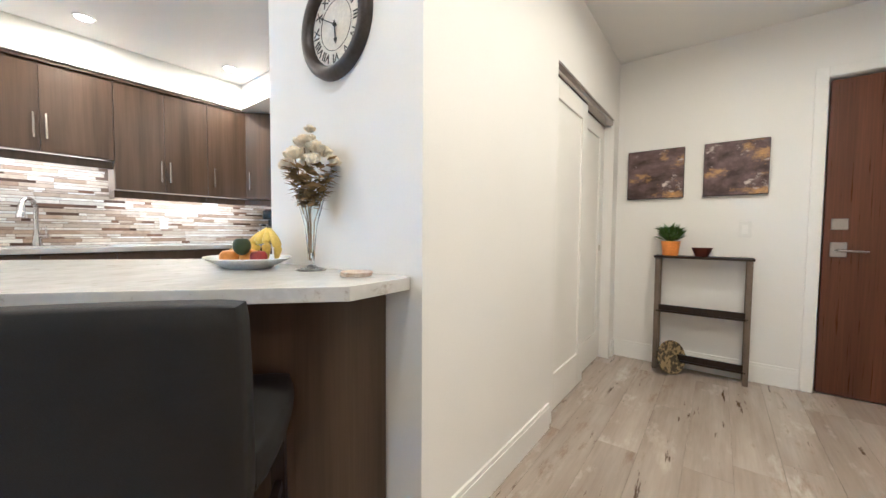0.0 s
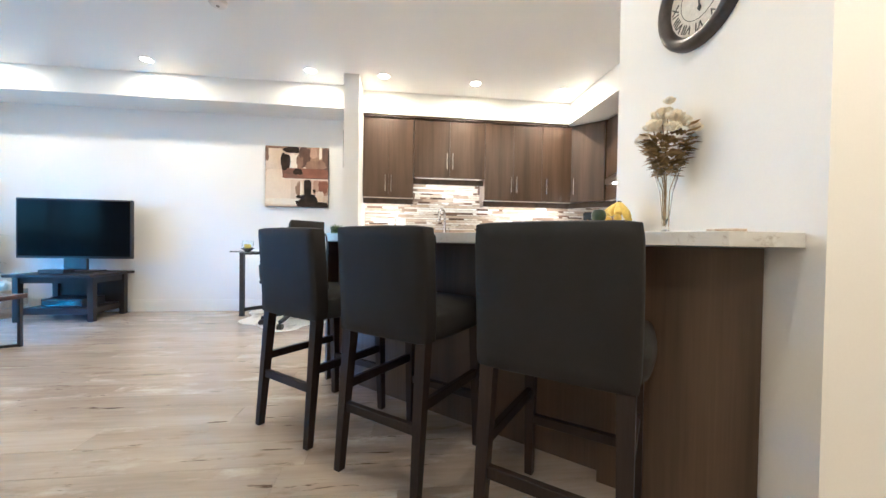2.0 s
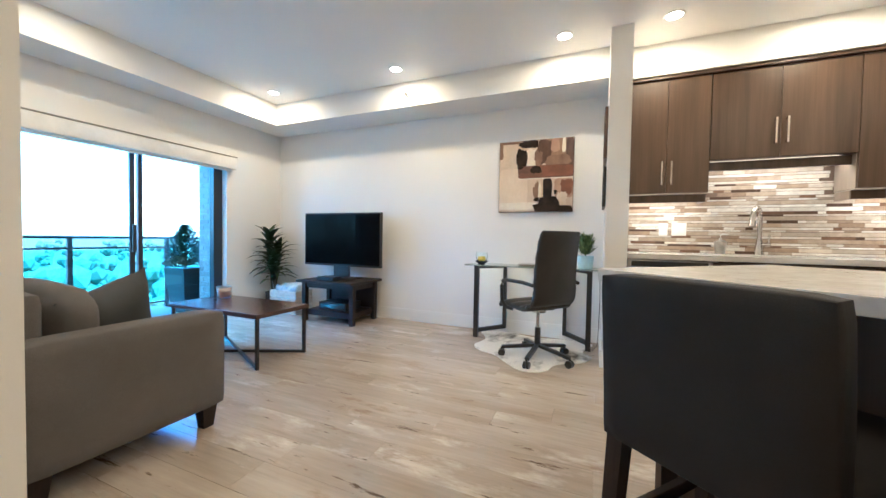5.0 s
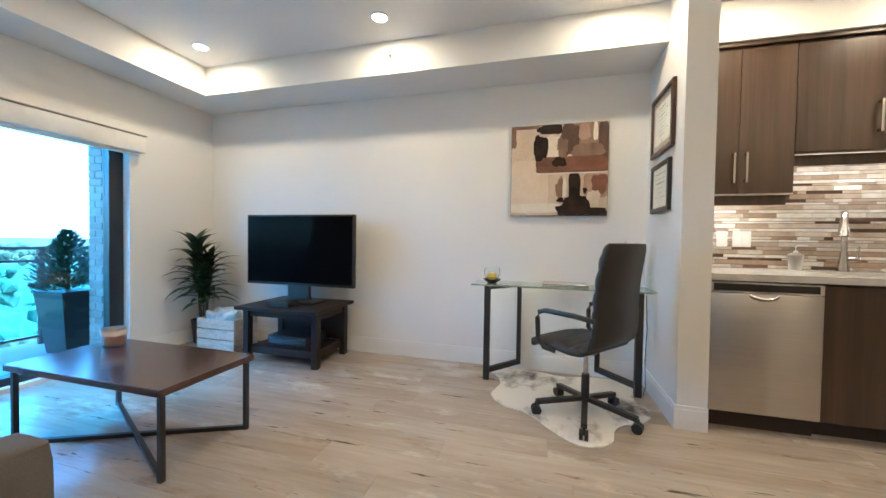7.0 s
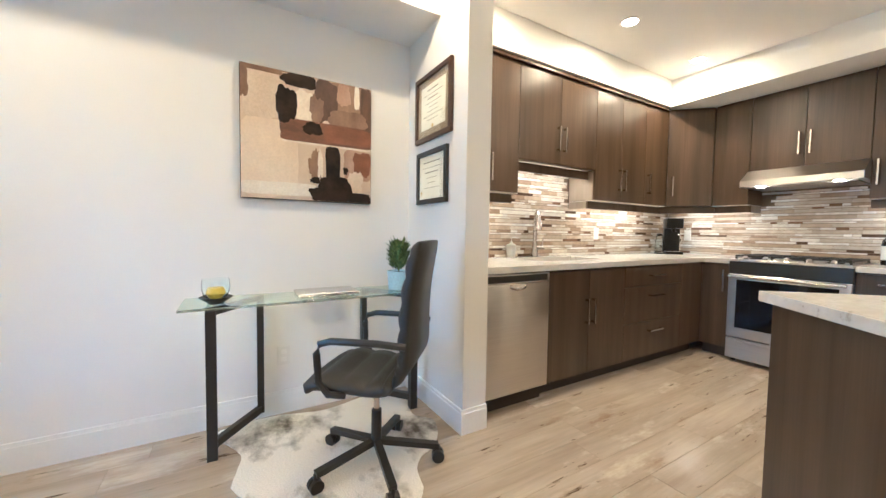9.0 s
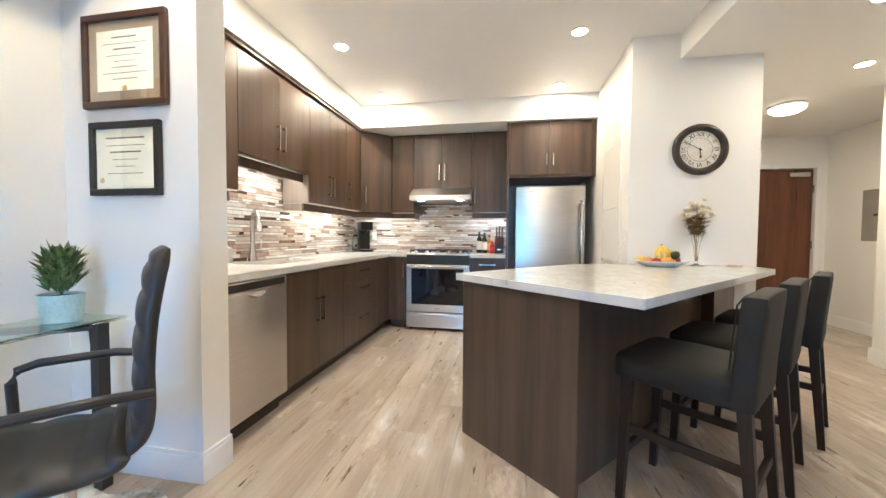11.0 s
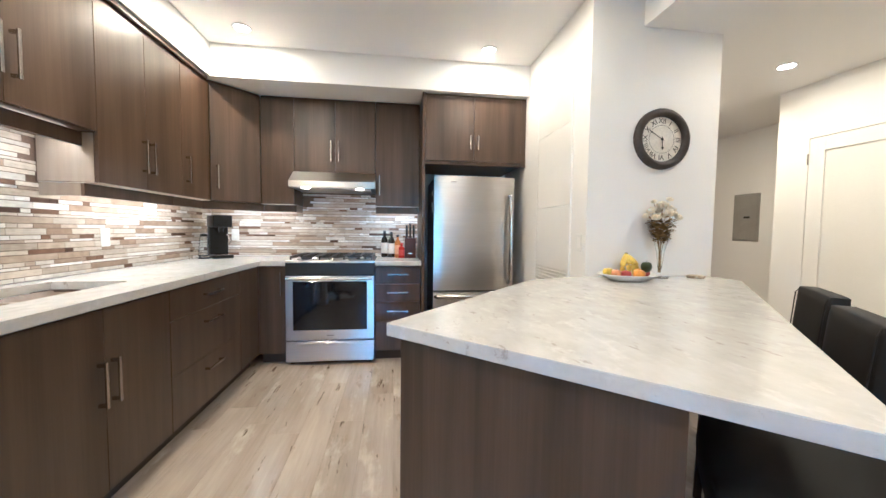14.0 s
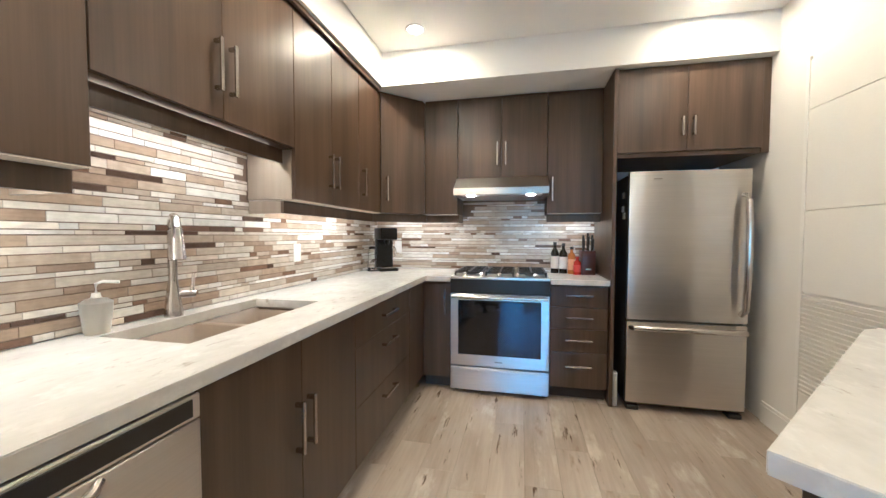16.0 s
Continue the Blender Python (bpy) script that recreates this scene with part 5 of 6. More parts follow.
for s in (-1, 1):
    part("armrest", tube(bmesh.new(), [(s * 0.24, 0.205, 0.66), (s * 0.265, 0.10, 0.675), (s * 0.268, -0.10, 0.675), (s * 0.267, -0.15, 0.66), (s * 0.266, -0.165, 0.62), (s * 0.262, -0.16, 0.50), (s * 0.255, -0.12, 0.445), (s * 0.22, -0.06, 0.43)], 0.015, 10), BLACKPLASTIC, ch)
part("gas_lift", rod(rod(bmesh.new(), (0, 0, 0.26), (0, 0, 0.43), 0.014, seg=14), (0, 0, 0.40), (0, 0, 0.432), 0.06, 0.08, 14), CHROME, ch, "chrome gas lift")
part("sleeve", rod(bmesh.new(), (0, 0, 0.10), (0, 0, 0.27), 0.026, 0.024, 16), BLACKPLASTIC, ch)
part("tilt_lever", rod(bmesh.new(), (0.05, 0, 0.415), (-0.22, -0.04, 0.40), 0.006, 0.008, 8), BLACKPLASTIC, ch)
for k in range(5):
    a = radians(72 * k + 33)
    c, s = math.cos(a), math.sin(a)
    sp = part("spoke", beam(bmesh.new(), (0.02 * c, 0.02 * s, 0.115), (0.30 * c, 0.30 * s, 0.078), 0.034, 0.026), BLACKPLASTIC, ch, smooth=0)
    cs = part("castor", rod(rod(bmesh.new(), (0.30 * c - 0.024 * s, 0.30 * s + 0.024 * c, 0.03), (0.30 * c - 0.004 * s, 0.30 * s + 0.004 * c, 0.03), 0.03, seg=16), (0.30 * c + 0.024 * s, 0.30 * s - 0.024 * c, 0.03), (0.30 * c + 0.004 * s, 0.30 * s - 0.004 * c, 0.03), 0.03, seg=16), BLACKPLASTIC, ch)
    part("stem", rod(bmesh.new(), (0.30 * c, 0.30 * s, 0.03), (0.30 * c, 0.30 * s, 0.08), 0.009), BLACKPLASTIC, cs)

HIDE = material("cowhide_hair", (0.74, 0.71, 0.66), (0.10, 0.088, 0.08), rough=0.85, scale=(2.6, 3.4, 1), detail=5, mid=0.59, width=0.16, fine=(160, 160, 160), fine_amount=0.2, bump=0.5)
corners = [(-4.17, -1.78), (-3.90, -1.66), (-3.66, -1.70), (-3.50, -1.60), (-3.44, -1.45), (-3.22, -1.26), (-3.15, -1.13), (-3.22, -0.99), (-3.42, -0.92), (-3.52, -0.76), (-3.72, -0.66), (-3.86, -0.74), (-4.15, -0.66), (-4.22, -0.90), (-4.16, -1.20), (-4.23, -1.50)]
outline = []
rh = random.Random(3)
for i, p in enumerate(corners):
    a, b, c, d = (Vector(corners[(i + k) % len(corners)]) for k in (-1, 0, 1, 2))
    for k in range(5):
        t = k / 5
        q = 0.5 * ((2 * b) + (c - a) * t + (2 * a - 5 * b + 4 * c - d) * t * t + (-a + 3 * b - 3 * c + d) * t ** 3)
        outline.append((max(-4.235, q.x + rh.uniform(-0.004, 0.004)), q.y + rh.uniform(-0.004, 0.004)))
solid("cowhide_rug", prism(bmesh.new(), outline, 0.0005, 0.006), HIDE, "white and grey cowhide rug under the office chair", "rug", smooth=0)
cb = solid("power_cord", tube(bmesh.new(), [(-4.12, -0.612, 0.70), (-4.10, -0.607, 0.45), (-4.11, -0.612, 0.2), (-4.05, -0.62, 0.03), (-3.95, -0.66, 0.006)], 0.0035, 6), BLACKPLASTIC, "thin black power cord beside the desk", "cord")


def wall_plate(name, m, w, h, kind, label, category):
    p = thing(name, m, label, category)
    part("plate", bx(-w / 2, w / 2, -0.006, 0, 0, h, bevel=0.002), WHITEPLASTIC, p)
    if kind == "outlet":
        for z in (h * 0.3, h * 0.7):
            part("socket", bx(-0.016, 0.016, -0.0075, -0.006, z - 0.014, z + 0.014, bevel=0.0005), TRIM, p)
    else:
        n = 2 if w > 0.1 else 1
        for k in range(n):
            c = (k - (n - 1) / 2) * 0.046
            part("rocker", bx(c - 0.017, c + 0.017, -0.0085, -0.006, h / 2 - 0.033, h / 2 + 0.033, bevel=0.001), TRIM, p)
    return p


wall_plate("wall_outlet", pose(XW, -1.42, 0.30, 0, 0, 90), 0.07, 0.115, "outlet", "white wall outlet below the desk", "outlet")
wall_plate("wall_outlet", pose(XW + 0.0086, 1.50, 1.075, 0, 0, 90), 0.07, 0.115, "outlet", "white outlet on the tiled backsplash", "outlet")
wall_plate("wall_outlet", pose(XW + 0.0086, -0.087, 1.075, 0, 0, 90), 0.07, 0.115, "outlet", "white outlet on the tiled backsplash", "outlet")
wall_plate("wall_switch", pose(XW + 0.0086, 0.037, 1.075, 0, 0, 90), 0.115, 0.115, "switch", "white double switch on the tiled backsplash", "light switch")
wall_plate("wall_outlet", pose(-4.03, YN - 0.0086, 1.075), 0.07, 0.115, "outlet", "white outlet on the tiled backsplash", "outlet")
wall_plate("wall_switch", pose(XP, 1.19, 1.075, 0, 0, -90), 0.07, 0.115, "switch", "white light switch beside the utility panel", "light switch")
wall_plate("wall_switch", pose(0.53, 3.68, 1.04), 0.07, 0.115, "switch", "white light switch beside the front door", "light switch")


# ---- clock ----
BRONZE = material("dark_bronze", (0.055, 0.046, 0.042), (0.035, 0.028, 0.025), rough=0.35, metal=0.3, scale=(9, 9, 9), fine_amount=0.2)
INK = material("clock_ink", (0.05, 0.045, 0.04), rough=0.6)
ck = thing("wall_clock", pose(-0.742, YC, 1.805, 90), "round dark bronze wall clock with cream face and roman numerals", "clock")
part("rim", lathe(bmesh.new(), [(0.14, 0.004), (0.145, 0.022), (0.152, 0.03), (0.165, 0.036), (0.182, 0.032), (0.192, 0.02), (0.194, 0.0), (0.14, 0.0)], seg=56), BRONZE, ck, smooth=60)
part("face", lathe(bmesh.new(), [(0, 0.006), (0.145, 0.006)], seg=48), material("clock_face", (0.76, 0.73, 0.66), (0.68, 0.64, 0.56), rough=0.6, scale=(9, 9, 9)), ck, "aged cream face")
part("inner_ring", tube(bmesh.new(), [(0.088 * math.cos(a), 0.088 * math.sin(a), 0.0065) for a in np.linspace(0, 2 * math.pi, 49)[:-1]], 0.0012, 6, close=True), INK, ck)
for k, num in enumerate(("XII", "I", "II", "III", "IV", "V", "VI", "VII", "VIII", "IX", "X", "XI")):
    a = radians(90 - 30 * k)
    lettering("numeral", num, 0.046, INK, ck, pose(0.114 * math.cos(a), 0.114 * math.sin(a), 0.0072, 0, 0, -30 * k))
for an, ln, w in ((-60, 0.105, 0.006), (175, 0.068, 0.009)):
    a = radians(90 + (60 if an == -60 else -175))
    tip = (ln * math.cos(a), ln * math.sin(a), 0.012)
    part("pointer", beam(rod(bmesh.new(), (0.8 * tip[0], 0.8 * tip[1], 0.0105), (0.8 * tip[0], 0.8 * tip[1], 0.0135), w * 0.9, seg=10), (-0.015 * math.cos(a), -0.015 * math.sin(a), 0.012), tip, w * 0.6, 0.002), BLACKPLASTIC, ck)
part("hub", lathe(bmesh.new(), [(0.007, 0.008), (0.007, 0.016), (0, 0.017)], seg=14), BLACKPLASTIC, ck)

# ---- fruit, vase and coasters on the island ----
fbw = thing("fruit_bowl", pose(-1.06, 0.925, 0.92), "wide white oval dish holding fruit on the island", "bowl")
dish = lathe(bmesh.new(), [(0, 0.0), (0.085, 0.0), (0.09, 0.004), (0.135, 0.028), (0.152, 0.038), (0.15, 0.041), (0.128, 0.032), (0.085, 0.010), (0, 0.008)], seg=40)
for v in dish.verts:
    v.co.x, v.co.y = v.co.x * 1.22, v.co.y * 0.95
part("dish", dish, material("white_glaze", (0.82, 0.82, 0.80), rough=0.12), fbw, smooth=50)


def fruit(name, x, y, z, r, colour, label, squash=(1, 1, 0.92), seed=0):
    bm = bmesh.new()
    bmesh.ops.create_icosphere(bm, subdivisions=3, radius=r)
    for v in bm.verts:
        d = v.co.normalized()
        v.co = Vector((v.co.x * squash[0], v.co.y * squash[1], v.co.z * squash[2]))
        if d.z > 0.8:
            v.co.z -= r * 0.35 * (d.z - 0.8) / 0.2
    rod(bm, (0, 0, r * 0.55 * squash[2]), (0.002, 0.001, r * 0.95 * squash[2]), 0.0022, 0.0016, 6)
    return solid(name, bm, material(name + "_skin", colour, tuple(0.6 * c for c in colour), rough=0.35, scale=(22, 22, 12), fine=(250, 250, 250), fine_amount=0.08), label, "fruit", group="fruit in the dish", smooth=60, m=pose(-1.06 + 1.1 * x, 0.925 + y, 0.92 + z))


fruit("peach", -0.085, -0.02, 0.043, 0.030, (0.75, 0.33, 0.12), "yellow and red peach in the dish")
fruit("apple", -0.045, -0.045, 0.040, 0.030, (0.42, 0.045, 0.03), "dark red apple in the dish")
fruit("orange", 0.012, -0.07, 0.043, 0.034, (0.85, 0.36, 0.02), "bright orange in the dish")
fruit("orange", 0.05, -0.02, 0.046, 0.033, (0.85, 0.40, 0.03), "bright orange in the dish")
fruit("apple", 0.09, -0.005, 0.045, 0.030, (0.36, 0.04, 0.03), "dark red apple in the dish")
fruit("avocado", 0.066, -0.052, 0.086, 0.030, (0.035, 0.055, 0.015), "dark green avocado on the fruit", (1, 1, 1.15))
fruit("lemon", -0.115, 0.01, 0.05, 0.026, (0.80, 0.60, 0.04), "yellow lemon in the dish", (1.25, 1, 1))
bn = thing("banana_bunch", pose(-1.035, 0.995, 0.953, 0, 0, 20), "bunch of ripe yellow bananas standing in the dish", "bananas", "fruit in the dish")
ban = material("banana_skin", (0.78, 0.58, 0.05), (0.62, 0.46, 0.05), rough=0.4, scale=(12, 12, 12))
for k in range(4):
    a = radians(-50 + 34 * k)
    pts, rad = [], []
    for u in np.linspace(0, 1, 10):
        out = 0.085 * math.sin(u * 2.2)
        pts.append((out * math.sin(a), -out * math.cos(a) * 0.5, 0.115 - 0.115 * u))
        rad.append(0.004 + 0.013 * math.sin(math.pi * min(1, 0.08 + 0.9 * u)) ** 0.6)
    part("banana", tube(bmesh.new(), pts, rad, 9), ban, bn, smooth=60)
part("stem_end", rod(bmesh.new(), (0, 0, 0.108), (0.004, 0, 0.126), 0.011, 0.008, 10), material("banana_stem", (0.07, 0.05, 0.02)), bn, "dark stem end")

vs = thing("flower_vase", pose(-0.782, 1.022, 0.92), "clear glass trumpet vase", "vase")
part("foot", lathe(bmesh.new(), [(0, 0), (0.052, 0), (0.054, 0.004), (0.02, 0.012), (0.012, 0.02), (0, 0.02)]), CLEAR, vs).visible_shadow = False
part("body", lathe(bmesh.new(), [(0, 0.02), (0.011, 0.022), (0.014, 0.08), (0.022, 0.16), (0.046, 0.252), (0.044, 0.252), (0.020, 0.16), (0.011, 0.08), (0, 0.03)]), CLEAR, vs).visible_shadow = False
fw = thing("dried_flowers", pose(-0.782, 1.022, 0.99), "bouquet of cream dried roses with olive leaves in the vase", "flowers")
PETAL = material("cream_petal", (0.90, 0.86, 0.74), (0.82, 0.72, 0.52), rough=0.8, scale=(30, 30, 30), island=True, vary=0.12)
OLIVE = material("dried_leaf", (0.34, 0.23, 0.08), (0.14, 0.09, 0.035), rough=0.8, scale=(20, 20, 20), island=True, vary=0.35)
rf = random.Random(8)
heads = [(-0.012, -0.015, 0.375, 0.034), (0.045, -0.01, 0.352, 0.031), (-0.055, 0.012, 0.345, 0.030), (0.01, 0.045, 0.350, 0.030), (0.006, -0.062, 0.325, 0.033), (0.072, -0.04, 0.305, 0.026), (-0.07, -0.045, 0.300, 0.028), (-0.082, 0.03, 0.315, 0.022), (0.06, 0.05, 0.315, 0.026), (0.03, -0.02, 0.415, 0.020), (-0.035, 0.025, 0.405, 0.018)]
for hi, (hx, hy, hz, size) in enumerate(heads):
    if hi % 2 == 0:
        part("stem", tube(bmesh.new(), [(0.1 * hx, 0.1 * hy, -0.035), (0.15 * hx, 0.15 * hy, 0.10), (hx * 0.8, hy * 0.8, hz - 0.05), (hx, hy, hz - 0.01)], 0.0018, 6), OLIVE, fw)
    bm = bmesh.new()
    axis = Vector((hx * 7, hy * 7, 1)).normalized()
    side = axis.cross(Vector((0.3, 0.9, 0.1))).normalized()
    up = axis.cross(side)
    for cnt, wide, tall, flare in ((3, 0.35, 0.95, 0.55), (5, 0.65, 0.85, 0.85), (6, 0.95, 0.62, 1.15)):
        turn = rf.uniform(0, 6.28)
        for k in range(cnt):
            a = turn + 2 * math.pi * k / cnt + rf.uniform(-0.15, 0.15)
            o = math.cos(a) * side + math.sin(a) * up
            t = axis.cross(o)
            rows = []
            for u, rad, ht, w in ((0, 0.12, -0.25, 0.22), (1, 0.75 * wide + 0.1, 0.15 * tall, 0.62 * wide + 0.15), (2, wide, 0.6 * tall, 0.72 * wide + 0.12), (3, wide * flare, tall, 0.42 * wide + 0.06)):
                c = Vector((hx, hy, hz)) + size * (o * rad + axis * ht * 1.15)
                lean = -0.18 * size * o * (u > 0)
                rows.append([bm.verts.new(c - t * w * size + lean), bm.verts.new(c), bm.verts.new(c + t * w * size + lean)])
            for p, q in zip(rows, rows[1:]):
                bm.faces.new((p[0], q[0], q[1], p[1]))
                bm.faces.new((p[1], q[1], q[2], p[2]))
    part("flower_head", bm, PETAL, fw, smooth=60)
bm = bmesh.new()
for _ in range(380):
    a, u = rf.uniform(0, 6.283), rf.random()
    rr = 0.016 + 0.066 * u
    p = Vector((rr * math.cos(a) * rf.random() ** 0.3, rr * math.sin(a) * rf.random() ** 0.3, 0.165 + 0.13 * u + rf.uniform(-0.025, 0.025)))
    dv = Vector((math.cos(a), math.sin(a), rf.uniform(-0.5, 0.7))).normalized() * rf.uniform(0.025, 0.05)
    sv = dv.cross(Vector((0, 0, 1))).normalized() * 0.013
    bm.faces.new([bm.verts.new(q) for q in (p, p + dv * 0.5 + sv, p + dv, p + dv * 0.5 - sv)])
part("leaves", bm, OLIVE, fw, "olive brown dried leaves", smooth=0)["kind"] = "stuff"
for k in range(2):
    solid("coaster", lathe(bmesh.new(), [(0, 0), (0.048, 0), (0.05, 0.002), (0.05, 0.006), (0.048, 0.007), (0, 0.007)]), material("cork", (0.50, 0.38, 0.26), (0.62, 0.55, 0.46), rough=0.8, scale=(40, 40, 40)), "round cork coaster on the island", "coaster", group="coasters on the island", m=pose(-0.53 + 0.004 * k, 1.02, 0.9202 + 0.0072 * k))

# ---- things on the kitchen worktop ----
JETBLACK = material("jet_black_plastic", (0.006, 0.006, 0.006), rough=0.3, fine_amount=0.1, spec=0.3)
cf = thing("coffee_maker", pose(-4.06, 2.57, 0.92, 0, 0, 38), "black drip coffee maker in the worktop corner", "coffee maker")
part("base", bx(-0.085, 0.085, -0.11, 0.12, 0, 0.03, bevel=0.006, segments=2), JETBLACK, cf)
part("column", bx(-0.075, 0.075, 0.02, 0.12, 0.03, 0.30, bevel=0.008, segments=2), JETBLACK, cf)
part("head", bx(-0.078, 0.078, -0.11, 0.125, 0.285, 0.395, bevel=0.012, segments=3), JETBLACK, cf)
part("spout", rod(bmesh.new(), (0, -0.04, 0.286), (0, -0.04, 0.245), 0.025, 0.018, 14), JETBLACK, cf)
part("mug_loop", tube(bmesh.new(), [(0.03, -0.10, 0.22), (0.055, -0.115, 0.20), (0.06, -0.118, 0.16), (0.045, -0.112, 0.13)], 0.006, 8), CHROME, cf, "chrome loop")
part("tray", bx(-0.06, 0.06, -0.10, 0.02, 0.03, 0.036), CHROME, cf)
part("water_tank", lathe(bmesh.new(), [(0, 0.012), (0.042, 0.012), (0.046, 0.03), (0.04, 0.15), (0.032, 0.20), (0.030, 0.20), (0.037, 0.15), (0.043, 0.032), (0, 0.018)], (-0.125, 0.01, 0)), CLEAR, cf, "clear glass water jug").visible_shadow = False
part("jug_base", lathe(bmesh.new(), [(0, 0), (0.05, 0), (0.05, 0.010), (0, 0.011)], (-0.125, 0.01, 0)), JETBLACK, cf)
part("jug_lid", lathe(bmesh.new(), [(0, 0.201), (0.031, 0.201), (0.028, 0.222), (0.008, 0.228), (0, 0.228)], (-0.125, 0.01, 0)), JETBLACK, cf)


def bottle(x, y, h, r, colour, cap, label, band=None):
    b = thing("bottle", pose(x, y, 0.92), label, "bottle", "bottles beside the stove")
    part("glass", lathe(bmesh.new(), [(0, 0), (r, 0), (r, 0.62 * h), (r * 0.9, 0.70 * h), (r * 0.38, 0.80 * h), (r * 0.36, 0.92 * h), (0, 0.92 * h)]), colour, b)
    part("cap", lathe(bmesh.new(), [(r * 0.45, 0.90 * h), (r * 0.45, h), (0, h)]), cap, b)
    part("label", lathe(bmesh.new(), [(r * 1.01, 0.15 * h), (r * 1.01, 0.55 * h)]), band or WHITEPLASTIC, b)


OIL = material("dark_bottle", (0.018, 0.014, 0.01), rough=0.08, bump=0)
bottle(-2.545, 2.70, 0.27, 0.033, OIL, BLACKPLASTIC, "dark oil bottle with a white label")
bottle(-2.475, 2.69, 0.26, 0.033, OIL, BLACKPLASTIC, "dark vinegar bottle with a white label")
bottle(-2.41, 2.66, 0.23, 0.032, material("amber_sauce", (0.50, 0.20, 0.05), rough=0.15), BLACKPLASTIC, "amber sauce bottle with a dark cap", material("peach_label", (0.75, 0.42, 0.22)))
bottle(-2.372, 2.60, 0.15, 0.030, material("red_sauce", (0.42, 0.03, 0.02), rough=0.2), material("red_cap", (0.5, 0.02, 0.015)), "short red sauce bottle", material("red_label", (0.55, 0.05, 0.03)))
kb2 = thing("knife_block", pose(-2.285, 2.66, 0.92), "dark wooden knife block with black-handled knives", "knife block")
part("block", prism(bmesh.new(), [(-0.055, -0.075), (0.055, -0.075), (0.055, 0.075), (-0.055, 0.075)], 0, 0.20, bevel=0.004), material("mahogany_block", (0.07, 0.018, 0.012), rough=0.35, scale=(12, 12, 2)), kb2)
part("plaque", bx(-0.022, 0.022, -0.0775, -0.0755, 0.04, 0.055), CHROME, kb2)
for kx, ky, kh in ((-0.035, -0.04, 0.10), (0.0, -0.045, 0.12), (0.035, -0.04, 0.10), (-0.035, 0.0, 0.13), (0.0, 0.0, 0.15), (0.035, 0.0, 0.13)):
    part("knife", rod(rod(bmesh.new(), (kx, ky, 0.198), (kx, ky - 0.012, 0.20 + kh * 0.9), 0.008, 0.010, 8), (kx, ky - 0.012, 0.20 + kh * 0.9), (kx, ky - 0.014, 0.20 + kh), 0.010, 0.007, 8), BLACKPLASTIC, kb2, "black knife handle")
solid("folded_step_stool", prism(bmesh.new(), [(-2.176, 2.17), (-2.150, 2.17), (-2.146, 2.22), (-2.172, 2.24)], 0.02, 0.26, bevel=0.004), material("grey_towel", (0.35, 0.35, 0.36), rough=0.9), "folded grey step stool beside the fridge", "step stool")

# ---- utility panel by the fridge ----
up = thing("utility_panel", pose(XP, 1.61, 0, 0, 0, -90), "white grooved utility closet panel with a louvred vent", "utility panel", kind="structure")
for z0, z1 in ((1.962, 2.24), (1.392, 1.958), (0.925, 1.388), (0.12, 0.34)):
    part("panel", bx(-0.275, 0.275, -0.012, 0, z0, z1, bevel=0.002), DOORPAINT, up)
for k in range(22):
    z = 0.345 + k * 0.026
    sl = part("slat", bx(-0.27, 0.27, -0.011, -0.001, 0, 0.020), DOORPAINT, up, smooth=0)
    sl.matrix_local = pose(0, 0, z, 18)
for sx in (-1, 1):
    part("trim", bx(sx * 0.29 - 0.013, sx * 0.29 + 0.013, -0.014, 0, 0.0, 2.26), TRIM, up, smooth=0)


# ---- doors ----
def shaker_door(name, m, w, h, label, hinge_side, knob):
    """A leaf whose face looks to local -y; x from its left edge; one recessed panel."""
    d = thing(name, m, label, "door", kind="structure")
    rail, t = 0.115, 0.036
    part("panel", bx(rail - 0.004, w - rail + 0.004, -t + 0.012, -0.012, 0.17, h - rail + 0.004), DOORPAINT, d, smooth=0)
    for b in ((0, rail, 0, h), (w - rail, w, 0, h), (rail, w - rail, 0, 0.18), (rail, w - rail, h - rail, h)):
        part("stile", bx(b[0], b[1], -t, 0, b[2], b[3], bevel=0.0015), DOORPAINT, d)
    hx = -0.004 if hinge_side == "left" else w + 0.004
    for z in (0.22, 1.84):
        if not knob:
            part("hinge", rod(bmesh.new(), (hx, -t - 0.004, z - 0.045), (hx, -t - 0.004, z + 0.045), 0.007, seg=10), CHROME, d, "steel hinge knuckle")
            continue
        part("hinge", rod(box(bmesh.new(), hx - 0.022, hx + 0.026, -t - 0.003, -t, z - 0.045, z + 0.045), (hx, -t - 0.006, z - 0.047), (hx, -t - 0.006, z + 0.047), 0.006, seg=10), NICKEL, d, "nickel hinge")
    if knob:
        kx = w - 0.06 if hinge_side == "left" else 0.06
        s = -1 if hinge_side == "left" else 1
        part("handle", rod(rod(rod(bmesh.new(), (kx, -t, 0.98), (kx, -t - 0.008, 0.98), 0.027, seg=18), (kx, -t - 0.008, 0.98), (kx, -t - 0.05, 0.98), 0.009), (kx, -t - 0.045, 0.98), (kx + s * 0.11, -t - 0.045, 0.98), 0.009), NICKEL, d, "nickel lever handle")
    return d


shaker_door("door_1", pose(0.70, 0.425, 0.008, 0, 0, -4), 0.86, 2.03, "white shaker door standing open into the next room", "left", True)
shaker_door("door_2", pose(1.136, 1.655, 0.012, 0, 0, -90), 0.75, 2.012, "white shaker door, closed", "left", False)
cs1 = thing("door_casing", pose(0, 0, 0), "white painted door casing", "door casing", kind="structure")
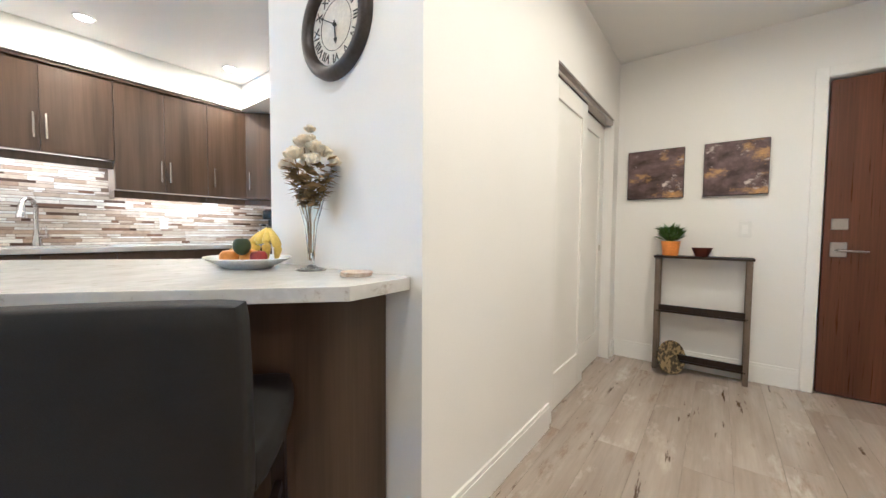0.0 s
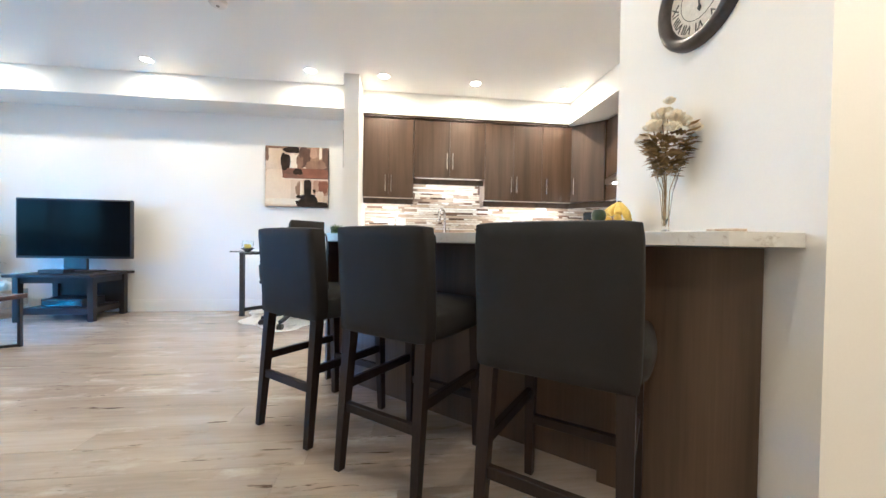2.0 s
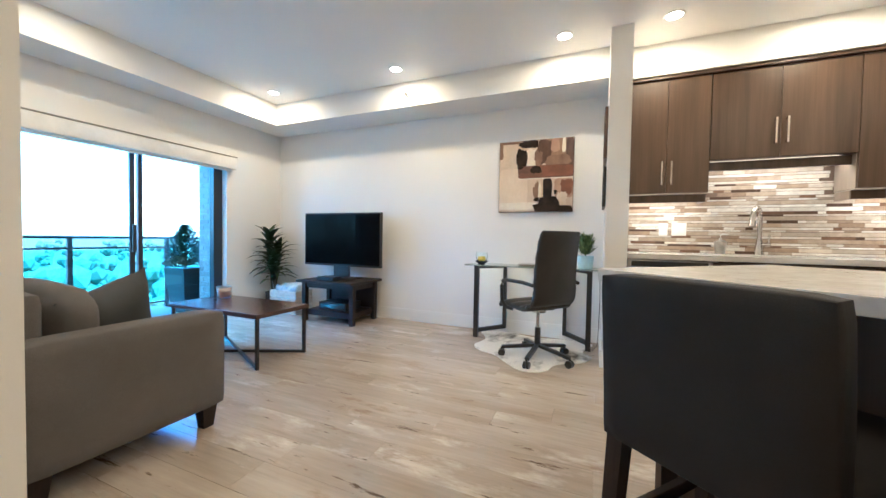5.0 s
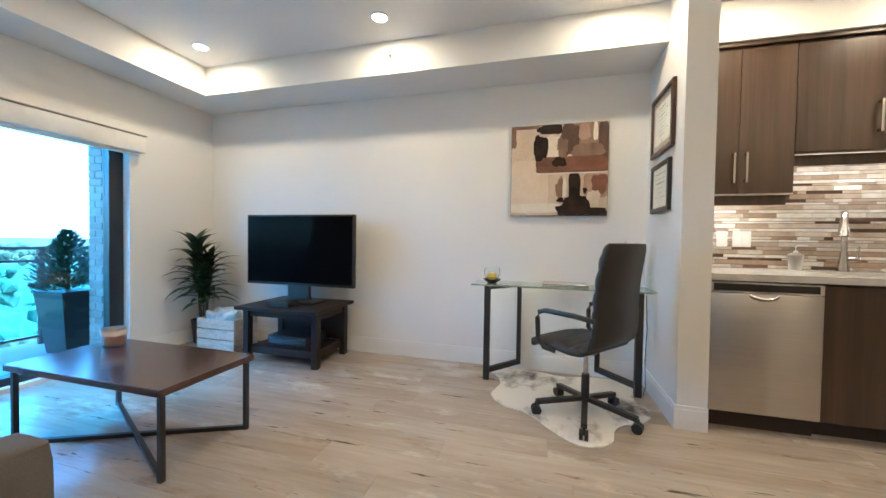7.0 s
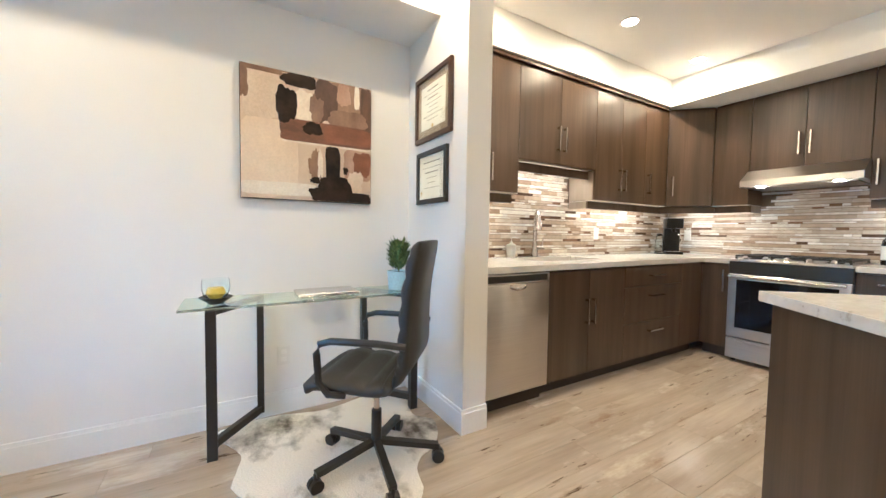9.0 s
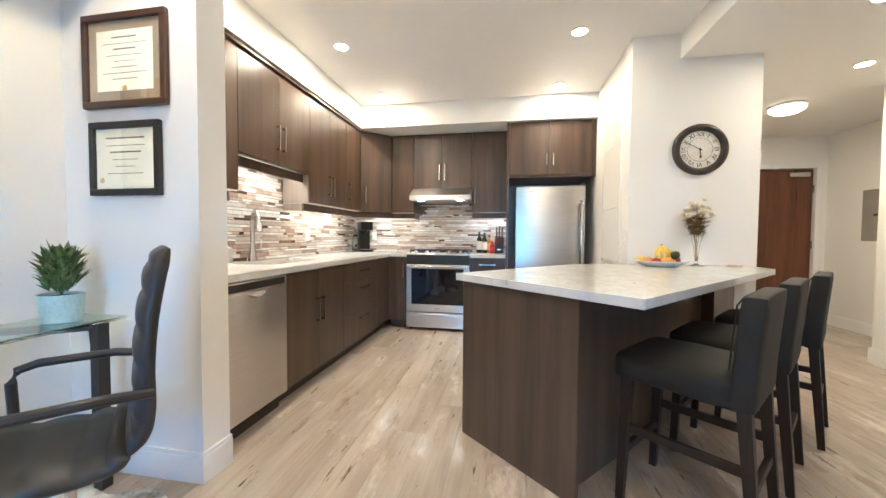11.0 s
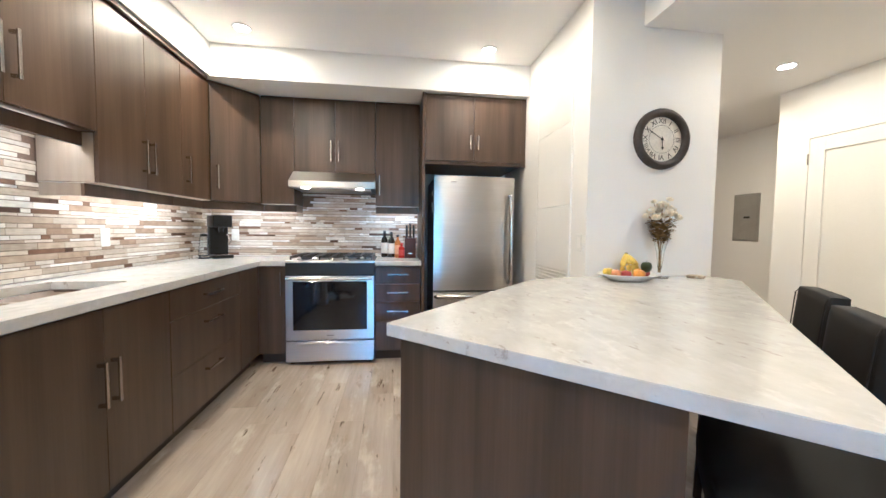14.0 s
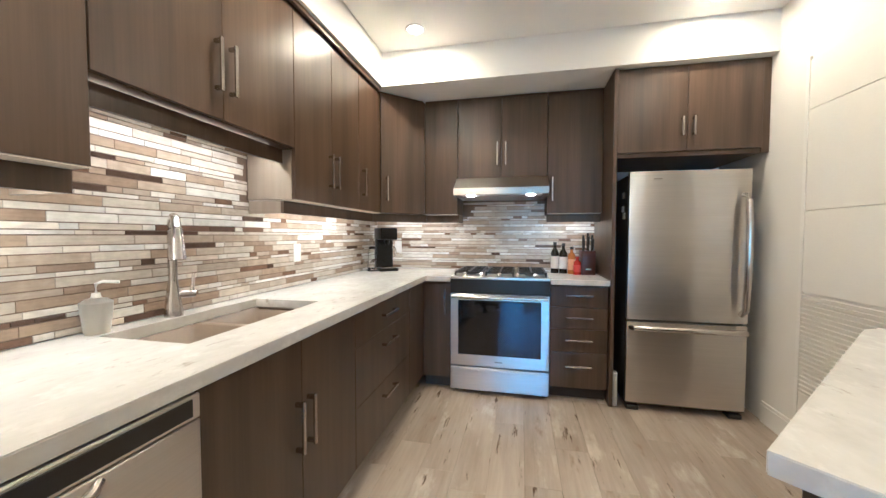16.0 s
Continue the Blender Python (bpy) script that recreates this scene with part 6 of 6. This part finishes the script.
for b in ((0.43, 0.50, 0, 2.13), (-0.51, -0.44, 0, 2.13), (-0.44, 0.43, 2.06, 2.13)):
    part("casing_board", bx(0.604, 0.6205, b[0], b[1], b[2], b[3], bevel=0.002), TRIM, cs1)
part("jamb", bx(0.62, 0.70, 0.418, 0.43, 0, 2.06), TRIM, cs1)
part("jamb", bx(0.62, 0.74, -0.44, -0.428, 0, 2.06), TRIM, cs1)
van = thing("bathroom_vanity", pose(1.62, -0.25, 0), "brown wood vanity with a white top", "vanity")
part("cabinet", bx(0, 0.9, 0, 0.80, 0, 0.80, bevel=0.003), ENTRYDOOR, van)
part("top", bx(-0.015, 0.9, -0.01, 0.81, 0.80, 0.84, bevel=0.003), MARBLE, van)
# added lamp and fixture, both out of view, to brighten the open door
lamp("bathroom_light", "AREA", pose(1.7, -0.9, ZH - 0.03), POT * 1.8, WARM, 0.3)
bl = thing("bathroom_ceiling_light", pose(1.7, -0.9, ZH), "added round white ceiling light, lit, out of view", "ceiling lamp")
part("shade", lathe(bmesh.new(), [(0.15, 0), (0.15, -0.012), (0.1, -0.02), (0, -0.022)]), LED, bl)

ed = thing("entry_door", pose(0.925, 3.72, 0), "solid reddish-brown wooden front door", "door", kind="structure")
leaf = part("leaf", bx(0.006, 0.924, -0.02, 0.025, 0.008, 2.06, bevel=0.002), ENTRYDOOR, ed)
for z, hh in ((1.13, 0.075), (0.965, 0.10)):
    part("lock_plate", bx(0.035, 0.115, -0.03, -0.02, z - hh / 2, z + hh / 2, bevel=0.004), CHROME, leaf, "brushed steel lock plate")
part("handle", rod(rod(bmesh.new(), (0.075, -0.03, 0.96), (0.075, -0.07, 0.96), 0.010), (0.07, -0.065, 0.96), (0.20, -0.065, 0.955), 0.010, 0.008), CHROME, leaf, "steel lever handle")
part("closer", tube(box(bmesh.new(), 0.62, 0.86, -0.075, -0.02, 1.96, 2.02, bevel=0.006), [(0.70, -0.05, 2.025), (0.62, -0.16, 2.04), (0.72, -0.03, 2.065)], 0.008, 8), CHROME, leaf, "steel door closer")
for z in (0.25, 1.05, 1.80):
    part("hinge", rod(bmesh.new(), (0.928, -0.028, z - 0.05), (0.928, -0.028, z + 0.05), 0.008, seg=10), NICKEL, ed)
for b in ((-0.075, -0.012, 0, 2.14), (0.942, 1.0, 0, 2.14), (-0.012, 0.942, 2.078, 2.14)):
    part("casing_board", bx(b[0], b[1], -0.056, -0.041, b[2], b[3], bevel=0.002), TRIM, ed, "white casing")

cld = thing("closet_doors", pose(0, 0, 0), "pair of white sliding closet doors under a metal track", "closet door", kind="structure")
for i, (xf, y0, y1) in enumerate(((-0.365, 2.225, 2.90), (-0.405, 2.86, 3.515))):
    lf = part("sliding_door", bx(xf - 0.03, xf - 0.012, y0 + 0.10, y1 - 0.10, 0.02, 1.94), DOORPAINT, cld, smooth=0)
    for b in ((y0, y0 + 0.11, 0.012, 1.945), (y1 - 0.11, y1, 0.012, 1.945), (y0 + 0.11, y1 - 0.11, 0.012, 0.23), (y0 + 0.11, y1 - 0.11, 1.83, 1.945)):
        part("stile", bx(xf - 0.035, xf, b[0], b[1], b[2], b[3], bevel=0.0015), DOORPAINT, lf)
    part("finger_pull", rod(bmesh.new(), (xf - 0.001, y0 + 0.05 + 0.53 * i, 0.94), (xf + 0.003, y0 + 0.05 + 0.53 * i, 0.94), 0.024, seg=18), CHROME, lf, "round steel finger pull")
part("track", bx(-0.44, -0.34, 2.22, 3.52, 1.95, 1.989), NICKEL, cld, "metal top track")

# ---- entry ----
cs = thing("console_shelf", pose(0.285, 3.592, 0), "narrow dark brown three-tier console shelf", "console")
CONS = material("weathered_post", (0.16, 0.125, 0.09), (0.10, 0.075, 0.05), rough=0.6, scale=(20, 20, 3))
for x in (-0.275, 0.275):
    for y in (-0.065, 0.065):
        part("post", bx(x - 0.016, x + 0.016, y - 0.012, y + 0.012, 0, 0.875, bevel=0.002), CONS, cs)
part("top", bx(-0.30, 0.30, -0.085, 0.085, 0.875, 0.892, bevel=0.002), DARKWOOD, cs)
for z in (0.455, 0.085):
    part("shelf", bx(-0.275, 0.275, -0.077, 0.077, z, z + 0.015), DARKWOOD, cs)
    part("front_rail", bx(-0.259, 0.259, -0.075, -0.06, z + 0.016, z + 0.058), DARKWOOD, cs)
sprig_plant("potted_plant", pose(0.085, 3.59, 0.892), [(0, 0), (0.048, 0), (0.052, 0.004), (0.064, 0.10), (0.066, 0.112), (0.058, 0.112), (0.055, 0.09), (0, 0.09)], material("orange_glaze", (0.80, 0.30, 0.015), rough=0.35), "orange pot", "bushy green plant in an orange pot on the console", 0.13, 0.17, 420, POTPLANT, 2, (0.06, 0.010))
bwl = solid("wooden_bowl", lathe(bmesh.new(), [(0, 0), (0.035, 0), (0.04, 0.004), (0.062, 0.06), (0.068, 0.066), (0.06, 0.066), (0.035, 0.015), (0, 0.012)]), material("red_wood", (0.14, 0.035, 0.018), rough=0.35, scale=(10, 10, 20)), "small dark red wooden bowl on the console", "bowl", m=pose(0.285, 3.58, 0.892))
pt = thing("decorative_plate", pose(0.115, 3.475, 0.126, 78, 0, 48), "patterned gold and black plate leaning on the console", "plate")
part("plate", lathe(bmesh.new(), [(0, 0), (0.06, 0.0), (0.115, 0.012), (0.125, 0.018), (0.122, 0.021), (0.06, 0.006), (0, 0.006)], seg=40), material("gold_pattern", (0.34, 0.26, 0.11), (0.05, 0.04, 0.03), rough=0.45, scale=(38, 38, 38), detail=2, width=0.1), pt)


def wall_art(x0, x1, z0, z1, seed, label):
    w, h = x1 - x0, z1 - z0
    ground = material("dusk_canvas", (0.035, 0.016, 0.018), (0.20, 0.135, 0.125), rough=0.6, scale=(5 + seed, 5, 9), detail=6, mid=0.55, width=0.3, spots=(((0.58, 0.34, 0.08), (3.2, 3.2 + 0.5 * seed, 5), 0.50, 0.62), ((0.60, 0.52, 0.46), (9, 9, 13 + seed), 0.60, 0.70)), fine=(200, 200, 200), fine_amount=0.1, bump=0.3)
    return canvas("abstract_canvas", pose((x0 + x1) / 2, 3.68, z0), w, h, 0.035, ground, DARKWOOD, label)


wall_art(-0.242, 0.152, 1.345, 1.735, 0, "square purple and gold abstract canvas in the entry")
wall_art(0.275, 0.645, 1.345, 1.735, 3, "square purple, gold and white abstract canvas in the entry")
ep = thing("breaker_panel", pose(2.0, 3.0, 1.11, 0, 0, -90), "grey metal electrical breaker panel on the wall", "breaker panel")
part("housing", bx(-0.17, 0.17, -0.012, 0, 0, 0.60, bevel=0.003), GREYMETAL, ep)
part("cover", bx(-0.15, 0.15, -0.018, -0.012, 0.02, 0.58, bevel=0.002), GREYMETAL, ep)
part("latch", bx(-0.02, 0.06, -0.022, -0.018, 0.29, 0.315, bevel=0.002), BLACKPLASTIC, ep, "black latch")
th = thing("wall_alarm", pose(0.62, 0.63, 2.24, 0, 0, -90), "small white wall alarm with a grille", "alarm")
part("housing", bx(-0.045, 0.045, -0.028, 0, 0, 0.10, bevel=0.006, segments=2), WHITEPLASTIC, th)
for k in range(4):
    part("grille_slot", bx(-0.025, 0.025, -0.0295, -0.028, 0.035 + 0.013 * k, 0.041 + 0.013 * k), GREYMETAL, th)

# ---- sliding door to the balcony ----
CHAR = material("charcoal_aluminium", (0.022, 0.026, 0.03), rough=0.4, fine_amount=0.08)
sl = thing("window_1", pose(0, -4.985, 0), "wide dark-framed sliding glass door to the balcony", "sliding door", kind="structure")
for nm, b in (("window_frame", (-3.44, -3.33, -0.05, 0.03, 0.03, 1.985)), ("window_frame", (-1.72, -1.65, -0.05, 0.03, 0.03, 1.985)), ("window_frame", (-3.33, -1.72, -0.05, 0.03, 1.90, 1.985)), ("window_sill", (-3.33, -1.72, -0.05, 0.05, 0.03, 0.085)),
              ("mullion", (-2.60, -2.56, -0.045, 0.0, 0.085, 1.90)), ("mullion", (-2.517, -2.475, 0.0, 0.03, 0.085, 1.90))):
    part(nm, bx(*b, bevel=0.002), CHAR, sl)
for x0, x1, y in ((-3.33, -2.60, -0.025), (-2.475, -1.72, 0.014)):
    part("pane", bx(x0, x1, y - 0.004, y + 0.004, 0.085, 1.90), PANE, sl, "cyan-tinted glass pane").visible_shadow = False
part("pull", bx(-2.515, -2.485, 0.03, 0.06, 0.82, 1.10, bevel=0.004), CHAR, sl, "dark door pull")
bd = thing("roller_blind", pose(0, YS, 0), "white roller blind cassette above the sliding door, blind rolled up", "blind")
part("cassette", bx(-3.52, -1.57, 0.001, 0.085, 1.822, 1.965, bevel=0.008, segments=2), WHITEPLASTIC, bd)
part("top_cover", bx(-3.525, -1.57, 0.001, 0.09, 1.967, 1.977), GREYMETAL, bd, "thin grey top cover")
part("hem_bar", bx(-3.49, -1.60, 0.02, 0.045, 1.795, 1.819, bevel=0.003), WHITEPLASTIC, bd)

# ---- balcony and the view ----
CONC = material("concrete", (0.40, 0.39, 0.37), (0.33, 0.32, 0.30), rough=0.85, scale=(2, 2, 2), fine=(60, 60, 60), bump=0.2)
structure("balcony_floor", [(-5.2, 1.0, -6.40, -5.0, -0.25, -0.02)], CONC, "grey concrete balcony floor", "balcony")
# the slab overhead is added and unseen; it blocks the upper sky
structure("balcony_ceiling", [(-5.2, 1.0, -6.0, -5.0, 2.6, 2.85)], CONC, "unseen grey concrete slab added over the balcony", "balcony")
rl = thing("balcony_railing", pose(0, -6.25, -0.02), "dark metal balcony railing with glass panels", "railing")
part("top_rail", bx(-5.2, 1.0, -0.025, 0.025, 0.955, 0.985, bevel=0.003), CHAR, rl)
part("mid_rail", bx(-5.2, 1.0, -0.015, 0.015, 0.83, 0.855, bevel=0.003), CHAR, rl)
part("bottom_rail", bx(-5.2, 1.0, -0.015, 0.015, 0.07, 0.095, bevel=0.003), CHAR, rl)
for k in range(6):
    x = -4.55 + 1.02 * k
    part("post", bx(x - 0.022, x + 0.022, -0.022, 0.022, 0, 0.955), CHAR, rl)
    if k < 5:
        part("pane", bx(x + 0.03, x + 0.99, -0.005, 0.005, 0.10, 0.825), PANE, rl, "cyan-tinted glass panel").visible_shadow = False
pn = thing("planter", pose(-3.49, -5.68, -0.02), "tall dark tapered square planter on the balcony", "planter")
part("box", bar(bmesh.new(), (0, 0, 0), (0, 0, 0.565), 0.28, 0.28, 0.40, 0.40), CHAR, pn, smooth=0)
part("rim", bx(-0.21, 0.21, -0.21, 0.21, 0.565, 0.59, bevel=0.004), CHAR, pn)
cdr = thing("cedar_shrub", pose(-3.44, -5.68, 0.57), "small conical evergreen shrub in the planter", "shrub")
part("trunk", rod(bmesh.new(), (0, 0, 0), (0, 0, 0.42), 0.018, 0.005, 8), material("bark", (0.08, 0.05, 0.03), rough=0.9), cdr)
bm, rc = bmesh.new(), random.Random(6)
for _ in range(2400):
    u = rc.random() ** 1.4
    a = rc.uniform(0, 6.283)
    rad = (0.235 * (1 - u) ** 0.75 + 0.012) * rc.uniform(0.45, 1.1) * (1 + 0.25 * math.sin(3 * a + 7 * u))
    p = Vector((rad * math.cos(a), rad * math.sin(a), 0.02 + 0.52 * u))
    dv = Vector((math.cos(a), math.sin(a), rc.uniform(0.3, 1.4))).normalized() * rc.uniform(0.03, 0.06)
    sv = dv.cross(Vector((0.3, 0.2, 1))).normalized() * 0.012
    bm.faces.new([bm.verts.new(q) for q in (p, p + dv * 0.6 + sv, p + dv, p + dv * 0.6 - sv)])
part("crown", bm, material("cedar_green", (0.05, 0.085, 0.04), (0.03, 0.05, 0.022), rough=0.7, island=True, vary=0.3, scale=(20, 20, 20)), cdr, smooth=0)["kind"] = "stuff"
ground = structure("ground", [(-1500, 1500, -3000, 200, -20.5, -20)], material("meadow", (0.065, 0.085, 0.055), (0.09, 0.105, 0.075), rough=0.95, scale=(0.012, 0.03, 0.02), detail=8, spots=(((0.16, 0.165, 0.145), (0.02, 0.05, 0.02), 0.60, 0.66),), bump=0), "distant green fields and gravel", "ground")
bm, rw = bmesh.new(), random.Random(9)
for _ in range(420):
    y = -70 - 700 * rw.random() ** 1.6
    x = rw.uniform(-0.9, 0.9) * abs(y) - 40
    s = rw.uniform(3.0, 6.5)
    for _ in range(4):
        made = bmesh.ops.create_icosphere(bm, subdivisions=1, radius=s * rw.uniform(0.4, 0.75), matrix=Matrix.Translation((x + rw.uniform(-0.6, 0.6) * s, y + rw.uniform(-0.6, 0.6) * s, -20 + s * rw.uniform(0.5, 1.5))))
        for v in made["verts"]:
            v.co += 0.35 * s * 0.5 * noise.noise_vector(v.co * 0.5)
solid("far_woods", bm, material("far_foliage", (0.085, 0.115, 0.070), (0.06, 0.085, 0.05), rough=0.9, scale=(0.3, 0.3, 0.3), fine=(2, 2, 2), fine_amount=0.4, island=True, vary=0.25, bump=0), "distant green woods beyond the balcony", "woods", kind="stuff", smooth=0)

# the brick side wall of the balcony, brick by brick
bw = structure("wall_brick", [(-4.0, -3.46, -5.42, -5.06, -0.02, 2.6)], material("mortar", (0.42, 0.40, 0.37), rough=0.9), "pale brick pier at the balcony's side", "brick wall")
whole = mesh_of("brick", bx(0, 0.012, 0, 0.17, 0, 0.057, bevel=0.002), BRICK, 0)
half = mesh_of("brick", bx(0, 0.012, 0, 0.08, 0, 0.057, bevel=0.002), BRICK, 0)
for k in range(38):
    for mesh, y in (((whole, -5.415), (whole, -5.235)) if k % 2 else ((half, -5.415), (whole, -5.325), (half, -5.145))):
        part("brick", mesh, None, bw).location = (-3.46, y, 0.067 * k)


# ---- backsplash ----
def tiled(name, label, m, width, z0, z1, near0=None, near1=None, skip=()):
    """A mosaic of thin strips on a grout bed; the pieces between near0 and near1 are objects of their own. skip: (x0, x1, z) parts that reach up to z only."""
    bed = tagged(new(name, mesh_of(name, bx(0, width, -0.004, 0, z0, z1), TILEBED, 0)), label, "backsplash", kind="structure")
    bed.matrix_world = m
    rnd = random.Random(name)
    far, count, meshes, row = bmesh.new(), 0, {}, 0
    z = z0 + 0.003
    while z < z1 - 0.012:
        h = (0.020, 0.031, 0.013, 0.020, 0.031)[row % 5]
        wide, row = h > 0.025, row + 1
        x = -rnd.random() * 0.1
        while x < width:
            w = rnd.choice((0.15, 0.20, 0.30) if wide else (0.05, 0.075, 0.10, 0.15, 0.20))
            a, b = max(x, 0.001), min(x + w, width - 0.001)
            x += w + 0.002
            top = z1
            for s0, s1, sz in skip:
                if (a + b) / 2 > s0 and (a + b) / 2 < s1:
                    top = sz
            if b - a < 0.012 or z + h > top - 0.002:
                continue
            if near0 is not None and near0 < a and b < near1 and count < 290 and z < 1.42:
                key = (round(b - a, 4), h)
                if key not in meshes:
                    meshes[key] = mesh_of("tile", bx(0, b - a, -0.0085, -0.004, 0, h, bevel=0.001), BROADTILE if wide else TILE, 0)
                ob = part("tile", meshes[key], None, bed)
                ob.location = (a, 0, z)
                count += 1
            else:
                first = len(far.faces)
                box(far, a, b, -0.0085, -0.004, z, z + h)
                far.faces.ensure_lookup_table()
                for f in far.faces[first:]:
                    f.material_index = int(wide)
        z += h + 0.0036
    part("mosaic", far, (TILESTUFF, BROADSTUFF), bed, smooth=0)["kind"] = "stuff"


tiled("backsplash_west", "beige, brown and white strip mosaic backsplash", pose(XW, -0.428, 0, 0, 0, 90), 3.26, 0.9215, 1.688, 0.62, 1.50, skip=((0, 0.612, 1.428), (1.506, 3.3, 1.428)))
tiled("backsplash_north", "beige, brown and white strip mosaic backsplash", pose(XW + 0.01, YN, 0), 2.062, 0.9275, 1.575, skip=((0, 0.885, 1.428), (1.635, 2.1, 1.428)))

# ---- floor ----
fl = structure("floor", [(XW - 0.1, -0.65, -5.0, 3.80, -0.12, -0.006), (-0.65, 0.68, -2.37, 3.80, -0.12, -0.006), (0.68, 2.12, 0.57, 3.80, -0.12, -0.006)], GROUT, "distressed pale oak vinyl plank floor", "floor")
rnd = random.Random(5)
PW, PL, seen = 0.182, 1.22, {}
col = 0
x = XW
while x < 2.0:
    y = -4.95 - rnd.random() * PL
    x1 = min(x + PW, 2.0)
    while y < 3.68:
        lo, hi = y, y + PL
        y += PL
        lo = max(lo, -4.95 if x < -0.76 else -2.30 if x < 0.60 else 0.6)
        hi = min(hi, 3.70)
        if hi - lo < 0.03:
            continue
        key = (round(hi - lo, 3), round(x1 - x, 3))
        if key not in seen:
            seen[key] = mesh_of("plank", bx(0.0004, x1 - x - 0.0004, 0.0004, hi - lo - 0.0004, -0.006, 0.0, bevel=0.0008), PLANK, 0)
        pk = part("plank", seen[key], None, fl)
        pk.location = (x, lo, 0)
    x += PW
structure("floor_bedroom", [(0.68, 3.0, -2.25, 0.57, -0.1, 0.0)], material("cream_tile", (0.62, 0.57, 0.48), (0.57, 0.52, 0.44), rough=0.3), "cream tiled floor in the next room", "floor")
